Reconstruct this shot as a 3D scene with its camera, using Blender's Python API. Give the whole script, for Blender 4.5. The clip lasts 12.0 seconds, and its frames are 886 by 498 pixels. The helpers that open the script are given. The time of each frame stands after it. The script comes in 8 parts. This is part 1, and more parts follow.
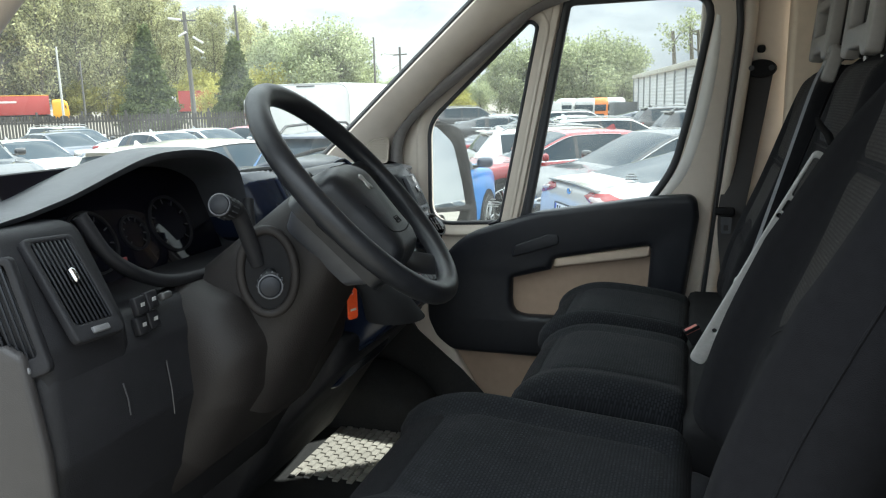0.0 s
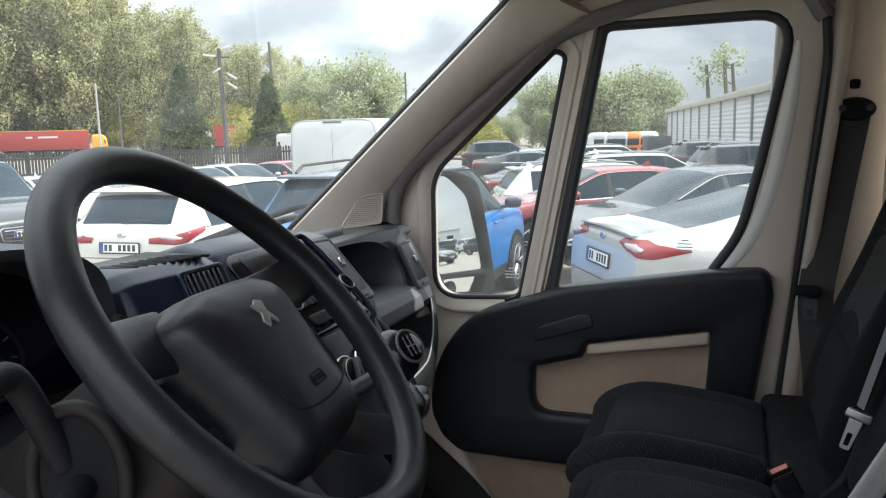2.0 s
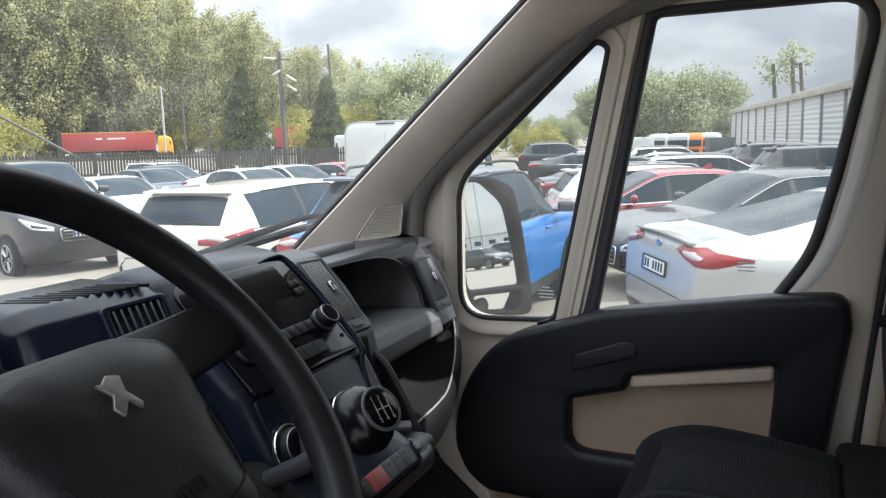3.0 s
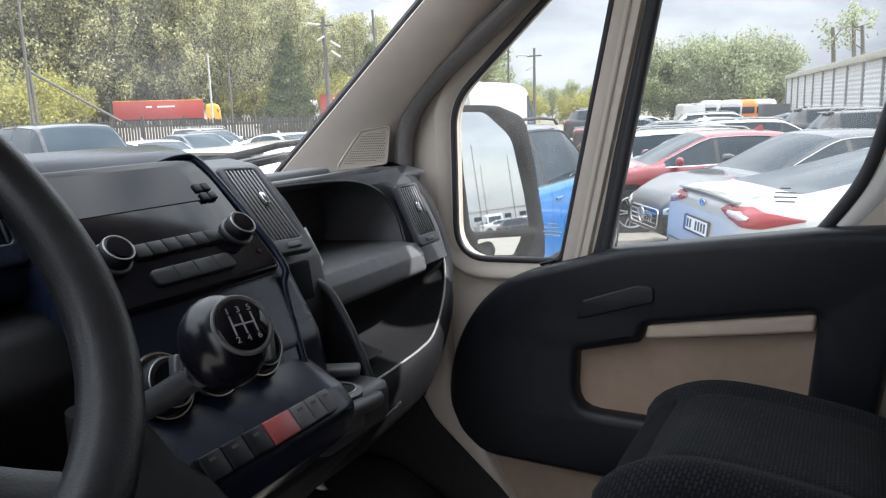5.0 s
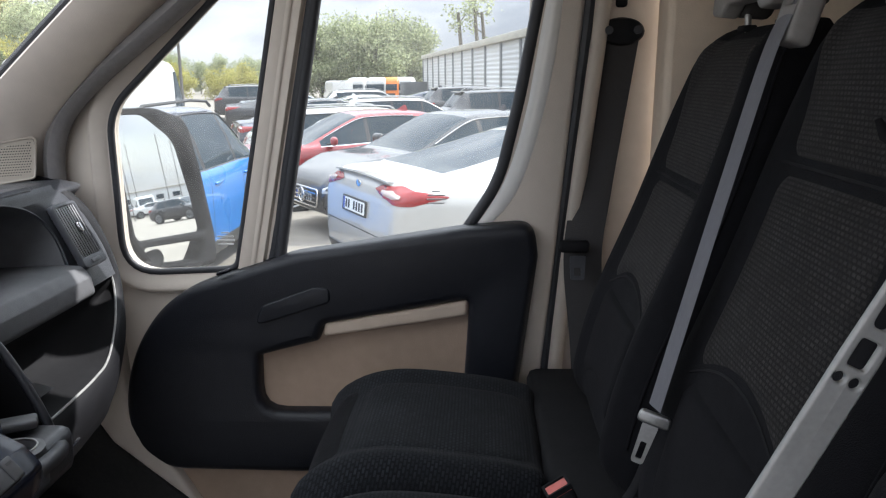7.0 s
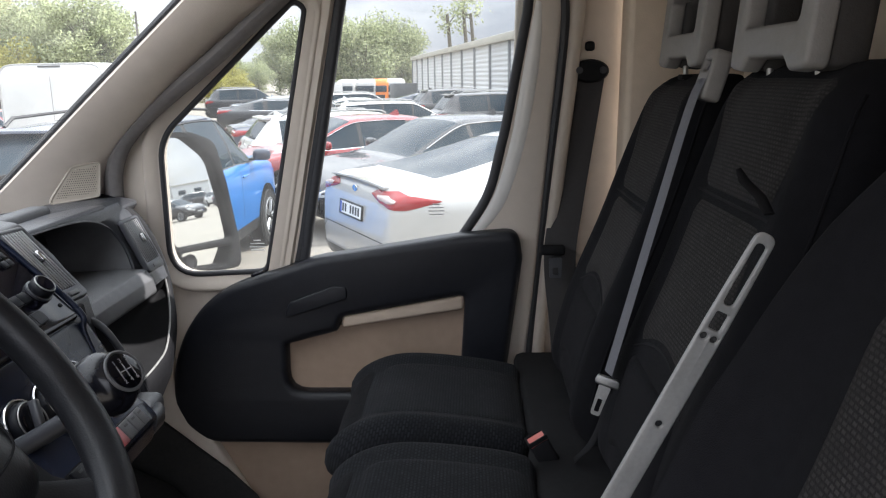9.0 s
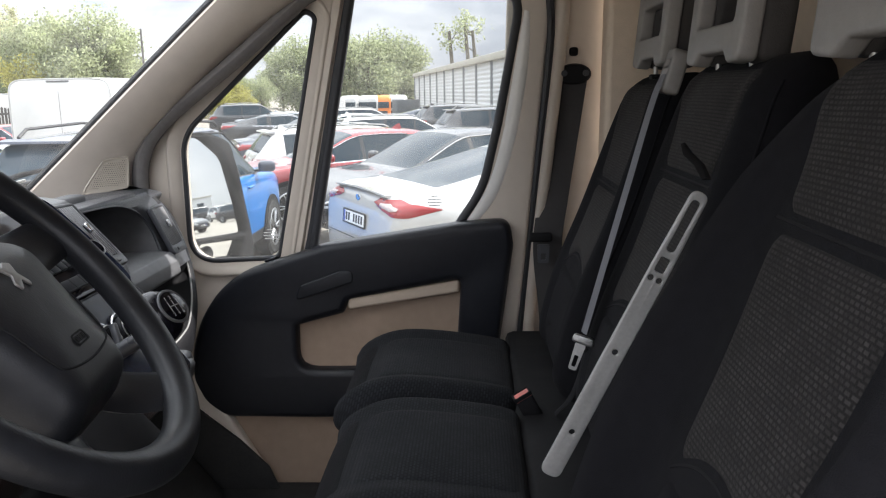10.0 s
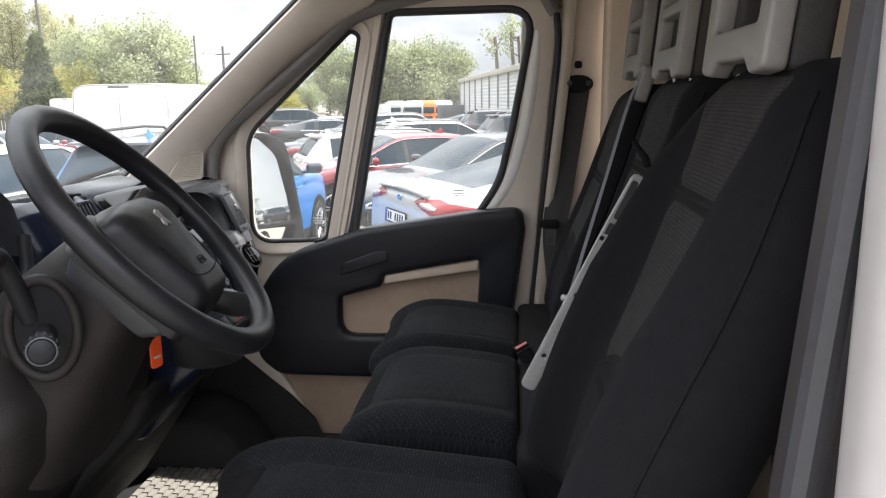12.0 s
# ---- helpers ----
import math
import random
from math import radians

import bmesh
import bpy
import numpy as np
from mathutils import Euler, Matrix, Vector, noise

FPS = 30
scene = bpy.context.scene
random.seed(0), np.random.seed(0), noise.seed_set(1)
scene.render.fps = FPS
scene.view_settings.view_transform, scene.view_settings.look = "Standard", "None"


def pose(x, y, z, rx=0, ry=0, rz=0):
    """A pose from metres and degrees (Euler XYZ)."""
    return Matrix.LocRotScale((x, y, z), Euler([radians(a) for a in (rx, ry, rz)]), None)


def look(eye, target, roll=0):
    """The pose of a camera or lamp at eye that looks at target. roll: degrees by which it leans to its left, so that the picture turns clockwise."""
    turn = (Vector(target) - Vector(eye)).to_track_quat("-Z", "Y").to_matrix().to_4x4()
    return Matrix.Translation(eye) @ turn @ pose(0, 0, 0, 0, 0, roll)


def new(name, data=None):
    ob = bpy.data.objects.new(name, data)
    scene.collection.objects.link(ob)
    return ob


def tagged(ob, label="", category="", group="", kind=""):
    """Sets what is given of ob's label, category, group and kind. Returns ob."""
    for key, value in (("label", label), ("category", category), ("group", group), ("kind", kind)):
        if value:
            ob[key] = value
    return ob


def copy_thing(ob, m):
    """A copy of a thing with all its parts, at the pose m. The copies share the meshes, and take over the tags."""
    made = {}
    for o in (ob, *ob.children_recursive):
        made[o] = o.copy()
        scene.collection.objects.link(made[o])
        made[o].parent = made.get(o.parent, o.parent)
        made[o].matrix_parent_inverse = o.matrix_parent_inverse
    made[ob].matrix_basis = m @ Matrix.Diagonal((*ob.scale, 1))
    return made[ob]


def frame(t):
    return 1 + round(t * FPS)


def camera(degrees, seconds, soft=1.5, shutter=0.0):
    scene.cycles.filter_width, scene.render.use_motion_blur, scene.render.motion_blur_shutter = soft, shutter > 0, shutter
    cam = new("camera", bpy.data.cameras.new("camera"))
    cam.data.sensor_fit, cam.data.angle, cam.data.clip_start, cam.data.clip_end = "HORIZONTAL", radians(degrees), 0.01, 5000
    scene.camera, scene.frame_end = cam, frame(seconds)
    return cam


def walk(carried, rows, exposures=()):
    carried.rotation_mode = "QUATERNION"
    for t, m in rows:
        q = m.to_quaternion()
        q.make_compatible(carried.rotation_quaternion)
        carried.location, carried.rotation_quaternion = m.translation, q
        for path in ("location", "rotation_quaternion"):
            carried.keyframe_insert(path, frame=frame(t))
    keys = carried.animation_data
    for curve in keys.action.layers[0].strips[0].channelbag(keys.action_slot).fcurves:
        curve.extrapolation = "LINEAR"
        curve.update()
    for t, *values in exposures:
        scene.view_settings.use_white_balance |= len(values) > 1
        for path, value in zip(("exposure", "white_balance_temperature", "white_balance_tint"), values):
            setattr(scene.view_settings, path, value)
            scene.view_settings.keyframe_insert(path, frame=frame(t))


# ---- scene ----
cam = camera(59.0, 12.0, soft=1.2)
PATH = [
    (0, (0.137, 0.079, 1.828), (-0.465, 1.948, 1.453), -1.4),
    (0.5, (0.141, 0.215, 1.837), (-0.469, 2.086, 1.48), -1.4),
    (1, (0.115, 0.356, 1.842), (-0.502, 2.23, 1.515), -1.5),
    (1.5, (0.063, 0.463, 1.862), (-0.57, 2.336, 1.565), -1.3),
    (2, (0.049, 0.59, 1.862), (-0.632, 2.448, 1.572), -1.5),
    (2.5, (0.04, 0.726, 1.875), (-0.715, 2.556, 1.589), -1.5),
    (3, (0.041, 0.834, 1.862), (-0.774, 2.638, 1.579), -1.5),
    (3.2, (0.041, 0.872, 1.845), (-0.802, 2.664, 1.562), -1.5),
    (4.8, (0.055, 1.079, 1.745), (-0.865, 2.827, 1.436), -1.6),
    (5, (0.055, 1.081, 1.744), (-0.86, 2.823, 1.386), -1.6),
    (5.5, (0.064, 1.081, 1.75), (-0.71, 2.878, 1.333), -1.9),
    (6, (0.045, 1.079, 1.759), (-0.357, 2.99, 1.327), -1.1),
    (6.5, (0.042, 1.057, 1.785), (-0.147, 3.0, 1.351), -0.7),
    (7, (0.043, 1.029, 1.817), (-0.055, 2.979, 1.382), -0.7),
    (7.2, (0.045, 1.013, 1.828), (-0.038, 2.964, 1.393), -0.8),
    (8.8, (0.038, 0.772, 1.89), (-0.032, 2.723, 1.455), -1.0),
    (9, (0.036, 0.731, 1.892), (-0.038, 2.682, 1.458), -1.0),
    (9.5, (0.04, 0.628, 1.874), (-0.035, 2.584, 1.464), -0.9),
    (10, (0.054, 0.541, 1.856), (-0.025, 2.501, 1.462), -1.0),
    (10.5, (0.132, 0.475, 1.868), (0.045, 2.434, 1.478), -1.0),
    (11, (0.184, 0.393, 1.872), (0.088, 2.354, 1.486), -1.1),
    (11.5, (0.167, 0.291, 1.877), (0.059, 2.252, 1.496), -0.6),
    (12, (0.136, 0.18, 1.86), (-0.054, 2.134, 1.481), -0.9),
]
walk(cam, [(t, look(eye, target, roll)) for t, eye, target, roll in PATH], [(0.0, 1.74, 6000, 1), (2.5, 1.36, 6050, 8), (6.5, 1.76, 6000, 12), (9.5, 1.74, 6180, 13), (12.0, 1.86, 6350, 13)])

# ---- world, sun, exposure ----
SUN_WAY = Vector((0.72, 0.47, 0.92)).normalized()      # towards the sun
GROUND = -0.08


def node(nt, kind, **inputs):
    n = nt.nodes.new(kind)
    for key, value in inputs.items():
        n.inputs[key.replace("_", " ")].default_value = value
    return n


world = bpy.data.worlds.new("sky")
scene.world = world
world.use_nodes = True
nt = world.node_tree
nt.nodes.clear()
sky = nt.nodes.new("ShaderNodeTexSky")
sky.sky_type, sky.sun_disc = "NISHITA", False
sky.sun_elevation = math.asin(SUN_WAY.z)
sky.sun_rotation = math.atan2(SUN_WAY.x, SUN_WAY.y)
sky.dust_density = 1.5
coord = nt.nodes.new("ShaderNodeTexCoord")
stretch = nt.nodes.new("ShaderNodeMapping")
stretch.inputs["Scale"].default_value = (1.0, 1.0, 2.6)
stretch.inputs["Location"].default_value = (0.3, 0.1, 0.0)
puffs = node(nt, "ShaderNodeTexNoise", Scale=3.1, Detail=7.0, Roughness=0.55)
ramp = nt.nodes.new("ShaderNodeValToRGB")
ramp.color_ramp.elements[0].position, ramp.color_ramp.elements[1].position = 0.22, 0.42
shades = node(nt, "ShaderNodeTexNoise", Scale=4.7, Detail=5.0, Roughness=0.5)
tones = nt.nodes.new("ShaderNodeValToRGB")
tones.color_ramp.elements[0].position, tones.color_ramp.elements[1].position = 0.38, 0.66
tones.color_ramp.elements[0].color = (5.4, 5.6, 6.1, 1)
tones.color_ramp.elements[1].color = (10.2, 10.2, 10.2, 1)
mix = nt.nodes.new("ShaderNodeMix")
mix.data_type = "RGBA"
back = node(nt, "ShaderNodeBackground", Strength=0.1)
out = nt.nodes.new("ShaderNodeOutputWorld")
nt.links.new(coord.outputs["Generated"], stretch.inputs["Vector"])
nt.links.new(stretch.outputs[0], puffs.inputs["Vector"])
nt.links.new(stretch.outputs[0], shades.inputs["Vector"])
nt.links.new(puffs.outputs["Fac"], ramp.inputs[0])
nt.links.new(shades.outputs["Fac"], tones.inputs[0])
nt.links.new(ramp.outputs[0], mix.inputs["Factor"])
nt.links.new(sky.outputs[0], mix.inputs["A"])
nt.links.new(tones.outputs[0], mix.inputs["B"])
# an overcast sky is two to three times as bright overhead as near the horizon
height = nt.nodes.new("ShaderNodeSeparateXYZ")
rise = nt.nodes.new("ShaderNodeMapRange")
rise.inputs["From Min"].default_value, rise.inputs["From Max"].default_value = 0.0, 1.0
rise.inputs["To Min"].default_value, rise.inputs["To Max"].default_value = 0.42, 2.3
gain = nt.nodes.new("ShaderNodeVectorMath")
gain.operation = "SCALE"
nt.links.new(coord.outputs["Generated"], height.inputs[0])
nt.links.new(height.outputs["Z"], rise.inputs["Value"])
nt.links.new(rise.outputs["Result"], gain.inputs["Scale"])
nt.links.new(mix.outputs["Result"], gain.inputs[0])
nt.links.new(gain.outputs[0], back.inputs["Color"])
nt.links.new(back.outputs[0], out.inputs["Surface"])

sun_data = bpy.data.lights.new("sun", "SUN")
sun_data.energy, sun_data.angle, sun_data.color = 2.8, radians(0.8), (1.0, 0.95, 0.87)
sun = new("sun", sun_data)
sun.matrix_world = look((0, 0, 60), Vector((0, 0, 60)) - SUN_WAY)


# ---- materials ----
def mat(name, base, rough=0.5, metal=0.0, vary=0.12, scale=6.0, bump=0.0, grain=120.0, coat=0.0, piece=0.0, spec=0.5):
    """A plain surface with stains at two scales and a fine relief."""
    m = bpy.data.materials.new(name)
    m.use_nodes = True
    t = m.node_tree
    b = t.nodes["Principled BSDF"]
    b.inputs["Roughness"].default_value, b.inputs["Metallic"].default_value = rough, metal
    b.inputs["Coat Weight"].default_value, b.inputs["Specular IOR Level"].default_value = coat, spec
    c = t.nodes.new("ShaderNodeTexCoord")
    big = node(t, "ShaderNodeTexNoise", Scale=scale, Detail=4.0)
    fine = node(t, "ShaderNodeTexNoise", Scale=scale * 9, Detail=3.0)
    t.links.new(c.outputs["Object"], big.inputs["Vector"])
    t.links.new(c.outputs["Object"], fine.inputs["Vector"])
    add = t.nodes.new("ShaderNodeMath")
    add.operation = "ADD"
    t.links.new(big.outputs["Fac"], add.inputs[0])
    t.links.new(fine.outputs["Fac"], add.inputs[1])
    span = t.nodes.new("ShaderNodeMapRange")
    span.inputs["From Min"].default_value, span.inputs["From Max"].default_value = 0.6, 1.4
    span.inputs["To Min"].default_value, span.inputs["To Max"].default_value = 1 - vary, 1 + vary
    t.links.new(add.outputs[0], span.inputs["Value"])
    last = span.outputs["Result"]
    if piece:
        info = t.nodes.new("ShaderNodeObjectInfo")
        part_span = t.nodes.new("ShaderNodeMapRange")
        part_span.inputs["To Min"].default_value, part_span.inputs["To Max"].default_value = 1 - piece, 1 + piece
        t.links.new(info.outputs["Random"], part_span.inputs["Value"])
        times = t.nodes.new("ShaderNodeMath")
        times.operation = "MULTIPLY"
        t.links.new(last, times.inputs[0])
        t.links.new(part_span.outputs["Result"], times.inputs[1])
        last = times.outputs[0]
    tint = t.nodes.new("ShaderNodeVectorMath")
    tint.operation = "SCALE"
    tint.inputs[0].default_value = base
    t.links.new(last, tint.inputs["Scale"])
    t.links.new(tint.outputs[0], b.inputs["Base Color"])
    rough_span = t.nodes.new("ShaderNodeMapRange")
    rough_span.inputs["From Min"].default_value, rough_span.inputs["From Max"].default_value = 0.3, 0.7
    rough_span.inputs["To Min"].default_value = max(0.0, rough - 0.35 * vary)
    rough_span.inputs["To Max"].default_value = min(1.0, rough + 0.35 * vary)
    t.links.new(big.outputs["Fac"], rough_span.inputs["Value"])
    t.links.new(rough_span.outputs["Result"], b.inputs["Roughness"])
    if bump:
        dots = node(t, "ShaderNodeTexNoise", Scale=grain, Detail=2.0)
        t.links.new(c.outputs["Object"], dots.inputs["Vector"])
        relief = node(t, "ShaderNodeBump", Strength=bump, Distance=0.002)
        t.links.new(dots.outputs["Fac"], relief.inputs["Height"])
        t.links.new(relief.outputs[0], b.inputs["Normal"])
    return m


def glass(name, tint=(1, 1, 1), gloss=1.0, dusty=0.02):
    """A thin pane: clear, with a mirror sheen that grows at a slant."""
    m = bpy.data.materials.new(name)
    m.use_nodes = True
    t = m.node_tree
    t.nodes.clear()
    clear = t.nodes.new("ShaderNodeBsdfTransparent")
    clear.inputs["Color"].default_value = (*tint, 1)
    sheen = t.nodes.new("ShaderNodeBsdfGlossy")
    sheen.inputs["Roughness"].default_value = 0.02
    fresnel = node(t, "ShaderNodeFresnel", IOR=1.45)
    scaled = t.nodes.new("ShaderNodeMath")
    scaled.operation = "MULTIPLY"
    scaled.inputs[1].default_value = gloss
    both = t.nodes.new("ShaderNodeMixShader")
    o = t.nodes.new("ShaderNodeOutputMaterial")
    t.links.new(fresnel.outputs[0], scaled.inputs[0])
    t.links.new(scaled.outputs[0], both.inputs[0])
    t.links.new(clear.outputs[0], both.inputs[1])
    t.links.new(sheen.outputs[0], both.inputs[2])
    film = t.nodes.new("ShaderNodeBsdfTranslucent")
    film.inputs["Color"].default_value = (0.8, 0.8, 0.78, 1)
    c = t.nodes.new("ShaderNodeTexCoord")
    smears = node(t, "ShaderNodeTexNoise", Scale=7.0, Detail=6.0)
    t.links.new(c.outputs["Object"], smears.inputs["Vector"])
    amount = t.nodes.new("ShaderNodeMapRange")
    amount.inputs["From Min"].default_value, amount.inputs["From Max"].default_value = 0.3, 0.75
    amount.inputs["To Min"].default_value, amount.inputs["To Max"].default_value = 0.4 * dusty, 1.8 * dusty
    t.links.new(smears.outputs["Fac"], amount.inputs["Value"])
    dirt = t.nodes.new("ShaderNodeMixShader")
    t.links.new(amount.outputs["Result"], dirt.inputs[0])
    t.links.new(both.outputs[0], dirt.inputs[1])
    t.links.new(film.outputs[0], dirt.inputs[2])
    t.links.new(dirt.outputs[0], o.inputs["Surface"])
    return m


def cloth(name, base, dash, wide, high, along):
    """Woven seat cloth: dark ground with rows of short lighter dashes, and a fine weave. along: the way up the cloth."""
    m = mat(name, base, 0.9, vary=0.25, scale=5.0, bump=0.5, grain=700.0, spec=0.2)
    t = m.node_tree
    b = t.nodes["Principled BSDF"]
    c = t.nodes.new("ShaderNodeTexCoord")
    axes = []
    for way in ((0, 1, 0), along):
        dot = t.nodes.new("ShaderNodeVectorMath")
        dot.operation = "DOT_PRODUCT"
        dot.inputs[1].default_value = way
        t.links.new(c.outputs["Object"], dot.inputs[0])
        axes.append(dot.outputs["Value"])
    flat = t.nodes.new("ShaderNodeCombineXYZ")
    t.links.new(axes[0], flat.inputs[0])
    t.links.new(axes[1], flat.inputs[1])
    bricks = t.nodes.new("ShaderNodeTexBrick")
    bricks.inputs["Scale"].default_value = 1.0
    bricks.inputs["Brick Width"].default_value, bricks.inputs["Row Height"].default_value = wide, high
    bricks.inputs["Mortar Size"].default_value, bricks.inputs["Mortar Smooth"].default_value = high * 0.30, 0.6
    bricks.inputs["Color1"].default_value = (*dash, 1)
    bricks.inputs["Color2"].default_value = (*[0.6 * a + 0.4 * d for a, d in zip(base, dash)], 1)
    bricks.inputs["Mortar"].default_value = (*base, 1)
    worn = node(t, "ShaderNodeTexNoise", Scale=40.0, Detail=3.0)
    t.links.new(c.outputs["Object"], worn.inputs["Vector"])
    blend = t.nodes.new("ShaderNodeMix")
    blend.data_type = "RGBA"
    blend.inputs["A"].default_value = (*base, 1)
    t.links.new(worn.outputs["Fac"], blend.inputs["Factor"])
    t.links.new(flat.outputs[0], bricks.inputs["Vector"])
    t.links.new(bricks.outputs["Color"], blend.inputs["B"])
    t.links.new(blend.outputs["Result"], b.inputs["Base Color"])
    return m


beige = mat("beige_plastic", (0.54, 0.48, 0.415), 0.6, vary=0.07, scale=3.0, bump=0.25, grain=500)
beige_low = mat("beige_door_card", (0.62, 0.52, 0.41), 0.65, vary=0.08, scale=4.0, bump=0.3, grain=420)
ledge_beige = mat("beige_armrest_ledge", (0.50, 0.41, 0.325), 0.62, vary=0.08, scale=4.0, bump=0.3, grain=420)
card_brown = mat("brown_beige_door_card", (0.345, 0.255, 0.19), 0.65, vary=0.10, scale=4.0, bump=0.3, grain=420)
white_paint = mat("white_body_paint", (0.66, 0.65, 0.62), 0.25, vary=0.04, scale=2.0, coat=0.6)
frame_paint = mat("inner_frame_paint", (0.72, 0.71, 0.68), 0.3, vary=0.05, scale=3.0, coat=0.4)
beige_frame = mat("beige_frame_lining", (0.55, 0.49, 0.42), 0.55, vary=0.06, scale=3.0, bump=0.2, grain=500)
rubber = mat("black_rubber", (0.026, 0.027, 0.031), 0.6, vary=0.2, scale=12.0, bump=0.2)
seal_grey = mat("grey_door_seal", (0.16, 0.15, 0.145), 0.75, vary=0.12, scale=9.0, bump=0.3, grain=300)
dark_plastic = mat("dark_dash_plastic", (0.042, 0.044, 0.050), 0.36, vary=0.25, scale=7.0, bump=0.25, grain=650, spec=0.5)
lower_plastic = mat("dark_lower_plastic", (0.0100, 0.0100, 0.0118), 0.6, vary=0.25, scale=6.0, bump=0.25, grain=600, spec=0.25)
# the blue in this black stands for sky reflected in the hood
hood_plastic = mat("sky_tinted_dash_hood", (0.0075, 0.0112, 0.0245), 0.24, vary=0.2, scale=5.0, bump=0.08, grain=700, spec=0.28)
pillar_grey = mat("dark_pillar_lining", (0.036, 0.031, 0.033), 0.6, vary=0.12, scale=4.0, bump=0.2, grain=500)
dull_white = mat("dusty_white_edge", (0.31, 0.295, 0.29), 0.5, vary=0.08, scale=3.0)
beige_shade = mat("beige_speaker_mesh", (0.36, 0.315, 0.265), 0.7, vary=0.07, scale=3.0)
dark_trim = mat("dark_door_plastic", (0.0105, 0.0118, 0.0160), 0.38, vary=0.22, scale=5.0, bump=0.35, grain=600, spec=0.36)
key_plastic = mat("black_key_plastic", (0.009, 0.010, 0.013), 0.42, vary=0.2, scale=14.0, bump=0.15, grain=700, spec=0.22)
grey_plastic = mat("grey_dash_plastic", (0.095, 0.096, 0.100), 0.55, vary=0.18, scale=6.0, bump=0.3, grain=600)
gloss_black = mat("gloss_black_panel", (0.004, 0.004, 0.007), 0.06, vary=0.2, scale=10.0, spec=0.24)
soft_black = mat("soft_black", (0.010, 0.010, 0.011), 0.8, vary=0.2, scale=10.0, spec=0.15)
chrome = mat("chrome", (0.62, 0.62, 0.63), 0.18, metal=1.0, vary=0.1, scale=30.0)
bar_paint = mat("pale_grey_bar_paint", (0.31, 0.31, 0.30), 0.45, metal=0.2, vary=0.12, scale=20.0)
mirror_black = mat("dusty_black_housing", (0.016, 0.016, 0.017), 0.9, vary=0.35, scale=14.0, spec=0.1)
steel = mat("brushed_steel", (0.34, 0.34, 0.33), 0.42, metal=0.85, vary=0.15, scale=25.0)
shroud = mat("column_shroud", (0.0140, 0.0122, 0.0118), 0.58, spec=0.25, vary=0.15, scale=6.0, bump=0.3, grain=500)
leather = mat("worn_wheel_rubber", (0.0118, 0.0126, 0.0150), 0.40, vary=0.3, scale=9.0, bump=0.14, grain=520, spec=0.3)
seat_cloth = cloth("backrest_cloth", (0.0125, 0.0116, 0.0115), (0.062, 0.058, 0.056), 0.0080, 0.0054, (0.5, 0, 0.87))
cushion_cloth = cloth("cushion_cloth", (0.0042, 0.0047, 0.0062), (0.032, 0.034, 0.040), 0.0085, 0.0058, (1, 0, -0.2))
seat_side = mat("seat_side_cloth", (0.0080, 0.0080, 0.0094), 0.92, vary=0.25, scale=8.0, bump=0.5, grain=900, spec=0.1)
for m in (seat_cloth, cushion_cloth, seat_side):
    p = m.node_tree.nodes["Principled BSDF"]
    p.inputs["Sheen Weight"].default_value, p.inputs["Sheen Roughness"].default_value = 0.015, 0.4
head_plastic = mat("headrest_grey_plastic", (0.215, 0.206, 0.196), 0.55, vary=0.1, scale=8.0, bump=0.2, grain=400)
head_dark = mat("dark_headrest_padding", (0.035, 0.033, 0.032), 0.8, vary=0.15, scale=9.0, bump=0.3, grain=500)
web = mat("belt_webbing", (0.13, 0.13, 0.145), 0.7, vary=0.12, scale=14.0, bump=0.5, grain=900)
web_dark = mat("dark_belt_webbing", (0.030, 0.028, 0.028), 0.75, vary=0.15, scale=14.0, bump=0.5, grain=900)
red_button = mat("faded_red_plastic", (0.55, 0.12, 0.10), 0.45, vary=0.15, scale=30.0)
hazard_red = mat("hazard_button_red", (0.30, 0.06, 0.06), 0.4, vary=0.12, scale=30.0)
orange = mat("orange_key_tag", (0.95, 0.12, 0.03), 0.4, vary=0.06, scale=30.0)
pale = mat("pale_print", (0.62, 0.62, 0.60), 0.5, vary=0.05)
dim_print = mat("dim_print", (0.04, 0.04, 0.04), 0.5, vary=0.05)
mat_light = mat("worn_floor_sheet", (0.30, 0.285, 0.25), 0.7, vary=0.2, scale=12.0)
carpet = mat("black_floor_mat", (0.018, 0.018, 0.018), 0.9, vary=0.3, scale=14.0, bump=0.6, grain=260)
window_glass = glass("clear_window_glass", (0.775, 0.79, 0.78), 0.35, 0.02)
screen_glass = glass("windscreen_glass", (0.765, 0.785, 0.755), 0.08, 0.025)
mirror_silver = mat("mirror_silver", (0.86, 0.88, 0.88), 0.015, metal=1.0, vary=0.0)


# ---- building helpers ----
def link(name, bm, material, parent=None, label="", smooth=True, sharp=40.0):
    me = bpy.data.meshes.new(name)
    bmesh.ops.recalc_face_normals(bm, faces=bm.faces)
    bm.to_mesh(me)
    bm.free()
    me.materials.append(material)
    if smooth:
        me.shade_smooth()
        me.set_sharp_from_angle(angle=radians(sharp))
    ob = new(name, me)
    ob.parent = parent
    if label:
        ob["label"] = label
    return ob


def part(name, bm, material, parent, label="", smooth=True, sharp=48.0):
    return link(name, bm, material, parent, label, smooth, sharp)


def thing(name, label, category, group="", kind="", at=None):
    ob = new(name)
    ob.empty_display_size = 0.05
    if at is not None:
        ob.matrix_world = at
    return tagged(ob, label, category, group, kind)


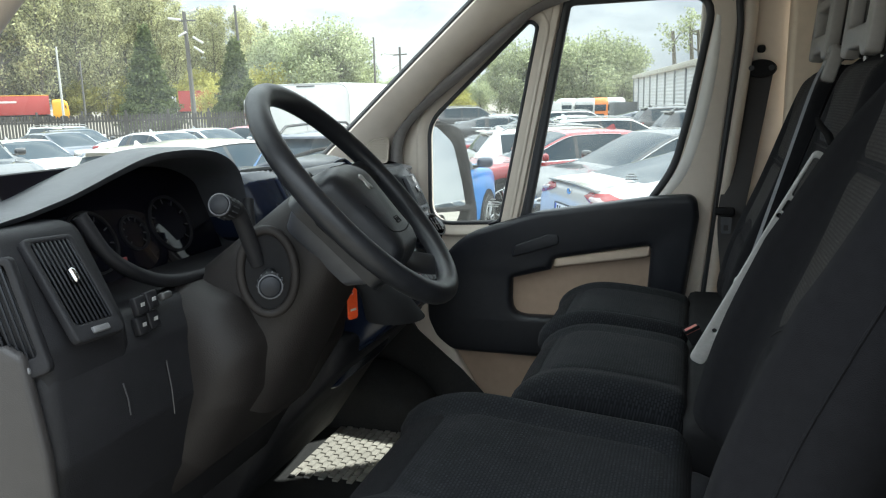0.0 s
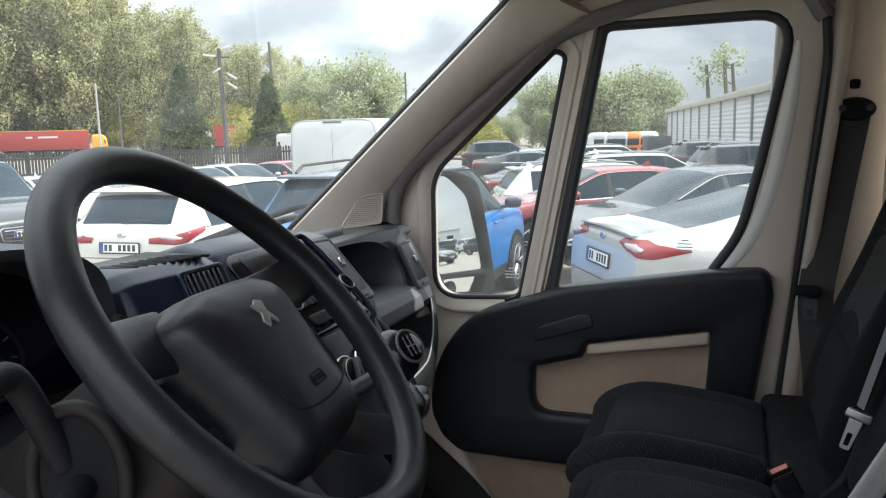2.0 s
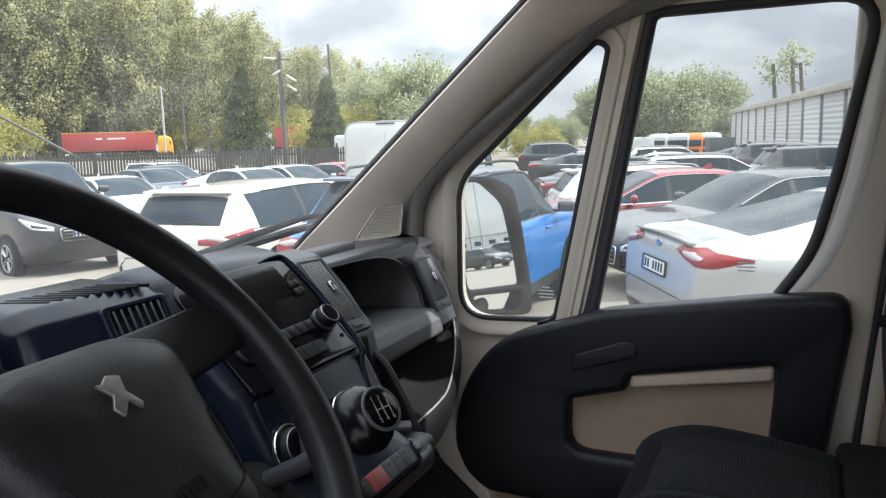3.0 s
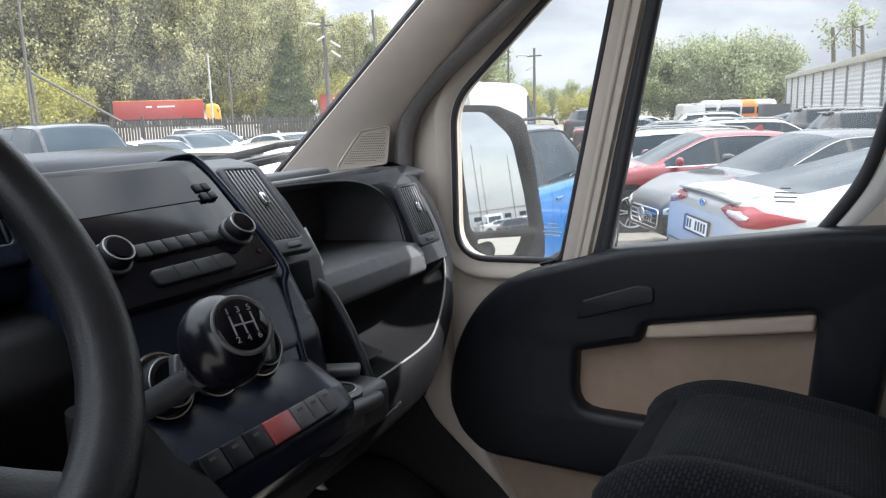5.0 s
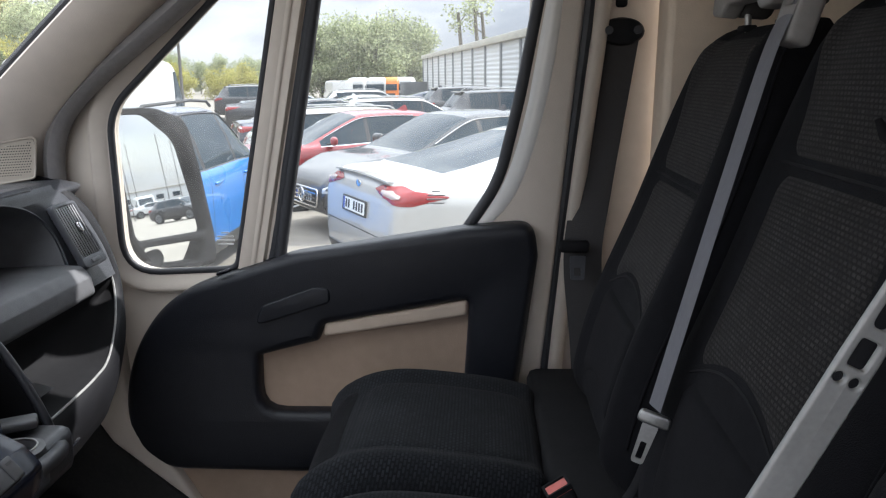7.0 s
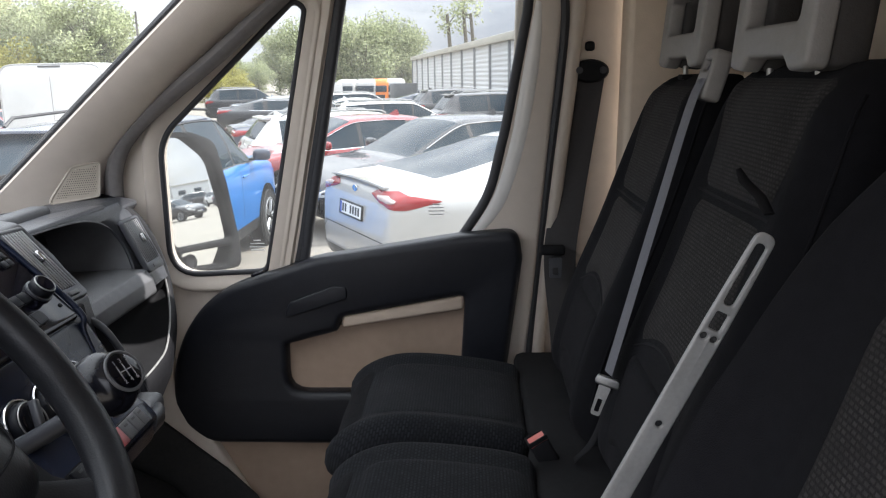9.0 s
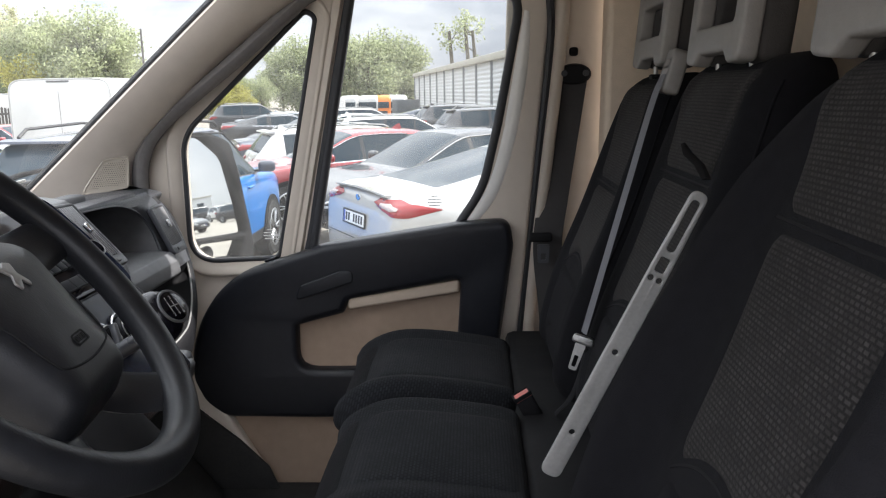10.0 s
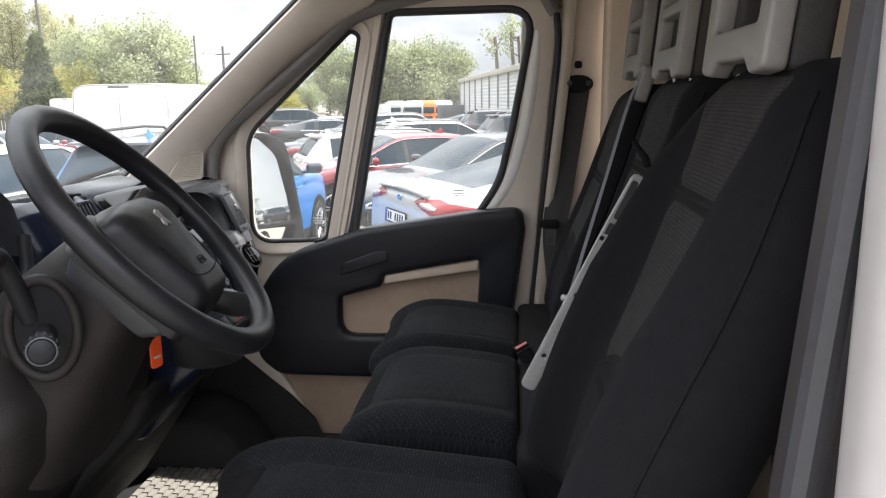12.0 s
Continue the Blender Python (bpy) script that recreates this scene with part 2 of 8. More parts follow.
def add_box(bm, centre, size, bevel=0.0, turn=None, segments=2):
    m = Matrix.Translation(centre) @ (turn.to_4x4() if turn else Matrix.Identity(4)) @ Matrix.Diagonal((*size, 1))
    made = bmesh.ops.create_cube(bm, size=1.0, matrix=m)["verts"]
    if bevel:
        edges = list({e for v in made for e in v.link_edges})
        bmesh.ops.bevel(bm, geom=edges, offset=bevel, segments=segments, affect="EDGES", profile=0.5, clamp_overlap=True)
    return bm


def box(centre, size, bevel=0.0, turn=None, segments=2):
    return add_box(bmesh.new(), centre, size, bevel, turn, segments)


def turned(rx=0, ry=0, rz=0):
    return Euler([radians(a) for a in (rx, ry, rz)]).to_matrix()


def add_tube(bm, points, radius, sides=10, closed=False, flat=1.0, up=None):
    """A rod along points; radius may be a list. flat squeezes it along its second axis."""
    pts = [Vector(p) for p in points]
    n = len(pts)
    radii = radius if isinstance(radius, (list, tuple)) else [radius] * n
    radii = [float(r) for r in radii]
    rings, prior = [], None
    for i, p in enumerate(pts):
        a = pts[(i - 1) % n] if closed or i else pts[0]
        b = pts[(i + 1) % n] if closed or i < n - 1 else pts[-1]
        way = (b - a).normalized()
        ref = Vector(up) if up else (prior or (Vector((0, 0, 1)) if abs(way.z) < 0.9 else Vector((1, 0, 0))))
        side = way.cross(ref).normalized()
        over = side.cross(way).normalized()
        prior = over
        ring = []
        for k in range(sides):
            ang = 2 * math.pi * k / sides
            ring.append(bm.verts.new(p + radii[i] * (math.cos(ang) * side + flat * math.sin(ang) * over)))
        rings.append(ring)
    for i in range(n if closed else n - 1):
        r0, r1 = rings[i], rings[(i + 1) % n]
        for k in range(sides):
            bm.faces.new((r0[k], r0[(k + 1) % sides], r1[(k + 1) % sides], r1[k]))
    if not closed:
        bm.faces.new(rings[0])
        bm.faces.new(list(reversed(rings[-1])))
    return bm


def tube(points, radius, sides=10, closed=False, flat=1.0, up=None):
    return add_tube(bmesh.new(), points, radius, sides, closed, flat, up)


def disc(centre, normal, radius, depth, sides=32, bevel=0.0):
    bm = bmesh.new()
    n = Vector(normal).normalized()
    c = Vector(centre)
    r = [radius - bevel, radius, radius, radius - bevel] if bevel else [radius, radius]
    d = [-depth / 2, -depth / 2 + bevel, depth / 2 - bevel, depth / 2] if bevel else [-depth / 2, depth / 2]
    side = n.orthogonal().normalized()
    over = n.cross(side)
    rings = []
    for rr, dd in zip(r, d):
        rings.append([bm.verts.new(c + n * dd + rr * (math.cos(2 * math.pi * k / sides) * side + math.sin(2 * math.pi * k / sides) * over)) for k in range(sides)])
    for a, b in zip(rings, rings[1:]):
        for k in range(sides):
            bm.faces.new((a[k], a[(k + 1) % sides], b[(k + 1) % sides], b[k]))
    bm.faces.new(rings[0])
    bm.faces.new(list(reversed(rings[-1])))
    return bm


def loft(rings, caps=True, closed=True):
    bm = bmesh.new()
    made = [[bm.verts.new(p) for p in ring] for ring in rings]
    n = len(made[0])
    for a, b in zip(made, made[1:]):
        for k in range(n if closed else n - 1):
            bm.faces.new((a[k], a[(k + 1) % n], b[(k + 1) % n], b[k]))
    if caps and closed:
        bm.faces.new(made[0])
        bm.faces.new(list(reversed(made[-1])))
    return bm


def spline(points, steps=6, closed=False):
    """A smooth curve through points of any dimension."""
    p = [np.array(q, float) for q in points]
    n = len(p)
    res = []
    for i in range(n if closed else n - 1):
        a = p[(i - 1) % n] if closed or i else 2 * p[0] - p[1]
        b, c = p[i], p[(i + 1) % n]
        d = p[(i + 2) % n] if closed or i + 2 < n else 2 * p[-1] - p[-2]
        for s in range(steps):
            t = s / steps
            res.append(0.5 * ((2 * b) + (c - a) * t + (2 * a - 5 * b + 4 * c - d) * t * t + (3 * b - a - 3 * c + d) * t ** 3))
    if not closed:
        res.append(p[-1])
    return res


def rounded(points, radius, steps=5):
    """A polygon with its corners rounded; radius may be a list."""
    n = len(points)
    radii = radius if isinstance(radius, (list, tuple)) else [radius] * n
    res = []
    for i in range(n):
        p, a, b = Vector(points[i]), Vector(points[i - 1]), Vector(points[(i + 1) % n])
        if radii[i] <= 0:
            res.append(tuple(p))
            continue
        u, v = (a - p), (b - p)
        half = u.angle(v) / 2
        cut = min(radii[i] / max(math.tan(half), 1e-3), 0.48 * u.length, 0.48 * v.length)
        s, e = p + u.normalized() * cut, p + v.normalized() * cut
        for k in range(steps + 1):
            t = k / steps
            res.append(tuple((1 - t) ** 2 * s + 2 * t * (1 - t) * p + t * t * e))
    return res


def cut_plate(outer, holes, depth, bevel=0.0):
    """A flat plate in (u, v) with holes, extruded by depth along w, with rounded rims."""
    curve = bpy.data.curves.new("plate", "CURVE")
    curve.dimensions, curve.fill_mode = "2D", "BOTH"
    curve.extrude, curve.bevel_depth, curve.bevel_resolution = max(depth / 2 - bevel, 0.0), bevel, 2
    curve.offset = -bevel
    for ring in (outer, *holes):
        s = curve.splines.new("POLY")
        s.points.add(len(ring) - 1)
        for q, (u, v) in zip(s.points, ring):
            q.co = (u, v, 0, 1)
        s.use_cyclic_u = True
    ob = bpy.data.objects.new("plate", curve)
    scene.collection.objects.link(ob)
    me = bpy.data.meshes.new_from_object(ob.evaluated_get(bpy.context.evaluated_depsgraph_get()))
    bpy.data.objects.remove(ob)
    bpy.data.curves.remove(curve)
    bm = bmesh.new()
    bm.from_mesh(me)
    bpy.data.meshes.remove(me)
    bmesh.ops.remove_doubles(bm, verts=bm.verts, dist=1e-5)
    return bm


def placed(bm, m):
    bm.transform(m)
    return bm


def upright(y):
    """Lays (u, v, w) as x, z and into the cab (-y), at y."""
    return Matrix(((1, 0, 0, 0), (0, 0, -1, y), (0, 1, 0, 0), (0, 0, 0, 1)))


def plane_of(origin, u, v):
    u, v = Vector(u).normalized(), Vector(v).normalized()
    w = u.cross(v).normalized()
    v = w.cross(u)
    m = Matrix.Identity(4)
    for i in range(3):
        m[i][0], m[i][1], m[i][2], m[i][3] = u[i], v[i], w[i], origin[i]
    return m


# ---- the van's cab: the shell ----
# x runs to the van's rear, y from the driver's side to the passenger's side, z up.
LEAN = 0.075


def leaning(bm, z0=1.42):
    """Tilts a side wall inwards above the waist line."""
    for v in bm.verts:
        v.co.y -= LEAN * max(0.0, v.co.z - z0)
    return bm


tagged(link("floor", box((-0.25, 1.68, 0.72), (1.7, 1.90, 0.06), 0.01), carpet), "black rubber-covered cab floor with worn mat", "floor", kind="structure")

WINDOW = rounded([(-0.411, 1.33), (-0.250, 2.115), (0.186, 2.118), (0.121, 1.77), (0.081, 1.60), (-0.006, 1.47), (-0.066, 1.33)],
                 [0.01, 0.03, 0.075, 0.9, 0.3, 0.2, 0.01], 6)
QUARTER = rounded([(-0.735, 1.402), (-0.722, 1.752), (-0.371, 2.066), (-0.344, 2.049), (-0.484, 1.412)], [0.075, 0.13, 0.03, 0.03, 0.03], 7)
DOOR = rounded([(-0.90, 0.80), (0.148, 0.80), (0.170, 1.147), (0.244, 1.958), (0.258, 2.13), (0.21, 2.20), (-0.30, 2.22), (-0.45, 2.13), (-0.93, 1.66)],
               [0.05, 0.05, 0.3, 0.3, 0.06, 0.05, 0.1, 0.1, 0.1])

door = thing("passenger_door", "closed van passenger door, pale paint, dark plastic trim and beige card", "door")
part("door_shell", leaning(placed(cut_plate(DOOR, [WINDOW, QUARTER], 0.05, 0.012), upright(2.672))), beige_frame, door, "beige lined inner door frame")
pane = part("window_pane", leaning(placed(cut_plate(WINDOW, [], 0.004), upright(2.678))), window_glass, door, "clear side window glass")
pane.visible_shadow = False
pane = part("quarter_pane", leaning(placed(cut_plate(QUARTER, [], 0.004), upright(2.678))), window_glass, door, "clear fixed quarter glass")
pane.visible_shadow = False


def gasket(outline, y, radius, sides=8, flat=1.0):
    return leaning(tube([(u, y, v) for u, v in outline], radius, sides, True, flat, up=(0, 1, 0)))


part("window_gasket", gasket(WINDOW, 2.655, 0.013), rubber, door, "black rubber window gasket")
part("quarter_gasket", gasket(QUARTER, 2.652, 0.0075), rubber, door, "black rubber quarter light gasket")
# sloping surround of the quarter light
def offset_ring(ring, d):
    pts = [Vector((u, v)) for u, v in ring]
    c = sum(pts, Vector((0, 0))) / len(pts)
    res = []
    for i, p in enumerate(pts):
        a, b = pts[i - 1], pts[(i + 1) % len(pts)]
        n = Vector(((b - a).y, -(b - a).x)).normalized()
        if n.dot(p - c) < 0:
            n = -n
        res.append(p + n * d)
    return res


part("quarter_surround", leaning(loft([[(u, y, v) for u, v in offset_ring(QUARTER, d)] for d, y in ((0.004, 2.655), (0.010, 2.646), (0.034, 2.634), (0.040, 2.634), (0.048, 2.648))], caps=False)), beige_frame, door, "beige bevelled quarter light surround", sharp=70)
# the upright between quarter light and main window
post = [(-0.452, 1.40), (-0.290, 2.12)]
part("run_channel", leaning(tube([(x + 0.040, 2.650, z) for x, z in spline(post, 6)], 0.013, 8, flat=0.7, up=(0, 1, 0))), rubber, door, "black window run channel")
part("divider_bar", leaning(loft([[(x + dx, y, z) for dx, y in ((-0.034, 2.652), (-0.030, 2.641), (-0.006, 2.636), (0.002, 2.640), (0.006, 2.637), (0.022, 2.636), (0.028, 2.644), (0.028, 2.660), (-0.034, 2.662))] for x, z in spline(post, 6)])), beige_frame, door, "beige grooved upright between the panes")
# painted jamb behind the main window, lit by the glass
jamb = spline([(0.172, 2.06), (0.152, 1.95), (0.121, 1.77), (0.084, 1.63), (0.040, 1.545), (-0.004, 1.490)], 5)
part("window_jamb", leaning(loft([[(x + dx, y, z - 0.35 * dx) for dx, y in ((0.008, 2.660), (0.012, 2.649), (0.012 + 0.014 * f, 2.649 - 0.009 * f), (0.012 + 0.034 * f, 2.649 - 0.007 * f), (0.012 + 0.046 * f, 2.649), (0.014 + 0.046 * f, 2.664))] for (x, z), f in zip(jamb, np.sin(np.linspace(0.05, 0.98, len(jamb)) * math.pi) ** 0.5)], caps=False, closed=False)), frame_paint, door, "white painted window jamb", sharp=70)

TRIM = rounded([(-0.743, 1.095), (-0.733, 1.175), (-0.703, 1.255), (-0.650, 1.330), (-0.580, 1.382), (-0.349, 1.456), (0.02, 1.512), (0.150, 1.522), (0.160, 1.45), (0.123, 1.173),
                (0.108, 0.960), (-0.361, 0.955), (-0.640, 0.958), (-0.690, 0.972), (-0.724, 1.005), (-0.740, 1.045)], [0.3, 0.3, 0.3, 0.3, 0.3, 0.3, 0.4, 0.045, 0.06, 0.3, 0.04, 0.2, 0.2, 0.1, 0.1, 0.1], 6)
CARD = rounded([(-0.440, 1.100), (-0.436, 1.228), (-0.306, 1.262), (-0.292, 1.300), (0.018, 1.356), (0.000, 1.100)], [0.05, 0.012, 0.012, 0.02, 0.015, 0.03], 4)
part("door_trim", leaning(placed(cut_plate(TRIM, [CARD], 0.075, 0.020), upright(2.637)), 1.35), dark_trim, door, "dark grained plastic door trim")
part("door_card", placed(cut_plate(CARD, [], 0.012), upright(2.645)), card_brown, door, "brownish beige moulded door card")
ridge = [(-0.297, 1.270), (-0.292, 1.302), (0.016, 1.354), (0.012, 1.318)]
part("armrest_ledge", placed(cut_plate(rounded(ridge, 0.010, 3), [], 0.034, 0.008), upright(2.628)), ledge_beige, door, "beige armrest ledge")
part("lock_pin", box((-0.497, 2.600, 1.418), (0.034, 0.012, 0.007), 0.003, turned(0, -20, 0)), gloss_black, door)
grip = rounded([(-0.44, 1.300), (-0.42, 1.345), (-0.31, 1.385), (-0.275, 1.385), (-0.275, 1.352), (-0.33, 1.335)], 0.012, 3)
part("door_handle", placed(cut_plate(grip, [], 0.010, 0.004), upright(2.5985)), dark_trim, door, "dark recessed door handle")
low = rounded([(-1.20, 1.50), (-0.80, 1.50), (-0.745, 1.31), (-0.735, 1.08), (-0.637, 0.95), (-0.50, 0.70), (-1.20, 0.70)], [0, 0, 0.05, 0.05, 0.05, 0.01, 0], 4)
tagged(link("kick_panel", placed(cut_plate(low, [], 0.05, 0.012), upright(2.625)), beige), "beige plastic kick panel below the dashboard", "panel", kind="structure")
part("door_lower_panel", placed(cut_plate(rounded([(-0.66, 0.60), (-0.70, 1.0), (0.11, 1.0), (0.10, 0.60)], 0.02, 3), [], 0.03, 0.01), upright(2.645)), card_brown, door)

# door mirror outside, seen through the quarter light
MIRROR = plane_of((-0.78, 3.0, 1.53), (0.41, 0.91, 0), (-0.088, 0.04, 1))
HOUSING = rounded([(-0.142, -0.10), (-0.142, 0.217), (0.015, 0.214), (0.112, 0.180), (0.137, 0.05), (0.156, -0.135), (0.150, -0.222), (-0.075, -0.205)], [0.06, 0.03, 0.08, 0.06, 0.2, 0.1, 0.03, 0.08], 6)
UPPER = rounded([(-0.128, 0.202), (-0.014, 0.200), (0.078, 0.128), (0.110, -0.03), (0.120, -0.124), (-0.112, -0.112)], [0.012, 0.08, 0.08, 0.1, 0.012, 0.03], 6)
LOWER_GLASS = rounded([(-0.103, -0.130), (0.112, -0.146), (0.078, -0.200), (-0.060, -0.182)], 0.012, 4)
mirror = part("mirror_housing", placed(cut_plate(HOUSING, [UPPER, LOWER_GLASS], 0.05, 0.014), MIRROR @ Matrix.Translation((0, 0, -0.012))), mirror_black, door, "dusty black door mirror housing")
part("mirror_back", placed(loft([[(u * s, v * s, w) for u, v in HOUSING] for s, w in ((0.98, -0.03), (0.95, -0.08), (0.75, -0.12), (0.4, -0.135))]), MIRROR), mirror_black, mirror)
part("mirror_glass", placed(cut_plate(UPPER, [], 0.004), MIRROR @ Matrix.Translation((0, 0, -0.010))), mirror_silver, mirror, "flat mirror glass")
part("wide_mirror_glass", placed(cut_plate(LOWER_GLASS, [], 0.004), MIRROR @ Matrix.Translation((0, 0, -0.010)) @ pose(0, 0, 0, 4, 0, 0)), mirror_silver, mirror, "small lower mirror glass")
part("mirror_arm", tube([(-0.74, 2.72, 1.33), (-0.80, 2.85, 1.32), (-0.82, 2.98, 1.36)], 0.035, 12), mirror_black, mirror)

# tweeter cover on the pillar
GRILLE = rounded([(-0.070, -0.043), (0.038, -0.031), (0.047, 0.045), (-0.012, 0.036)], 0.009, 3)

# the roof, the windscreen and the pillars
roof = rounded([(-0.47, 0.74), (0.80, 0.74), (0.80, 2.66), (-0.47, 2.66)], 0.04)
tagged(link("ceiling", placed(cut_plate(roof, [], 0.05, 0.015), Matrix.Translation((0, 0, 2.265))), beige), "pale beige moulded cab headliner", "ceiling", kind="structure")
tagged(link("roof_header", tube([(-0.47, y, 2.215 + 0.01 * math.sin(i)) for i, y in enumerate(np.linspace(0.86, 2.50, 9))], 0.055, 14, flat=0.7, up=(0, 0, 1)), beige),
       "beige header trim above the windscreen", "trim", kind="structure")
tagged(link("roof_rail", leaning(tube([(-0.50, 2.66, 2.175), (-0.30, 2.665, 2.225), (0.0, 2.665, 2.235), (0.30, 2.665, 2.23), (0.60, 2.665, 2.22)], 0.065, 14, flat=0.75)), beige),
       "beige trim rail above the passenger door", "trim", kind="structure")

A_PILLAR = [((-1.26, 2.50, 1.46), (-0.87, 2.640, 1.36)), ((-1.14, 2.50, 1.575), (-0.855, 2.635, 1.57)), ((-0.98, 2.50, 1.718), (-0.815, 2.620, 1.72)),
            ((-0.75, 2.50, 1.925), (-0.62, 2.605, 1.915)), ((-0.53, 2.50, 2.12), (-0.44, 2.59, 2.05)), ((-0.42, 2.49, 2.215), (-0.27, 2.58, 2.14))]


def pillar_rings(rows, mirror=None):
    rings = []
    for w, b in spline([np.r_[w, b] for w, b in rows], 5) and [(q[:3], q[3:]) for q in spline([np.r_[w, b] for w, b in rows], 5)]:
        w, b = Vector(w), Vector(b)
        inner = (w * 0.62 + b * 0.38) + Vector((0.012, -0.040, -0.012))
        inner2 = (w * 0.25 + b * 0.75) + Vector((0.012, -0.030, -0.012))
        back = (w + b) / 2 + Vector((-0.02, 0.09, 0.03))
        ring = [w, w + Vector((0.004, -0.02, -0.012)), inner, inner2, b + Vector((0.004, -0.012, -0.006)), b, back + Vector((0.04, 0.03, 0)), back + Vector((-0.05, 0.0, 0))]
        if mirror is not None:
            ring = [Vector((p.x, 2 * mirror - p.y, p.z)) for p in ring]
        rings.append(ring)
    return rings


CENTRE = 1.68
tagged(link("a_pillar", loft(pillar_rings(A_PILLAR)), beige, sharp=70), "beige plastic windscreen pillar trim", "pillar", kind="structure")
tagged(link("a_pillar_near", loft(pillar_rings(A_PILLAR, CENTRE)), beige, sharp=70), "beige plastic windscreen pillar trim", "pillar", kind="structure")
edge = [w for w, b in A_PILLAR]
tagged(link("windscreen_edge", tube([(x - 0.006, y + 0.004, z) for x, y, z in spline(edge, 5)], 0.010, 8), rubber), "black windscreen edge strip", "trim", kind="structure")

seal_path = [(-0.842, 2.600, 1.30), (-0.836, 2.600, 1.55), (-0.826, 2.598, 1.69), (-0.755, 2.592, 1.792), (-0.549, 2.583, 1.948), (-0.420, 2.578, 2.050), (-0.330, 2.575, 2.110), (-0.10, 2.572, 2.165), (0.17, 2.570, 2.170), (0.245, 2.572, 2.10)]
tagged(link("door_seal", tube(spline(seal_path, 6), 0.026, 10, flat=0.8), seal_grey), "grey flocked rubber door seal", "seal", kind="structure")
rear_seal = [(0.248, 2.640, 2.10), (0.252, 2.645, 1.958), (0.214, 2.652, 1.56), (0.176, 2.655, 1.147), (0.165, 2.655, 0.85)]
tagged(link("door_seal_rear", leaning(tube(spline(rear_seal, 6), 0.010, 8)), rubber), "black rubber door seal", "seal", kind="structure")

screen = bmesh.new()
rows = 10
grid = [[screen.verts.new((-1.18 + 0.73 * v - 0.05 * math.sin(math.pi * u) , 0.86 + 1.64 * u, 1.54 + 0.66 * v)) for u in np.linspace(0, 1, 13)] for v in np.linspace(0, 1, rows)]
for a, b in zip(grid, grid[1:]):
    for k in range(12):
        screen.faces.new((a[k], a[k + 1], b[k + 1], b[k]))
screen = tagged(link("windscreen", screen, screen_glass), "clear windscreen with faint reflections", "windscreen", kind="structure")
screen.visible_shadow = False

# passenger B-pillar, side wall and bulkhead
bp = rounded([(0.100, 0.78), (0.150, 2.22), (0.440, 2.22), (0.440, 0.78)], 0.01, 2)
tagged(link("b_pillar", leaning(placed(cut_plate(bp, [], 0.03, 0.008), upright(2.722))), beige), "beige trimmed door pillar with the belt in front", "pillar", kind="structure")
edge_strip = [(0.192, 2.668, 0.80), (0.196, 2.668, 1.147), (0.234, 2.665, 1.56), (0.274, 2.662, 1.958), (0.288, 2.660, 2.2)]
tagged(link("pillar_trim", leaning(tube(spline(edge_strip, 5), 0.022, 10)), beige_frame), "beige pillar edge trim", "trim", kind="structure")
side = rounded([(0.378, 0.78), (0.388, 2.22), (0.66, 2.22), (0.66, 0.78)], 0.01, 2)
tagged(link("side_wall", leaning(placed(cut_plate(side, [], 0.10, 0.015), upright(2.635))), beige_low), "beige cab side lining behind the seats", "wall", kind="structure")
part_plug = thing("blanking_plug", "black oval blanking plug in the beige lining", "plug")
part("cap", placed(disc((0, 0, 0), (0, 1, 0), 0.026, 0.012, 24, 0.003), Matrix.Translation((0.423, 2.548, 1.902)) @ Matrix.Diagonal((0.75, 1, 1, 1))), soft_black, part_plug)
bulk = rounded([(0.74, 0.70), (2.72, 0.70), (2.72, 2.28), (0.74, 2.28)], 0.02, 2)
tagged(link("bulkhead", placed(cut_plate(bulk, [], 0.03, 0.005), plane_of((0.66, 0, 0), (0, 1, 0), (0, 0, 1))), beige_low), "beige bulkhead panel behind the seats", "wall", kind="structure")

tagged(link("bulkhead_lower", box((0.632, 1.18, 1.25), (0.02, 0.92, 1.10), 0.008), pillar_grey), "dark lower bulkhead covering behind the driver", "wall", kind="structure")
# driver's side: door pillar, sill; the door stands open out of sight
tagged(link("b_pillar_near", box((0.462, 0.812, 1.50), (0.20, 0.15, 1.5), 0.030, turned(0, 5.0, 0)), pillar_grey), "dark trimmed driver-side door pillar", "pillar", kind="structure")
tagged(link("outer_panel", box((0.491, 0.700, 1.70), (0.26, 0.06, 2.6), 0.020, turned(0, 0.8, 0), 3), dull_white), "white painted outer body edge behind the driver's door", "body panel", kind="structure")
tagged(link("pillar_seal_near", tube([(0.362 + 0.09 * (z - 1.75), 0.742, z) for z in np.linspace(0.8, 2.2, 8)], 0.013, 8), rubber), "black rubber door seal", "seal", kind="structure")
tagged(link("sill_near", box((-0.15, 0.78, 0.66), (1.25, 0.14, 0.16), 0.03), dark_trim), "dark plastic covered door sill", "sill", kind="structure")
tagged(link("firewall", box((-1.16, 1.68, 1.12), (0.06, 1.9, 0.85), 0.01), carpet), "black padded wall ahead of the footwells", "wall", kind="structure")

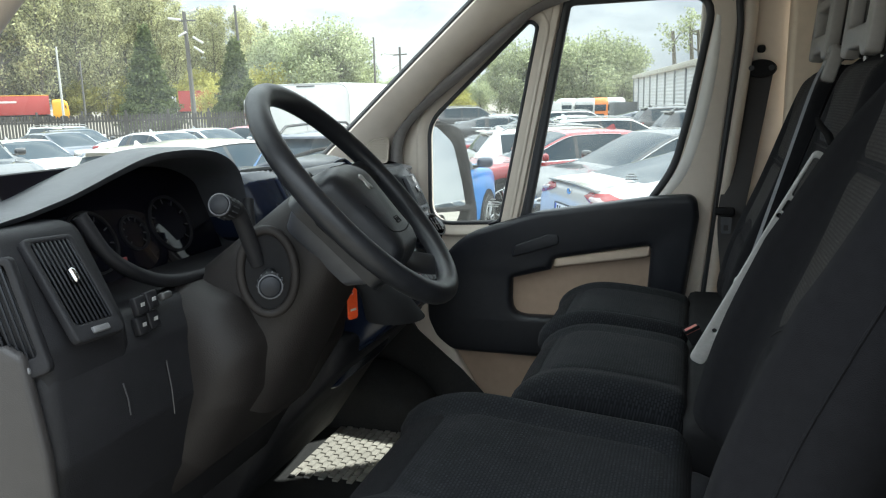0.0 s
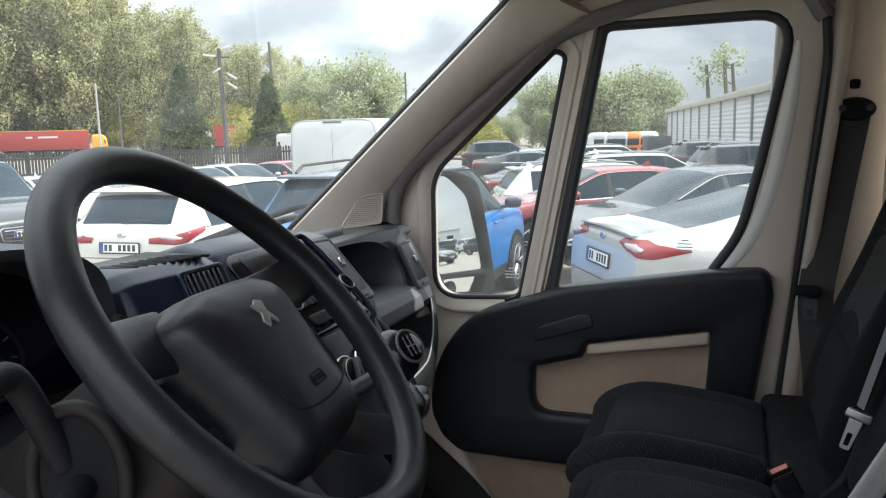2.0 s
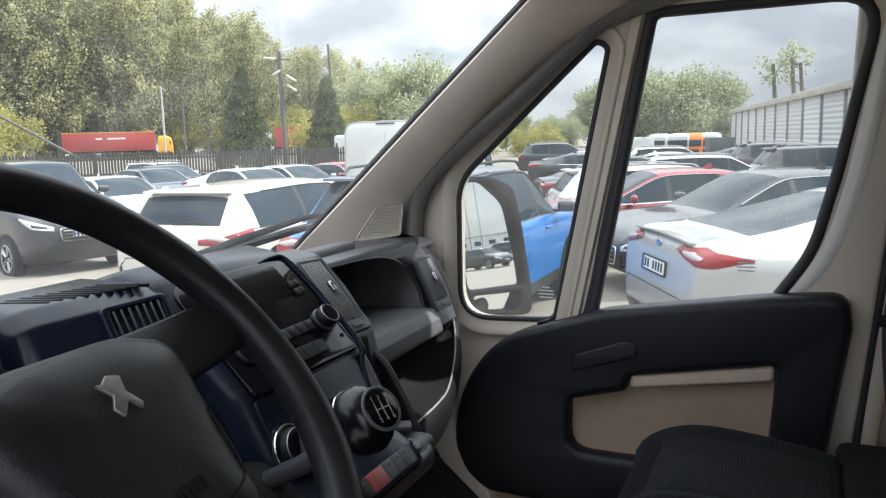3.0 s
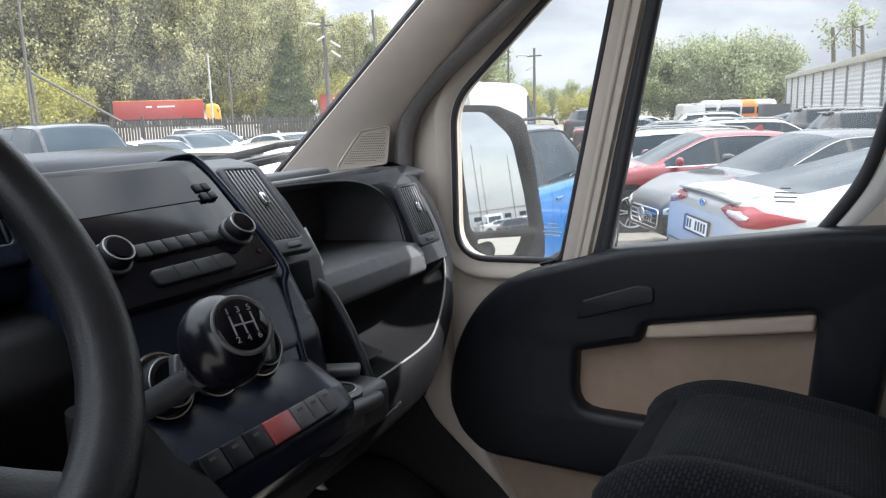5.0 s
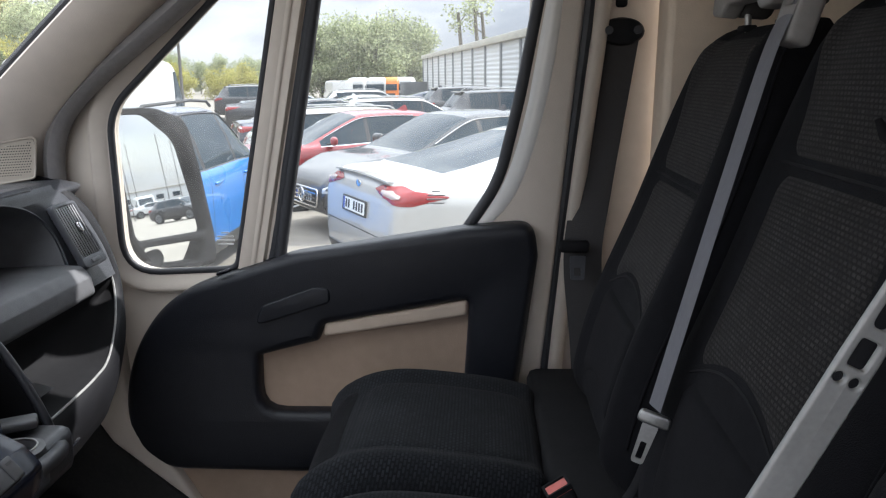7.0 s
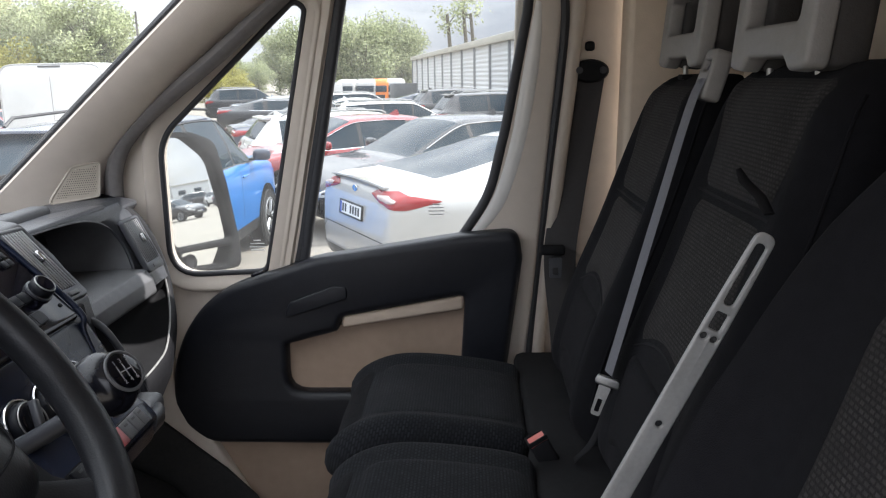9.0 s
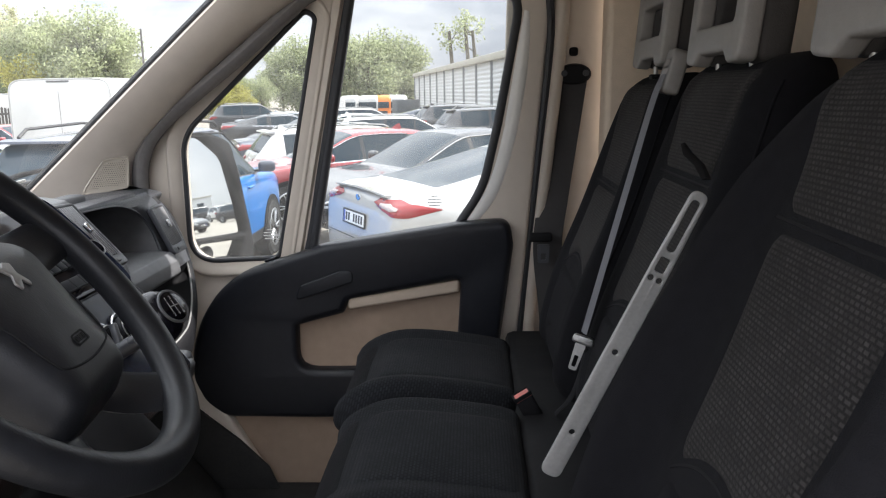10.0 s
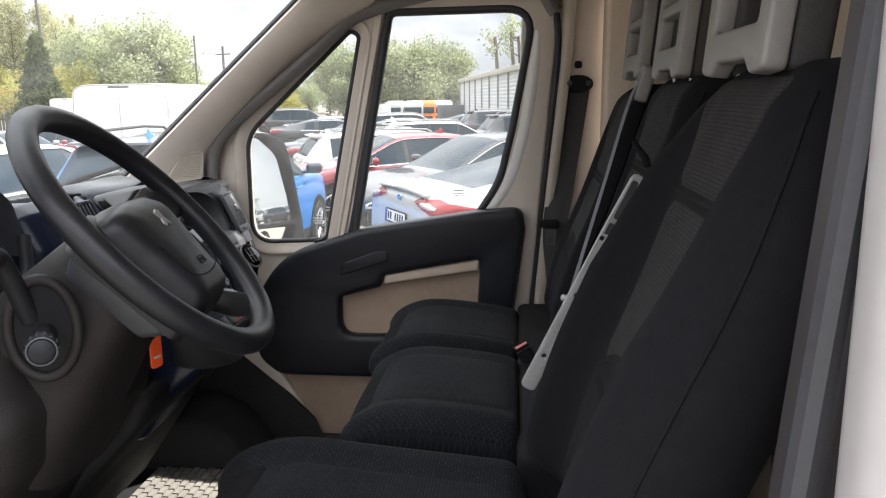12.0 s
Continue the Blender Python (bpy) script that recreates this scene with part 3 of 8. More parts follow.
cover_face = plane_of((-0.842, 2.556, 1.700), (0.85, 0.53, 0.0), (0.0, 0.10, 1)) @ Matrix.Translation((-0.050, -0.042, 0))
cover = thing("tweeter_cover", "beige perforated loudspeaker cover on the pillar", "speaker cover")
dots = []
for i in range(26):
    for k in range(15):
        u, v = -0.062 + 0.0046 * (i + 0.5 * (k % 2)), -0.036 + 0.0052 * k
        if -0.060 + 0.74 * (v + 0.038) < u < 0.034 + 0.11 * (v + 0.03) and v > -0.034 + 0.11 * (u + 0.06) and v < 0.031 + 0.14 * (u + 0.01):
            dots.append([(u + 0.0014 * math.cos(a), v + 0.0014 * math.sin(a)) for a in np.linspace(0, 2 * math.pi, 6)[:-1]])
part("grille", placed(cut_plate(GRILLE, dots, 0.006, 0.0), cover_face @ Matrix.Translation((0, 0, -0.003))), beige_shade, cover)
part("rim", placed(tube([(u * 1.06, v * 1.07, -0.001) for u, v in GRILLE], 0.0028, 8, True), cover_face), beige_shade, cover, "flush beige rim")
part("backing", placed(cut_plate(GRILLE, [], 0.004), cover_face @ Matrix.Translation((0, 0, -0.010))), soft_black, cover)

arch = rounded([(-1.2, 0.93), (-0.86, 0.92), (-0.74, 0.86), (-0.62, 0.70), (-1.2, 0.70)], [0, 0.08, 0.12, 0.02, 0], 5)
tagged(link("footwell_lining", placed(cut_plate(arch, [], 0.26, 0.04), upright(2.455)), carpet), "black moulded carpet over the wheel arch", "carpet", kind="structure")

carpet_edge = rounded([(-1.2, 1.13), (-0.82, 1.11), (-0.772, 1.030), (-0.690, 0.960), (-0.612, 0.895), (-0.535, 0.815), (-0.49, 0.70), (-1.2, 0.70)], [0, 0.04, 0.05, 0.05, 0.05, 0.04, 0.01, 0], 4)
tagged(link("footwell_carpet", placed(cut_plate(carpet_edge, [], 0.016, 0.004), upright(2.590)), carpet), "black carpet lining the side of the footwell", "carpet", kind="structure")
# printed glass marks, as plain bars
glass_print = mat("glass_print", (0.55, 0.55, 0.55), 0.6)
for x0, z0 in ((-0.512, 1.488), (-0.052, 1.577)):
    for k, wide in enumerate((0.018, 0.036, 0.040, 0.034)):
        part("glass_mark", leaning(box((x0, 2.674, z0 - 0.0085 * k), (wide, 0.001, 0.0028))), glass_print, door, "small pale printed bar")


# ---- the dashboard ----
# slat grey is raised to carry the window glint on the slats
glint_slat = mat("glint_slat", (0.22, 0.22, 0.225), 0.35, vary=0.1, scale=20.0)
vent_dark = mat("dark_vent_duct", (0.003, 0.003, 0.003), 0.95, spec=0.05)
# shelf inside: lighter than the dash plastic, lens veil put into the grey
shelf_veil_grey = mat("veiled_shelf_plastic", (0.095, 0.096, 0.100), 0.6, vary=0.15, scale=6.0, bump=0.3, grain=600)
end_lit = mat("door_lit_cap", (0.022, 0.020, 0.020), 0.55, vary=0.15, scale=6.0, bump=0.25, grain=600)
worn_print = mat("worn_print", (0.26, 0.26, 0.26), 0.5, vary=0.2, scale=40.0)
grey_edge = mat("pale_edge", (0.30, 0.30, 0.29), 0.5, vary=0.3, scale=12.0)
dash = thing("dashboard", "dark grey grained plastic van dashboard, dusty", "dashboard")


def profile_loft(sections, steps=4, around=3):
    """Sections of (y, [(x, z), ...]) along y, smoothed both ways."""
    flat = [np.r_[y, np.ravel(p)] for y, p in sections]
    dense = []
    for a, b in zip(flat, flat[1:]):
        for s in range(steps):
            dense.append(a + (b - a) * s / steps)
    dense.append(flat[-1])
    rings = []
    for row in dense:
        pts = [tuple(q) for q in row[1:].reshape(-1, 2)]
        rings.append([(x, row[0], z) for x, z in pts])
    return loft(rings)


def inset(p, d):
    """The same outline drawn in a little, for rounded ends."""
    q = np.array(p)
    c = q.mean(0)
    return [tuple(c + (v - c) * (1 - d / max(np.linalg.norm(v - c), d))) for v in q]


def block(y0, y1, outline, soft=0.018, radius=0.02):
    """A piece of the dashboard between y0 and y1 with rounded ends."""
    o = rounded(outline, radius, 4)
    return profile_loft([(y0, inset(o, soft)), (y0 + soft * 0.3, inset(o, soft * 0.3)), (y0 + soft, o), (y1 - soft, o), (y1 - soft * 0.3, inset(o, soft * 0.3)), (y1, inset(o, soft))], 1)


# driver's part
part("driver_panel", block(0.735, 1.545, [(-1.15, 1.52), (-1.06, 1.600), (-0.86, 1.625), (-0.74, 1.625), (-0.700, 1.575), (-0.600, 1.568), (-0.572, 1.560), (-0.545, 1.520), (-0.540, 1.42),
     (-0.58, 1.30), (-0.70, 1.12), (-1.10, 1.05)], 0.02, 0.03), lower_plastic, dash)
part("centre_panel", block(1.525, 1.808, [(-1.15, 1.53), (-1.06, 1.605), (-0.90, 1.655), (-0.72, 1.708), (-0.665, 1.700), (-0.600, 1.640), (-0.530, 1.572), (-0.485, 1.490),
     (-0.470, 1.40), (-0.58, 1.22), (-1.10, 1.05)], 0.022, 0.036), hood_plastic, dash, "satin blue-black centre hood")
part("vent_column", block(1.790, 1.950, [(-1.15, 1.53), (-1.06, 1.602), (-0.90, 1.640), (-0.74, 1.680), (-0.690, 1.672), (-0.640, 1.620), (-0.590, 1.550), (-0.575, 1.48),
     (-0.58, 1.36), (-0.66, 1.22), (-1.10, 1.05)], 0.012, 0.02), dark_plastic, dash)
# passenger's part: an open shelf, a grey rail, a second open pocket
part("shelf_top", block(1.94, 2.36, [(-1.15, 1.53), (-1.08, 1.580), (-0.92, 1.606), (-0.79, 1.630), (-0.752, 1.634), (-0.745, 1.627), (-0.76, 1.618), (-0.85, 1.600), (-1.10, 1.56)], 0.004, 0.006), dark_plastic, dash)
part("shelf_floor", block(1.94, 2.362, [(-1.10, 1.480), (-0.72, 1.492), (-0.672, 1.490), (-0.657, 1.470), (-0.652, 1.440), (-0.668, 1.430), (-1.10, 1.43)], 0.004, 0.010), grey_plastic, dash, "grey dusty shelf rail")
EDGE = spline([(1.94, -0.630, 1.295), (2.116, -0.630, 1.295), (2.215, -0.633, 1.297), (2.30, -0.638, 1.300), (2.365, -0.645, 1.310), (2.435, -0.660, 1.353), (2.488, -0.680, 1.396), (2.510, -0.695, 1.437),
               (2.507, -0.712, 1.500), (2.492, -0.735, 1.560), (2.462, -0.760, 1.603)], 6)
SIDE = spline([(0, -1), (0, -1), (0.05, -1), (0.15, -0.98), (0.38, -0.92), (0.66, -0.50), (0.62, -0.18), (0.60, -0.03), (0.60, 0.02), (0.60, 0.08), (0.55, 0.14)], 6)
shell = []
for (y, x, z), (sy, sz) in zip(EDGE, SIDE):
    shell.append([(x + back, y + sy * far, z + sz * far) for far, back in ((0.0, -0.004), (0.006, 0.001), (0.035, 0.004), (0.075, -0.006), (0.12, -0.030), (0.165, -0.070), (0.20, -0.125), (0.215, -0.22))])
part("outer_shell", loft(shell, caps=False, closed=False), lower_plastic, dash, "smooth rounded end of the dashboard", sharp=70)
part("pocket_edge", tube([(x - 0.001, y, z + 0.001) for y, x, z in EDGE[:50]], 0.0022, 6), grey_edge, dash, "pale worn lower edge")
low_edge = EDGE[:43]
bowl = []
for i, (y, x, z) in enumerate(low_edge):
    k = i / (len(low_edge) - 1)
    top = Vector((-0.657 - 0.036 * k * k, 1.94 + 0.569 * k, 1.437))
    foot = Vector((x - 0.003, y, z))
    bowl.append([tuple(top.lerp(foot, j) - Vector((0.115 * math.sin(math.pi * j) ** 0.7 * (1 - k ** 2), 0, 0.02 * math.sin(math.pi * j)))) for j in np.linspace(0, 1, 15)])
# black here stands for the shade inside the hollow
part("shaded_bowl", loft(bowl, caps=False, closed=False), soft_black, dash, "dark hollow below the shelf rail", sharp=70)
part("pocket_tray", loft([[(-0.665, y, 1.318), (-0.700, y, 1.326), (-0.730, y, 1.342), (-0.730, y, 1.322), (-0.69, y, 1.306)] for y in (1.96, 2.10, 2.19, 2.215)]), grey_plastic, dash, "small grey ledge in the hollow")
# face that carries the right vent, and the shelf's curved side
FRONT = ((1.437, -0.684, 2.36), (1.478, -0.695, 2.358), (1.528, -0.712, 2.364), (1.560, -0.724, 2.356), (1.585, -0.735, 2.338), (1.605, -0.742, 2.300), (1.618, -0.745, 2.240), (1.624, -0.747, 2.150), (1.627, -0.748, 2.02))
rows, walls = [], []
for z, x, y in spline(FRONT, 5):
    right = 2.512 if z < 1.44 else float(np.interp(z, [1.437, 1.50, 1.56, 1.603, 1.62], [2.510, 2.507, 2.492, 2.462, 2.43]))
    rows.append([(x - 0.004, y, z), (x, y + 0.006, z), (x + 0.001, y + (right - y) * 0.5, z), (x - 0.003, right, z)])
    walls.append([(x - 0.004, y, z), (x - 0.03, y - 0.003, z), (x - 0.15, y - 0.012, z - 0.004), (x - 0.28, y - 0.05, z - 0.01)])
part("vent_face", loft(rows, caps=False, closed=False), dark_plastic, dash, sharp=70)
part("shelf_side", loft(walls, caps=False, closed=False), shelf_veil_grey, dash, sharp=70)
part("rim_line", tube([(x + 0.0005, y + 0.002, z) for z, x, y in spline(FRONT, 5)], 0.0022, 6), dark_plastic, dash)
part("end_top", block(2.32, 2.60, [(-1.15, 1.53), (-1.08, 1.590), (-0.92, 1.616), (-0.80, 1.622), (-0.752, 1.610), (-0.770, 1.590), (-1.10, 1.570)], 0.06, 0.012), dark_plastic, dash)
part("under_cover", block(1.94, 2.46, [(-1.10, 1.24), (-0.74, 1.24), (-0.70, 1.16), (-0.76, 1.10), (-1.10, 1.06)], 0.02, 0.03), soft_black, dash)
part("shelf_back", box((-0.90, 2.15, 1.53), (0.05, 0.46, 0.20), 0.01), shelf_veil_grey, dash, "grey back of the open shelf")
part("note", box((-0.715, 2.09, 1.520), (0.004, 0.038, 0.070), 0.001, turned(18, -18, 20)), pale, dash, "pale paper scrap in the shelf")


def vent(corners, slats, name="air_vent", tab=True, frame_of=None, slat_of=None):
    """An outlet on four corners (upper near, upper far, lower far, lower near): frame, slats and a slider."""
    a, b, c, d = [Vector(p) for p in corners]
    u, v = ((b - a) + (c - d)) / 2, ((a - d) + (b - c)) / 2
    centre = (a + b + c + d) / 4
    wide, high = u.length, v.length
    m = plane_of(centre, u, v)
    if (m.to_3x3() @ Vector((0, 0, 1))).x < 0:
        m = plane_of(centre, -u, v)
    m = m @ Matrix.Translation((0, 0, 0.011))
    outer = rounded([(-wide / 2 - 0.010, -high / 2 - 0.022), (wide / 2 + 0.010, -high / 2 - 0.022), (wide / 2 + 0.010, high / 2 + 0.008), (-wide / 2 - 0.010, high / 2 + 0.008)], 0.010, 4)
    inner = rounded([(-wide / 2, -high / 2), (wide / 2, -high / 2), (wide / 2, high / 2), (-wide / 2, high / 2)], 0.006, 3)
    v_ob = part(name, placed(cut_plate(outer, [inner], 0.012, 0.003), m), frame_of or dark_plastic, dash, "slatted dark air vent")
    part("duct", placed(box((0, 0, -0.008), (wide + 0.004, high + 0.004, 0.004)), m), vent_dark, v_ob)
    for k in range(slats):
        x = -wide / 2 + wide * (k + 0.5) / slats
        part("slat", placed(box((x, 0, 0.0), (0.0027, high, 0.0024), 0.0006, turned(0, 10, 0), 1), m @ Matrix.Translation((0, 0, 0.005))), slat_of or glint_slat, v_ob)
    if tab:
        part("tab", placed(box((0, 0.004, 0.010), (0.009, 0.020, 0.010), 0.003), m), chrome, v_ob, "bright vent tab")
    part("slider", placed(box((0, -high / 2 - 0.012, 0.007), (wide * 0.45, 0.008, 0.005), 0.0015), m), grey_plastic, v_ob)
    return v_ob


vent([(-0.728, 2.362, 1.584), (-0.728, 2.424, 1.584), (-0.687, 2.438, 1.497), (-0.687, 2.374, 1.497)], 8)
vent([(-0.676, 1.853, 1.658), (-0.676, 1.908, 1.656), (-0.598, 1.896, 1.570), (-0.598, 1.838, 1.574)], 8)
part("column_pocket", box((-0.583, 1.868, 1.522), (0.012, 0.080, 0.052), 0.004, turned(0, -8, 0)), soft_black, dash, "dark pocket below the vent")
vent([(-0.606, 0.780, 1.668), (-0.606, 0.836, 1.660), (-0.547, 0.842, 1.572), (-0.547, 0.780, 1.572)], 9, frame_of=lower_plastic, slat_of=key_plastic)
vent([(-0.640, 0.742, 1.640), (-0.600, 0.752, 1.655), (-0.545, 0.752, 1.560), (-0.590, 0.742, 1.545)], 6, "side_demister", False, lower_plastic, key_plastic)

part("vent_block", block(0.738, 0.885, [(-0.86, 1.640), (-0.66, 1.690), (-0.612, 1.690), (-0.585, 1.640), (-0.548, 1.560), (-0.542, 1.45), (-0.80, 1.45)], 0.02, 0.025), lower_plastic, dash)
# end cap of the dashboard; light from the open door is in its paler colour
cap = rounded([(-0.70, 1.555), (-0.585, 1.570), (-0.562, 1.560), (-0.552, 1.500), (-0.543, 1.440), (-0.541, 1.36), (-0.56, 1.25), (-0.70, 1.15)], [0.01, 0.01, 0.012, 0.05, 0.05, 0.03, 0.03, 0.01], 4)
part("end_cap", placed(cut_plate(cap, [], 0.016, 0.006), upright(0.728)), end_lit, dash, "brownish grey dashboard end cap")
# instrument binnacle
RIDGE = spline([(0.745, 1.640), (0.765, 1.690), (0.84, 1.706), (0.90, 1.719), (0.965, 1.738), (1.04, 1.757), (1.10, 1.764), (1.18, 1.762), (1.245, 1.750), (1.292, 1.722), (1.310, 1.680), (1.315, 1.630)], 5)
hood_rows = []
for x, k, dy in ((-1.06, 0.0, 0.0), (-0.98, 0.16, 0.0), (-0.88, 0.55, 0.0), (-0.78, 0.86, 0.0), (-0.70, 1.0, 0.0), (-0.645, 1.0, 0.0), (-0.632, 0.97, 0.0), (-0.636, 0.90, 0.0), (-0.66, 0.88, 0.0), (-0.74, 0.80, 0.0)):
    hood_rows.append([(x + 0.05 * max(0, 0.95 - y) * -1.5, y, 1.600 + (z - 1.600) * k) for y, z in RIDGE])
part("binnacle_hood", loft(hood_rows, caps=False, closed=False), dark_plastic, dash, "hooded instrument binnacle", sharp=70)
part("cluster_face", box((-0.715, 1.095, 1.640), (0.010, 0.42, 0.22), 0.004, turned(0, -22, 0)), gloss_black, dash, "unlit instrument cluster")
part("cluster_bowl", tube(spline([(-0.625, 0.900, 1.690), (-0.605, 0.925, 1.630), (-0.590, 0.985, 1.588), (-0.585, 1.06, 1.572), (-0.585, 1.16, 1.572), (-0.600, 1.26, 1.60), (-0.620, 1.30, 1.66)], 5), 0.010, 10), lower_plastic, dash)
for y, r in ((1.005, 0.050), (1.19, 0.050), (1.098, 0.030)):
    gauge = part("gauge_ring", placed(loft([[(rr * math.cos(a), rr * math.sin(a), w) for a in np.linspace(0, 2 * math.pi, 33)[:-1]] for rr, w in ((r, 0), (r, 0.004), (r - 0.004, 0.004), (r - 0.004, 0))], caps=False),
                 plane_of((-0.706, y, 1.632), (0, 1, 0), (-0.37, 0, 0.93))), lower_plastic, dash)
    for k in range(9):
        a = radians(225 - 270 * k / 8)
        part("mark", placed(box((0.78 * r * math.cos(a), 0.78 * r * math.sin(a), 0.003), (0.008, 0.0022, 0.001), 0, turned(0, 0, math.degrees(a))), plane_of((-0.708, y, 1.632), (0, 1, 0), (-0.37, 0, 0.93))), dim_print, gauge)
part("warning_mark", box((-0.690, 1.050, 1.598), (0.003, 0.014, 0.008), 0.001), hazard_red, dash, "small red warning mark")
# lamp switches below the left vent
for k, (y, z) in enumerate([(0.905, 1.572), (0.928, 1.574), (0.905, 1.545), (0.928, 1.547)]):
    key = part("lamp_switch", box((-0.550, y, z), (0.010, 0.021, 0.024), 0.002, turned(0, -15, 0)), lower_plastic, dash)
    part("symbol", box((-0.5435, y, z + 0.002), (0.001, 0.007, 0.005), 0), worn_print, key)
# thin edges of the fuse lid below, a tone lighter than the panel
for y, z0, z1 in ((0.934, 1.488, 1.407), (0.848, 1.486, 1.440)):
    part("lid_edge", tube([(-0.538, y, z0), (-0.538, y + 0.006, (z0 + z1) / 2), (-0.540, y + 0.010, z1)], 0.0010, 6), dark_plastic, dash)
part("lamp_switch", box((-0.548, 0.956, 1.573), (0.012, 0.020, 0.010), 0.003, turned(0, -15, 0)), dim_print, dash)

# top tray, vents on the top and a lid
part("centre_pod", block(1.335, 1.548, [(-0.98, 1.60), (-0.88, 1.660), (-0.76, 1.701), (-0.665, 1.700), (-0.640, 1.686), (-0.612, 1.628), (-0.600, 1.58), (-0.80, 1.56)], 0.03, 0.018), hood_plastic, dash, "rounded vent pod beside the instruments")
for k in range(9):
    part("slot", box((-0.700 + 0.003 * k, 1.388 + 0.0145 * k, 1.6990), (0.062, 0.0065, 0.004), 0.001, turned(0, 0, 24)), soft_black, dash)
vent([(-0.647, 1.442, 1.676), (-0.647, 1.518, 1.676), (-0.624, 1.518, 1.628), (-0.624, 1.442, 1.628)], 7, "air_vent", False, hood_plastic, dark_plastic)

# radio panel and heater panel
FACE = plane_of((-0.598, 1.680, 1.638), (0, 1, 0), (-0.74, 0, 0.70))
face = part("radio_panel", placed(cut_plate(rounded([(-0.140, -0.105), (0.094, -0.105), (0.106, 0.074), (-0.134, 0.074)], [0.010, 0.010, 0.03, 0.03], 5), [], 0.010, 0.004), FACE), gloss_black, dash, "glossy black radio panel")
part("display", placed(box((-0.02, 0.035, 0.0055), (0.17, 0.055, 0.001), 0), FACE), gloss_black, face)


def knob(m, radius, depth, parent, name="knob", ring=True):
    k = part(name, placed(disc((0, 0, depth / 2), (0, 0, 1), radius, depth, 32, 0.003), m), key_plastic, parent, "round dark control knob")
    if ring:
        part("ring", placed(loft([[(rr * math.cos(a), rr * math.sin(a), w) for a in np.linspace(0, 2 * math.pi, 33)[:-1]] for rr, w in ((radius * 1.16, 0.0), (radius * 1.16, 0.004), (radius * 1.02, 0.005), (radius * 1.02, 0.0))], caps=False), m), dark_plastic, k)
        part("cap", placed(disc((0, 0, depth + 0.0008), (0, 0, 1), radius * 0.72, 0.0016, 32), m), gloss_black, k)
        part("bright_edge", placed(tube([(radius * 0.90 * math.cos(a), radius * 0.90 * math.sin(a), depth) for a in np.linspace(0, 2 * math.pi, 33)[:-1]], 0.0009, 6, True), m), steel, k)
    return k


knob(FACE @ Matrix.Translation((-0.100, -0.046, 0.004)), 0.0165, 0.018, face)
knob(FACE @ Matrix.Translation((0.070, -0.046, 0.004)), 0.0165, 0.018, face)
for k in range(6):
    part("button", placed(box((-0.066 + 0.0195 * k, -0.046, 0.007), (0.0185, 0.017, 0.006), 0.0015), FACE), key_plastic, face)
part("button_bar", placed(cut_plate(rounded([(-0.076, -0.090), (0.034, -0.090), (0.034, -0.070), (-0.076, -0.070)], 0.008, 4), [], 0.005, 0.0015), FACE @ Matrix.Translation((0, 0, 0.006))), key_plastic, face)
for k in range(3):
    part("bar_gap", placed(box((-0.049 + 0.027 * k, -0.080, 0.0115), (0.0012, 0.020, 0.0006)), FACE), soft_black, face)
part("screw_hole", placed(disc((0.080, -0.078, 0.0055), (0, 0, 1), 0.003, 0.001, 14), FACE), soft_black, face)
for k in range(4):
    part("button", placed(box((0.066 + 0.012 * (k % 2), 0.010 + 0.014 * (k // 2), 0.007), (0.010, 0.011, 0.004), 0.001), FACE), key_plastic, face)

LOWER = plane_of((-0.505, 1.680, 1.515), (0, 1, 0), (-0.45, 0, 0.89))
heater = part("heater_panel", placed(cut_plate(rounded([(-0.140, -0.058), (0.066, -0.058), (0.090, 0.052), (-0.140, 0.052)], 0.010, 4), [], 0.010, 0.003), LOWER), hood_plastic, dash, "dark heater control panel")
for k, x in enumerate((-0.118, -0.056, 0.008)):
    dial = knob(LOWER @ Matrix.Translation((x, -0.020, 0.004)), 0.026, 0.018, heater, "heater_dial")
    part("grip", placed(box((0, 0, 0.024), (0.009, 0.046, 0.012), 0.003), LOWER @ Matrix.Translation((x, -0.020, 0.004)) @ pose(0, 0, 0, 0, 0, -25)), dark_plastic, dial)
    part("chrome_ring", placed(tube([(0.031 * math.cos(a), 0.031 * math.sin(a), 0.006) for a in np.linspace(0, 2 * math.pi, 33)[:-1]], 0.0016, 6, True), LOWER @ Matrix.Translation((x, -0.020, 0.004))), chrome, dial)

part("panel_bezel", tube(spline([FACE @ Vector((0.040, 0.076, -0.008)), FACE @ Vector((0.080, 0.078, 0.002)), FACE @ Vector((0.104, 0.068, 0.004)), FACE @ Vector((0.108, 0.0, 0.004)), FACE @ Vector((0.101, -0.10, 0.004)), LOWER @ Vector((0.093, 0.03, 0.004)), LOWER @ Vector((0.071, -0.058, 0.004))], 5), 0.0045, 8), hood_plastic, dash, "raised panel edge")
# switch ledge and cup tray below
ledge = rounded([(-0.66, 1.50), (-0.485, 1.478), (-0.430, 1.448), (-0.412, 1.425), (-0.418, 1.395), (-0.48, 1.34), (-0.62, 1.24)], 0.012, 3)
part("switch_ledge", profile_loft([(1.505, inset(ledge, 0.012)), (1.515, ledge), (1.735, ledge), (1.760, inset(ledge, 0.005)), (1.775, inset(ledge, 0.018)), (1.782, inset(ledge, 0.035))], 1), hood_plastic, dash)
SWITCH_FACE = plane_of((-0.4225, 1.625, 1.4405), (0, 1, 0), (-0.52, 0, 0.62))
strip = part("switch_strip", placed(cut_plate(rounded([(-0.096, -0.014), (0.096, -0.014), (0.096, 0.014), (-0.096, 0.014)], 0.008, 4), [], 0.006, 0.001), SWITCH_FACE), soft_black, dash, "row of rocker switches with a red one")
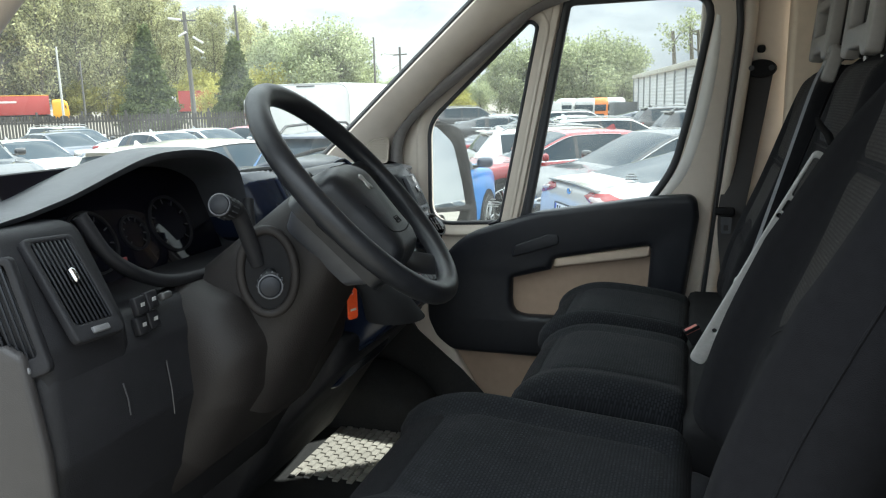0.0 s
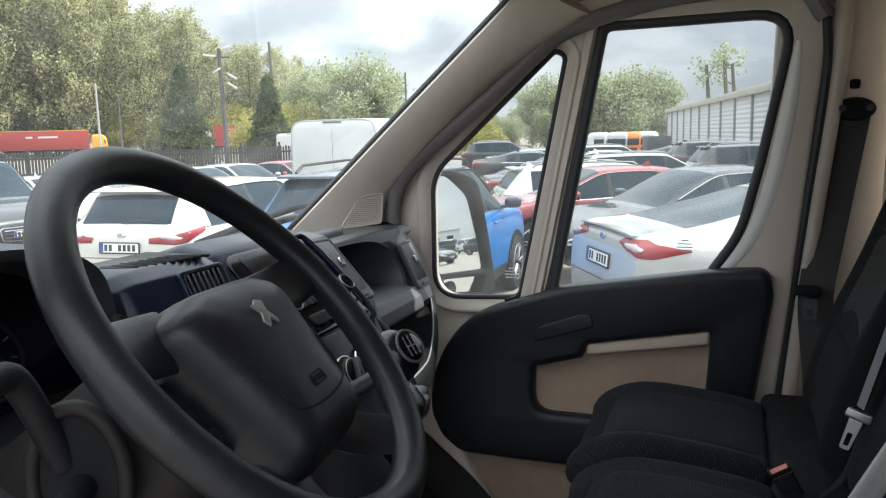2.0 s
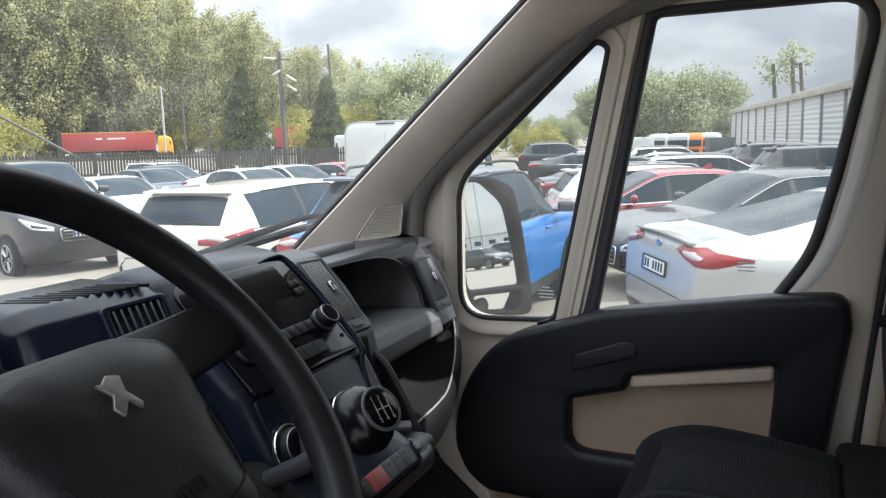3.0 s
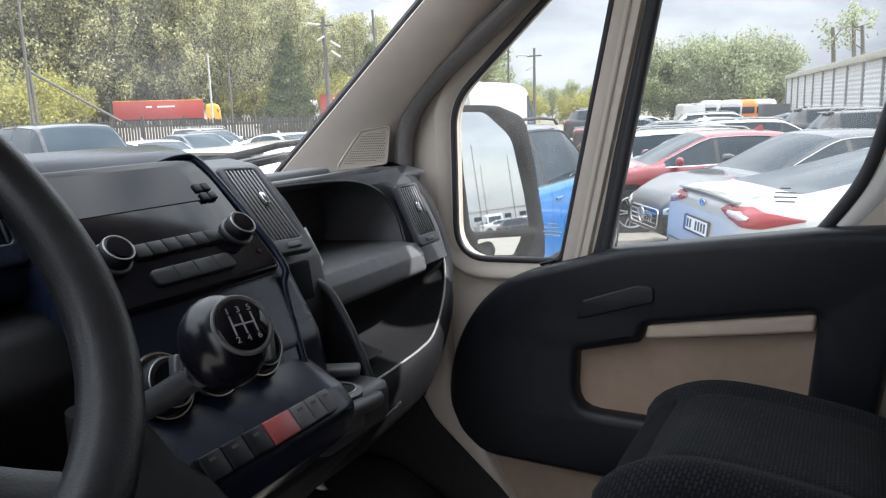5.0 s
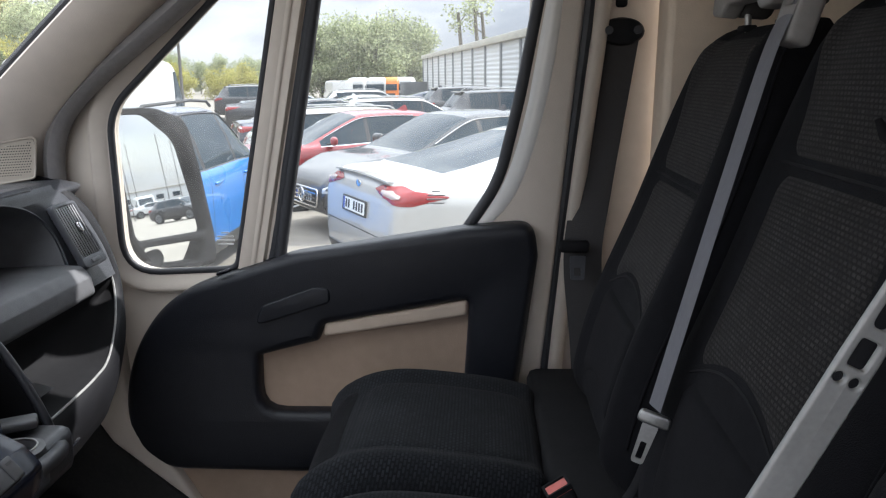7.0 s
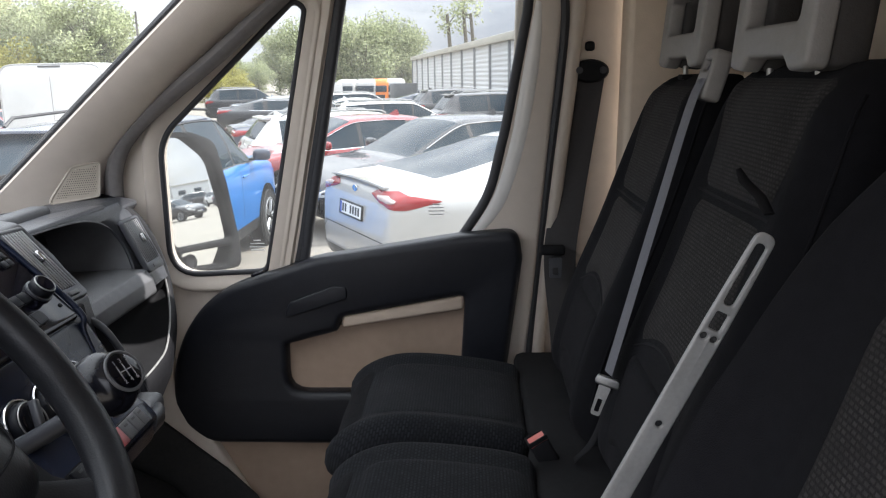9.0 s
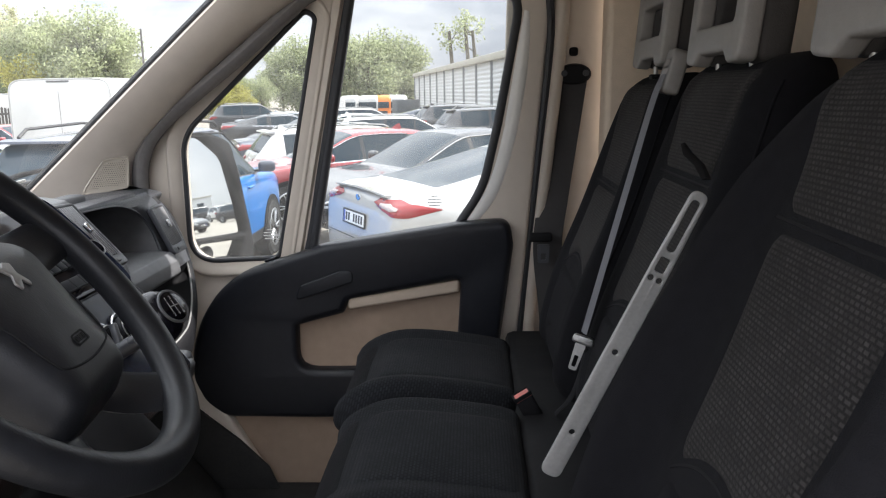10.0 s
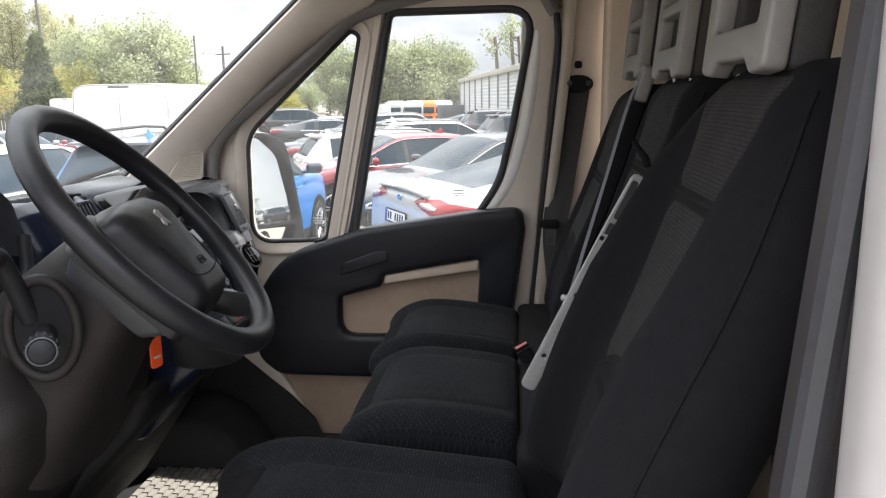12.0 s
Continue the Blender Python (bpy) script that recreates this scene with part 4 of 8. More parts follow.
for x, wide, m in ((-0.078, 0.026, key_plastic), (-0.050, 0.026, key_plastic), (-0.022, 0.026, key_plastic), (0.012, 0.038, hazard_red), (0.044, 0.022, grey_plastic), (0.066, 0.020, grey_plastic), (0.086, 0.016, grey_plastic)):
    key = part("switch", placed(box((x, 0, 0.005), (wide, 0.025, 0.006), 0.0015), SWITCH_FACE), m, strip, "red hazard switch" if m is hazard_red else "")
    if m is not hazard_red:
        part("symbol", placed(box((x, 0.006, 0.0084), (0.008, 0.003, 0.0006)), SWITCH_FACE), dim_print, key)
WALL = spline([(-0.640, 1.505), (-0.600, 1.516), (-0.568, 1.500), (-0.542, 1.461), (-0.517, 1.409), (-0.506, 1.372), (-0.514, 1.350), (-0.550, 1.335)], 5)
wall = [tuple(q) for q in WALL] + [(-0.70, 1.325), (-0.70, 1.500)]
# wall coloured black to give the tray's inner shade; the rim keeps the dash plastic
part("tray_wall", placed(cut_plate(wall, [], 0.010, 0.002), upright(1.932)), soft_black, dash, "curved storage tray wall")
part("tray_rim", tube([(x, 1.930, z) for x, z in WALL], 0.006, 8), dark_plastic, dash)
part("tray_lip", tube(spline([(-0.510, 1.928, 1.362), (-0.490, 1.915, 1.368), (-0.462, 1.87, 1.382), (-0.440, 1.81, 1.400), (-0.428, 1.76, 1.412)], 5), 0.010, 8), dark_plastic, dash)
part("cup_holder", loft([[(-0.490 + r * math.cos(a), 1.828 + r * math.sin(a), z) for a in np.linspace(0, 2 * math.pi, 29)[:-1]] for r, z in ((0.032, 1.36), (0.032, 1.404), (0.0245, 1.406), (0.022, 1.403), (0.022, 1.37))]), grey_plastic, dash, "round cup holder")
part("cup_ring", tube([(-0.490 + 0.0235 * math.cos(a), 1.828 + 0.0235 * math.sin(a), 1.4065) for a in np.linspace(0, 2 * math.pi, 29)[:-1]], 0.0012, 6, True), steel, dash, "thin bright cup ring")
part("tray_base", box((-0.545, 1.850, 1.365), (0.15, 0.15, 0.06), 0.015), dark_plastic, dash)
part("tray_item", box((-0.525, 1.888, 1.407), (0.05, 0.03, 0.012), 0.004, turned(0, 0, 30)), grey_plastic, dash, "small grey box in the tray")
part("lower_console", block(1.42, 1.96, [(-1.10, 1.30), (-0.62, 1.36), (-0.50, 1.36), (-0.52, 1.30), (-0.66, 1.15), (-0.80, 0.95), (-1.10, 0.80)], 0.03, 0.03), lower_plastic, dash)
part("glovebox_trim", tube(spline([(-0.622, 2.112, 1.230), (-0.620, 2.15, 1.234), (-0.621, 2.191, 1.238)], 5), 0.003, 6), chrome, dash, "thin bright handle strip")

# gear lever
lever = thing("gear_lever", "dark gear lever with round shift knob and bright ring", "gear lever")
part("boot", loft([[(-0.425 + r * math.cos(a) - 0.02 * k, 1.500 + r * math.sin(a), z) for a in np.linspace(0, 2 * math.pi, 25)[:-1]] for k, (r, z) in enumerate(((0.060, 1.40), (0.048, 1.44), (0.036, 1.455), (0.034, 1.475), (0.022, 1.50)))]), soft_black, lever, "black gaiter")
part("stick", tube([(-0.50, 1.500, 1.48), (-0.43, 1.503, 1.518), (-0.385, 1.505, 1.545)], 0.011, 12), dark_plastic, lever)
KNOB = plane_of((-0.358, 1.506, 1.574), (0.25, 0.95, 0.0), (-0.55, 0.15, 0.80))
ball = bmesh.new()
bmesh.ops.create_uvsphere(ball, u_segments=32, v_segments=20, radius=0.034, matrix=Matrix.Diagonal((0.95, 1.08, 0.92, 1)))
part("shift_knob", placed(ball, KNOB), mat("satin_black_knob", (0.006, 0.0065, 0.010), 0.25, vary=0.2, scale=20, spec=0.35), lever, "satin black shift knob")
TOP = KNOB @ Matrix.Translation((0.003, 0.0, 0.0255))
part("cap", placed(disc((0, 0, 0.002), (0, 0, 1), 0.0215, 0.007, 32, 0.002), TOP), gloss_black, lever)
part("cap_ring", placed(tube([(0.0225 * math.cos(a), 0.0225 * math.sin(a), 0.0035) for a in np.linspace(0, 2 * math.pi, 33)[:-1]], 0.002, 8, True), TOP), grey_plastic, lever, "grey knob ring")
for u, v, su, sv in ((-0.009, 0, 0.0012, 0.016), (0, 0, 0.0012, 0.016), (0.009, 0, 0.0012, 0.016), (0, 0, 0.018, 0.0012)):
    part("gate_line", placed(box((u, v, 0.0062), (su, sv, 0.0006)), TOP), worn_print, lever)


def text(word, size, m, material, parent, name="lettering", depth=0.0004):
    c = bpy.data.curves.new("word", "FONT")
    c.body, c.size, c.extrude, c.align_x, c.align_y = word, size, depth, "CENTER", "CENTER"
    ob = bpy.data.objects.new("word", c)
    scene.collection.objects.link(ob)
    me = bpy.data.meshes.new_from_object(ob.evaluated_get(bpy.context.evaluated_depsgraph_get()))
    bpy.data.objects.remove(ob)
    bpy.data.curves.remove(c)
    bm = bmesh.new()
    bm.from_mesh(me)
    bpy.data.meshes.remove(me)
    return part(name, placed(bm, m), material, parent, smooth=False)


for k, (u, v, n) in enumerate(((-0.009, 0.0115, "1"), (0, 0.0115, "3"), (0.009, 0.0115, "5"), (-0.009, -0.0115, "2"), (0, -0.0115, "4"), (0.009, -0.0115, "6"))):
    text(n, 0.007, TOP @ Matrix.Translation((u, v, 0.0062)), worn_print, lever, "numeral")

# ---- steering column and wheel ----
column = thing("steering_column", "dark plastic steering column cowl with two stalks", "steering column")
axis = Vector((-0.74, -0.05, -0.67)).normalized()
hub = Vector((-0.357, 1.191, 1.690))
cowl = []
for d, w, h, drop in ((0.045, 0.070, 0.060, -0.005), (0.06, 0.080, 0.068, -0.005), (0.10, 0.092, 0.078, -0.012), (0.17, 0.105, 0.092, -0.02), (0.25, 0.115, 0.11, -0.03), (0.33, 0.12, 0.13, -0.04)):
    c = hub + axis * d
    up_way = Vector((-0.67, 0, 0.74))
    cowl.append([c + Vector((0, w * math.copysign(abs(math.cos(a)) ** 0.6, math.cos(a)), 0)) + up_way * (drop + h * math.copysign(abs(math.sin(a)) ** 0.6, math.sin(a))) for a in np.linspace(0, 2 * math.pi, 33)[:-1]])
part("cowl", loft(cowl), shroud, column, "brownish black column cowl")
knee = rounded([(-0.62, 1.58), (-0.50, 1.545), (-0.462, 1.48), (-0.480, 1.40), (-0.56, 1.28), (-0.72, 1.15), (-0.85, 1.2)], 0.05, 6)
part("knee_panel", profile_loft([(0.99 + 0.06 * (1 - math.cos(a)), inset(knee, 0.07 * (1 - math.sin(a)))) for a in np.linspace(0, math.pi / 2, 7)] + [(1.36 + 0.06 * math.sin(a), inset(knee, 0.07 * (1 - math.cos(a)))) for a in np.linspace(0, math.pi / 2, 7)], 1), shroud, column, sharp=80)
for tip, elbow, base, r in (((-0.457, 0.968, 1.698), (-0.470, 1.030, 1.678), (-0.462, 1.060, 1.600), 0.016), ((-0.383, 0.956, 1.594), (-0.412, 1.005, 1.588), (-0.445, 1.062, 1.582), 0.017)):
    tip, elbow, base = Vector(tip), Vector(elbow), Vector(base)
    way = (tip - elbow).normalized()
    arm = [Vector(q) for q in spline([base, elbow, tip - way * 0.036], 5)]
    stalk = part("stalk", tube(arm + [tip - way * 0.034, tip - way * 0.030, tip], [0.012] * len(arm) + [0.0125, r, r], 16), lower_plastic, column, "stalk with ribbed round end")
    part("end_cap", disc(tip + way * 0.002, way, r * 0.82, 0.006, 24, 0.0015), key_plastic, stalk)
    part("cap_ring", tube([tip + way * 0.003 + Vector((way.y, -way.x, 0)).normalized() * (r * 0.9 * math.cos(a)) + way.cross(Vector((way.y, -way.x, 0)).normalized()) * (r * 0.9 * math.sin(a)) for a in np.linspace(0, 2 * math.pi, 25)[:-1]], 0.0012, 6, True), dark_plastic, stalk)
    for k in range(14):
        a = 2 * math.pi * k / 14
        across = Vector((way.y, -way.x, 0)).normalized()
        off = across * (r * math.cos(a)) + way.cross(across) * (r * math.sin(a))
        part("grip_rib", tube([tip - way * 0.026 + off, tip - way * 0.006 + off], 0.0011, 5), dark_plastic, stalk)
# the dark oval mouth that both stalks come out of, with a raised lip
mouth = plane_of((-0.448, 1.064, 1.588), (0.95, 0.30, 0), (-0.1, 0, 1))
oval = [(0.040 * math.cos(a), 0.062 * math.sin(a)) for a in np.linspace(0, 2 * math.pi, 37)[:-1]]
part("stalk_mouth", placed(cut_plate(oval, [], 0.012, 0.003), mouth), soft_black, column, "black oval stalk opening")
part("mouth_lip", placed(tube([(u, v, 0.006 if (mouth.to_3x3() @ Vector((0, 0, 1))).y < 0 else -0.006) for u, v in oval], 0.007, 10, True), mouth), shroud, column, "raised lip round the stalks")

wheel = thing("steering_wheel", "worn black four-spoke van steering wheel with airbag hub", "steering wheel")
u_way = Vector((-0.155, 0.987, -0.03)).normalized()
v_way = (Vector((-0.669, 0, 0.743)) - u_way * Vector((-0.669, 0, 0.743)).dot(u_way)).normalized()
WHEEL = plane_of(hub, u_way, v_way)
RIM = 0.202
part("rim", placed(tube([(RIM * math.cos(a), RIM * math.sin(a), 0) for a in np.linspace(0, 2 * math.pi, 73)[:-1]], 0.0182, 18, True, 0.95, up=(0, 0, 1)), WHEEL), leather, wheel, "worn shiny black rim")


def pad_rings(outline, heights):
    c = np.mean(outline, 0)
    return [[(c[0] + (u - c[0]) * s, c[1] + (v - c[1]) * s, w) for u, v in outline] for s, w in heights]


PAD = rounded([(-0.120, 0.036), (-0.066, 0.054), (0.038, 0.054), (0.092, 0.036), (0.074, -0.030), (0.056, -0.126), (-0.084, -0.126), (-0.102, -0.030)], [0.025, 0.09, 0.09, 0.025, 0.06, 0.025, 0.025, 0.06], 8)
DOME = ((1.06, -0.060), (1.06, -0.030), (1.02, -0.014), (0.955, 0.002), (0.90, 0.010), (0.78, 0.0165), (0.5, 0.0205), (0.25, 0.0220), (0.04, 0.0225))


def on_pad(u, v, lift=0.0):
    """A point on the airbag cover above (u, v)."""
    c = np.mean(PAD, 0)
    turn = [math.atan2(b - c[1], a - c[0]) for a, b in PAD]
    size = [math.hypot(a - c[0], b - c[1]) for a, b in PAD]
    full = np.interp(math.atan2(v - c[1], u - c[0]), *zip(*sorted(zip(turn, size))), period=2 * math.pi)
    return (u, v, float(np.interp(math.hypot(u - c[0], v - c[1]) / full, *zip(*DOME[:1:-1]))) + lift)


part("airbag_pad", placed(loft(pad_rings(PAD, DOME)), WHEEL), leather, wheel, "grey-black airbag cover", sharp=60)
part("face_seam", placed(tube([on_pad(u, v) for u, v in spline([(-0.084, -0.030), (-0.076, -0.070), (-0.064, -0.086), (-0.014, -0.092), (0.036, -0.086), (0.048, -0.070), (0.056, -0.030)], 5)], 0.0011, 6), WHEEL), soft_black, wheel)
part("rear_hub", placed(loft(pad_rings(PAD, ((0.75, -0.095), (0.9, -0.070), (0.95, -0.03)))), WHEEL), dark_plastic, wheel)
for s in (-1, 1):
    mid = -0.014
    arms = (((mid + s * 0.070, 0.028), (s * (RIM - 0.003), 0.034), 0.030, 0.026, -0.020), ((mid + s * 0.050, -0.100), (s * 0.100, -0.172), 0.034, 0.026, -0.034))
    for (u0, v0), (u1, v1), w0, w1, low in arms:
        p = spline([(u0, v0, low), (0.45 * u0 + 0.55 * u1, 0.45 * v0 + 0.55 * v1, low * 0.75), (u1, v1, -0.004)], 5)
        part("spoke", placed(tube(p, list(np.linspace(w0, w1, len(p))), 14, False, 0.26, up=(0, 0, 1)), WHEEL), leather, wheel)
    keys = part("control_recess", placed(cut_plate(rounded([(mid + s * 0.086, -0.078), (mid + s * 0.112, -0.070), (mid + s * 0.138, -0.006), (mid + s * 0.104, 0.006)], 0.010, 3), [], 0.008, 0.002), WHEEL @ Matrix.Translation((0, 0, -0.034))), soft_black, wheel, "dark recess with small worn keys")
    for k in range(3):
        part("key", placed(box((mid + s * (0.105 + 0.008 * k), -0.056 + 0.022 * k, -0.0285), (0.014, 0.013, 0.004), 0.001), WHEEL), lower_plastic, keys)
# a plain metal badge, and a moulded mark
badge = rounded([(-0.010, -0.018), (0.004, -0.006), (0.012, -0.018), (0.016, -0.012), (0.008, 0.002), (0.013, 0.016), (0.0, 0.020), (-0.010, 0.014), (-0.016, 0.016), (-0.006, 0.002), (-0.015, -0.008)], 0.002, 2)
part("badge", placed(cut_plate(badge, [], 0.003, 0.0008), WHEEL @ Matrix.Translation((-0.014, 0.002, 0.0226)) @ Matrix.Diagonal((0.80, 0.80, 1, 1))), steel, wheel, "plain worn metal badge")
mark = rounded([(-0.013, -0.006), (0.013, -0.006), (0.013, 0.006), (-0.013, 0.006)], 0.003, 3)
part("moulded_mark", placed(cut_plate(mark, [[(u * 0.86, v * 0.72) for u, v in mark]], 0.0014), WHEEL @ Matrix.Translation(on_pad(-0.012, -0.072))), soft_black, wheel)
for k in range(3):
    part("mark_bar", placed(box(on_pad(-0.019 + 0.007 * k, -0.072), (0.004, 0.006, 0.0010)), WHEEL), soft_black, wheel)

# key with orange tag in the lock
tag = thing("key_tag", "orange plastic key tag hanging from the ignition", "key tag")
tag_face = plane_of((-0.440, 1.330, 1.470), (0.3, 0.95, 0), (0, 0, 1))
shape = rounded([(-0.0125, -0.028), (0.0125, -0.028), (0.0125, 0.028), (-0.0125, 0.028)], 0.007, 4)
eye_hole = [(0.003 * math.cos(a), 0.021 + 0.003 * math.sin(a)) for a in np.linspace(0, 2 * math.pi, 13)[:-1]]
part("plate", placed(cut_plate(shape, [eye_hole], 0.004, 0.001), tag_face), orange, tag)
part("label_strip", placed(box((0, -0.010, 0.0022), (0.015, 0.004, 0.0006)), tag_face), pale, tag, "small pale label strip")
part("ring", placed(tube([(0.008 * math.cos(a), 0.030 + 0.008 * math.sin(a), 0) for a in np.linspace(0, 2 * math.pi, 21)[:-1]], 0.0009, 6, True), tag_face), chrome, tag)
part("key", tube([(-0.445, 1.325, 1.498), (-0.46, 1.315, 1.505), (-0.49, 1.30, 1.52)], 0.006, 10), steel, tag)

# wiper outside, at the foot of the windscreen
wiper = thing("windscreen_wiper", "dusty black windscreen wiper at rest", "wiper")
part("arm", tube([(-1.150, 2.14, 1.615), (-1.118, 2.26, 1.640), (-1.085, 2.47, 1.668), (-1.078, 2.56, 1.672)], [0.010, 0.009, 0.007, 0.006], 8), soft_black, wiper)
part("blade", tube([(-1.165, 2.05, 1.590), (-1.135, 2.30, 1.618), (-1.110, 2.55, 1.640)], 0.008, 8), rubber, wiper)
part("blade_frame", tube([(-1.160, 2.10, 1.602), (-1.128, 2.30, 1.632), (-1.105, 2.52, 1.650)], 0.004, 6), steel, wiper, "pale worn blade frame")


# ---- seats, belts ----
def stuffed(yc, half, line, thick, bolster, crown=0.006, nose=(0.10, 0.10), narrow=(0.0, 0.72, 0.30), power=4.0):
    """A stuffed pad along a front line of (x, z): gives the front surface as a function of (s, u, lift) and the whole mesh."""
    run = spline(line, 12)
    pts = [Vector((p[0], 0, p[1])) for p in run]
    gap = [0.0]
    for p, q in zip(pts, pts[1:]):
        gap.append(gap[-1] + (q - p).length)

    def at(s):
        d = min(max(s, 0.0), 1.0) * gap[-1]
        k = max(i for i in range(len(gap) - 1) if gap[i] <= d + 1e-9)
        way = pts[k + 1] - pts[k]
        p = pts[k] + way * ((d - gap[k]) / max(way.length, 1e-6))
        near = pts[min(k + 2, len(pts) - 1)] - pts[max(k - 1, 0)]
        return p, Vector((-near.z, 0, near.x)).normalized()

    def fat(s):
        f = 1.0
        if s < nose[0]:
            f = math.sqrt(max(0.0, 1 - ((nose[0] - s) / nose[0]) ** 2))
        if s > 1 - nose[1]:
            f = math.sqrt(max(0.0, 1 - ((s - 1 + nose[1]) / nose[1]) ** 2))
        return thick / 2 * max(f, 0.10)

    def wide(s):
        w = 1 - narrow[0] * (1 - s)
        if s > narrow[1]:
            w *= 1 - narrow[2] * ((s - narrow[1]) / (1 - narrow[1])) ** 2.4
        return half * w

    def front(s, u, lift=0.0):
        p, n = at(s)
        t = fat(s)
        d = t * max(0.0, 1 - abs(u) ** power) ** (1 / power)
        f = t / (thick / 2)
        d += f * ((bolster(s) if callable(bolster) else bolster) * math.exp(-((abs(u) - 0.80) / 0.15) ** 2) + crown * (1 - u * u)) + lift
        p = p + n * (d - thick / 2)
        return (p.x, yc + wide(s) * u, p.z)

    rings = []
    for s in np.r_[np.linspace(0, nose[0], 7)[:-1], np.linspace(nose[0], 1 - nose[1], 22), np.linspace(1 - nose[1], 1, 8)[1:]]:
        p, n = at(s)
        t = fat(s)
        f_ring = [front(s, math.sin(a)) for a in np.linspace(-math.pi / 2, math.pi / 2, 29)]
        b_ring = []
        for a in np.linspace(math.pi / 2, -math.pi / 2, 13)[1:-1]:
            u = math.sin(a)
            q = p - n * (thick / 2 + t * max(0.0, 1 - abs(u) ** power) ** (1 / power))
            b_ring.append((q.x, yc + wide(s) * u, q.z))
        rings.append(f_ring + b_ring)
    return front, loft(rings)


def panel(front, s0, s1, edge, bow=0.0, rise=0.004):
    """A sewn-in cloth centre that dips into its seams; its lower or upper border may bow."""
    rows = []
    for i, a in enumerate(np.linspace(0, 1, 27)):
        row = []
        for u in np.linspace(-1, 1, 31):
            e = edge(a) if callable(edge) else edge
            round_in = 1 - 0.10 * max(0.0, abs(2 * a - 1) - 0.75) ** 2 * 16
            rim = min(1.0, 7 * (1 - abs(u))) * min(1.0, 9 * min(a, 1 - a))
            s = s0 + (s1 - s0) * a + bow * (1 - u * u) * (1 - a)
            row.append(front(s, u * e * round_in, -0.004 + (0.004 + rise) * math.sqrt(max(rim, 0))))
        rows.append(row)
    return loft(rows, caps=False, closed=False)


def crease(front, s, reach, bow=0.0):
    return tube([front(s + bow * (1 - u * u), u * reach, -0.0015) for u in np.linspace(-1, 1, 21)], 0.0028, 6)


def seat_parts(seat, y0, y1, x_front, x_back, z_seat, top, bolster, foot, shoulder=0.62, reach=0.61, taper=0.40, sides=None, low=None, wings=None):
    """Cushion and backrest of one place, with cloth centre panels."""
    yc, half = (y0 + y1) / 2, (y1 - y0) / 2
    line = [(x_front + 0.012, z_seat - 0.110), (x_front, z_seat - 0.055), (x_front + 0.035, z_seat - 0.012), (x_front + 0.12, z_seat + 0.012), (x_front + 0.28, z_seat - 0.002), (x_back - 0.02, z_seat - 0.025)]
    f, bm = stuffed(yc, half, line, 0.13, bolster, 0.008, (0.10, 0.08), (0.0, 0.9, 0.04), 5.0)
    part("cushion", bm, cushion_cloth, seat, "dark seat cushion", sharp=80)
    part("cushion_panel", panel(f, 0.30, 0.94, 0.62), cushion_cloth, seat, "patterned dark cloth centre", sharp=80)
    part("nose_panel", panel(f, 0.10, 0.285, 0.64, 0.0, 0.002), seat_side, seat)
    z0 = z_seat - 0.03
    dx, dz = top[0] - foot, top[1] + 0.022 - z0
    line = [(foot + dx * s + bend, z0 + dz * s) for s, bend in ((0.0, 0.010), (0.15, -0.010), (0.32, -0.016), (0.55, -0.004), (0.80, 0.0), (1.0, 0.004))]
    a, b = sides or (y0, y1)
    f, bm = stuffed((a + b) / 2, (b - a) / 2, line, 0.125, wings or bolster * 1.1, 0.006, (0.10, 0.13), (0.03, 0.55, taper), 4.0)
    part("backrest", bm, seat_side, seat, "dark seat backrest", sharp=80)
    part("lumbar_panel", panel(f, 0.10, 0.335, low or reach, 0.05, 0.006), seat_side, seat, "smooth dark lumbar panel", sharp=80)
    part("backrest_panel", panel(f, 0.345, shoulder, lambda a: (low or reach) + (reach - (low or reach)) * a, 0.05), seat_cloth, seat, "patterned dark cloth centre", sharp=80)
    part("shoulder_panel", panel(f, shoulder + 0.012, 0.955, lambda a: reach - 0.01 + (0.90 - reach) * a ** 1.5, 0.0), seat_cloth, seat, "patterned dark cloth shoulder", sharp=80)
    part("seam", crease(f, shoulder + 0.006, reach + 0.03), soft_black, seat)
    part("seam", crease(f, 0.34, (low or reach) + 0.01, 0.05), soft_black, seat)
    for u in (-0.955, 0.955):
        part("side_piping", tube([f(s, u, 0.001) for s in np.linspace(0.12, 0.93, 30)], 0.0022, 6), seat_side, seat)


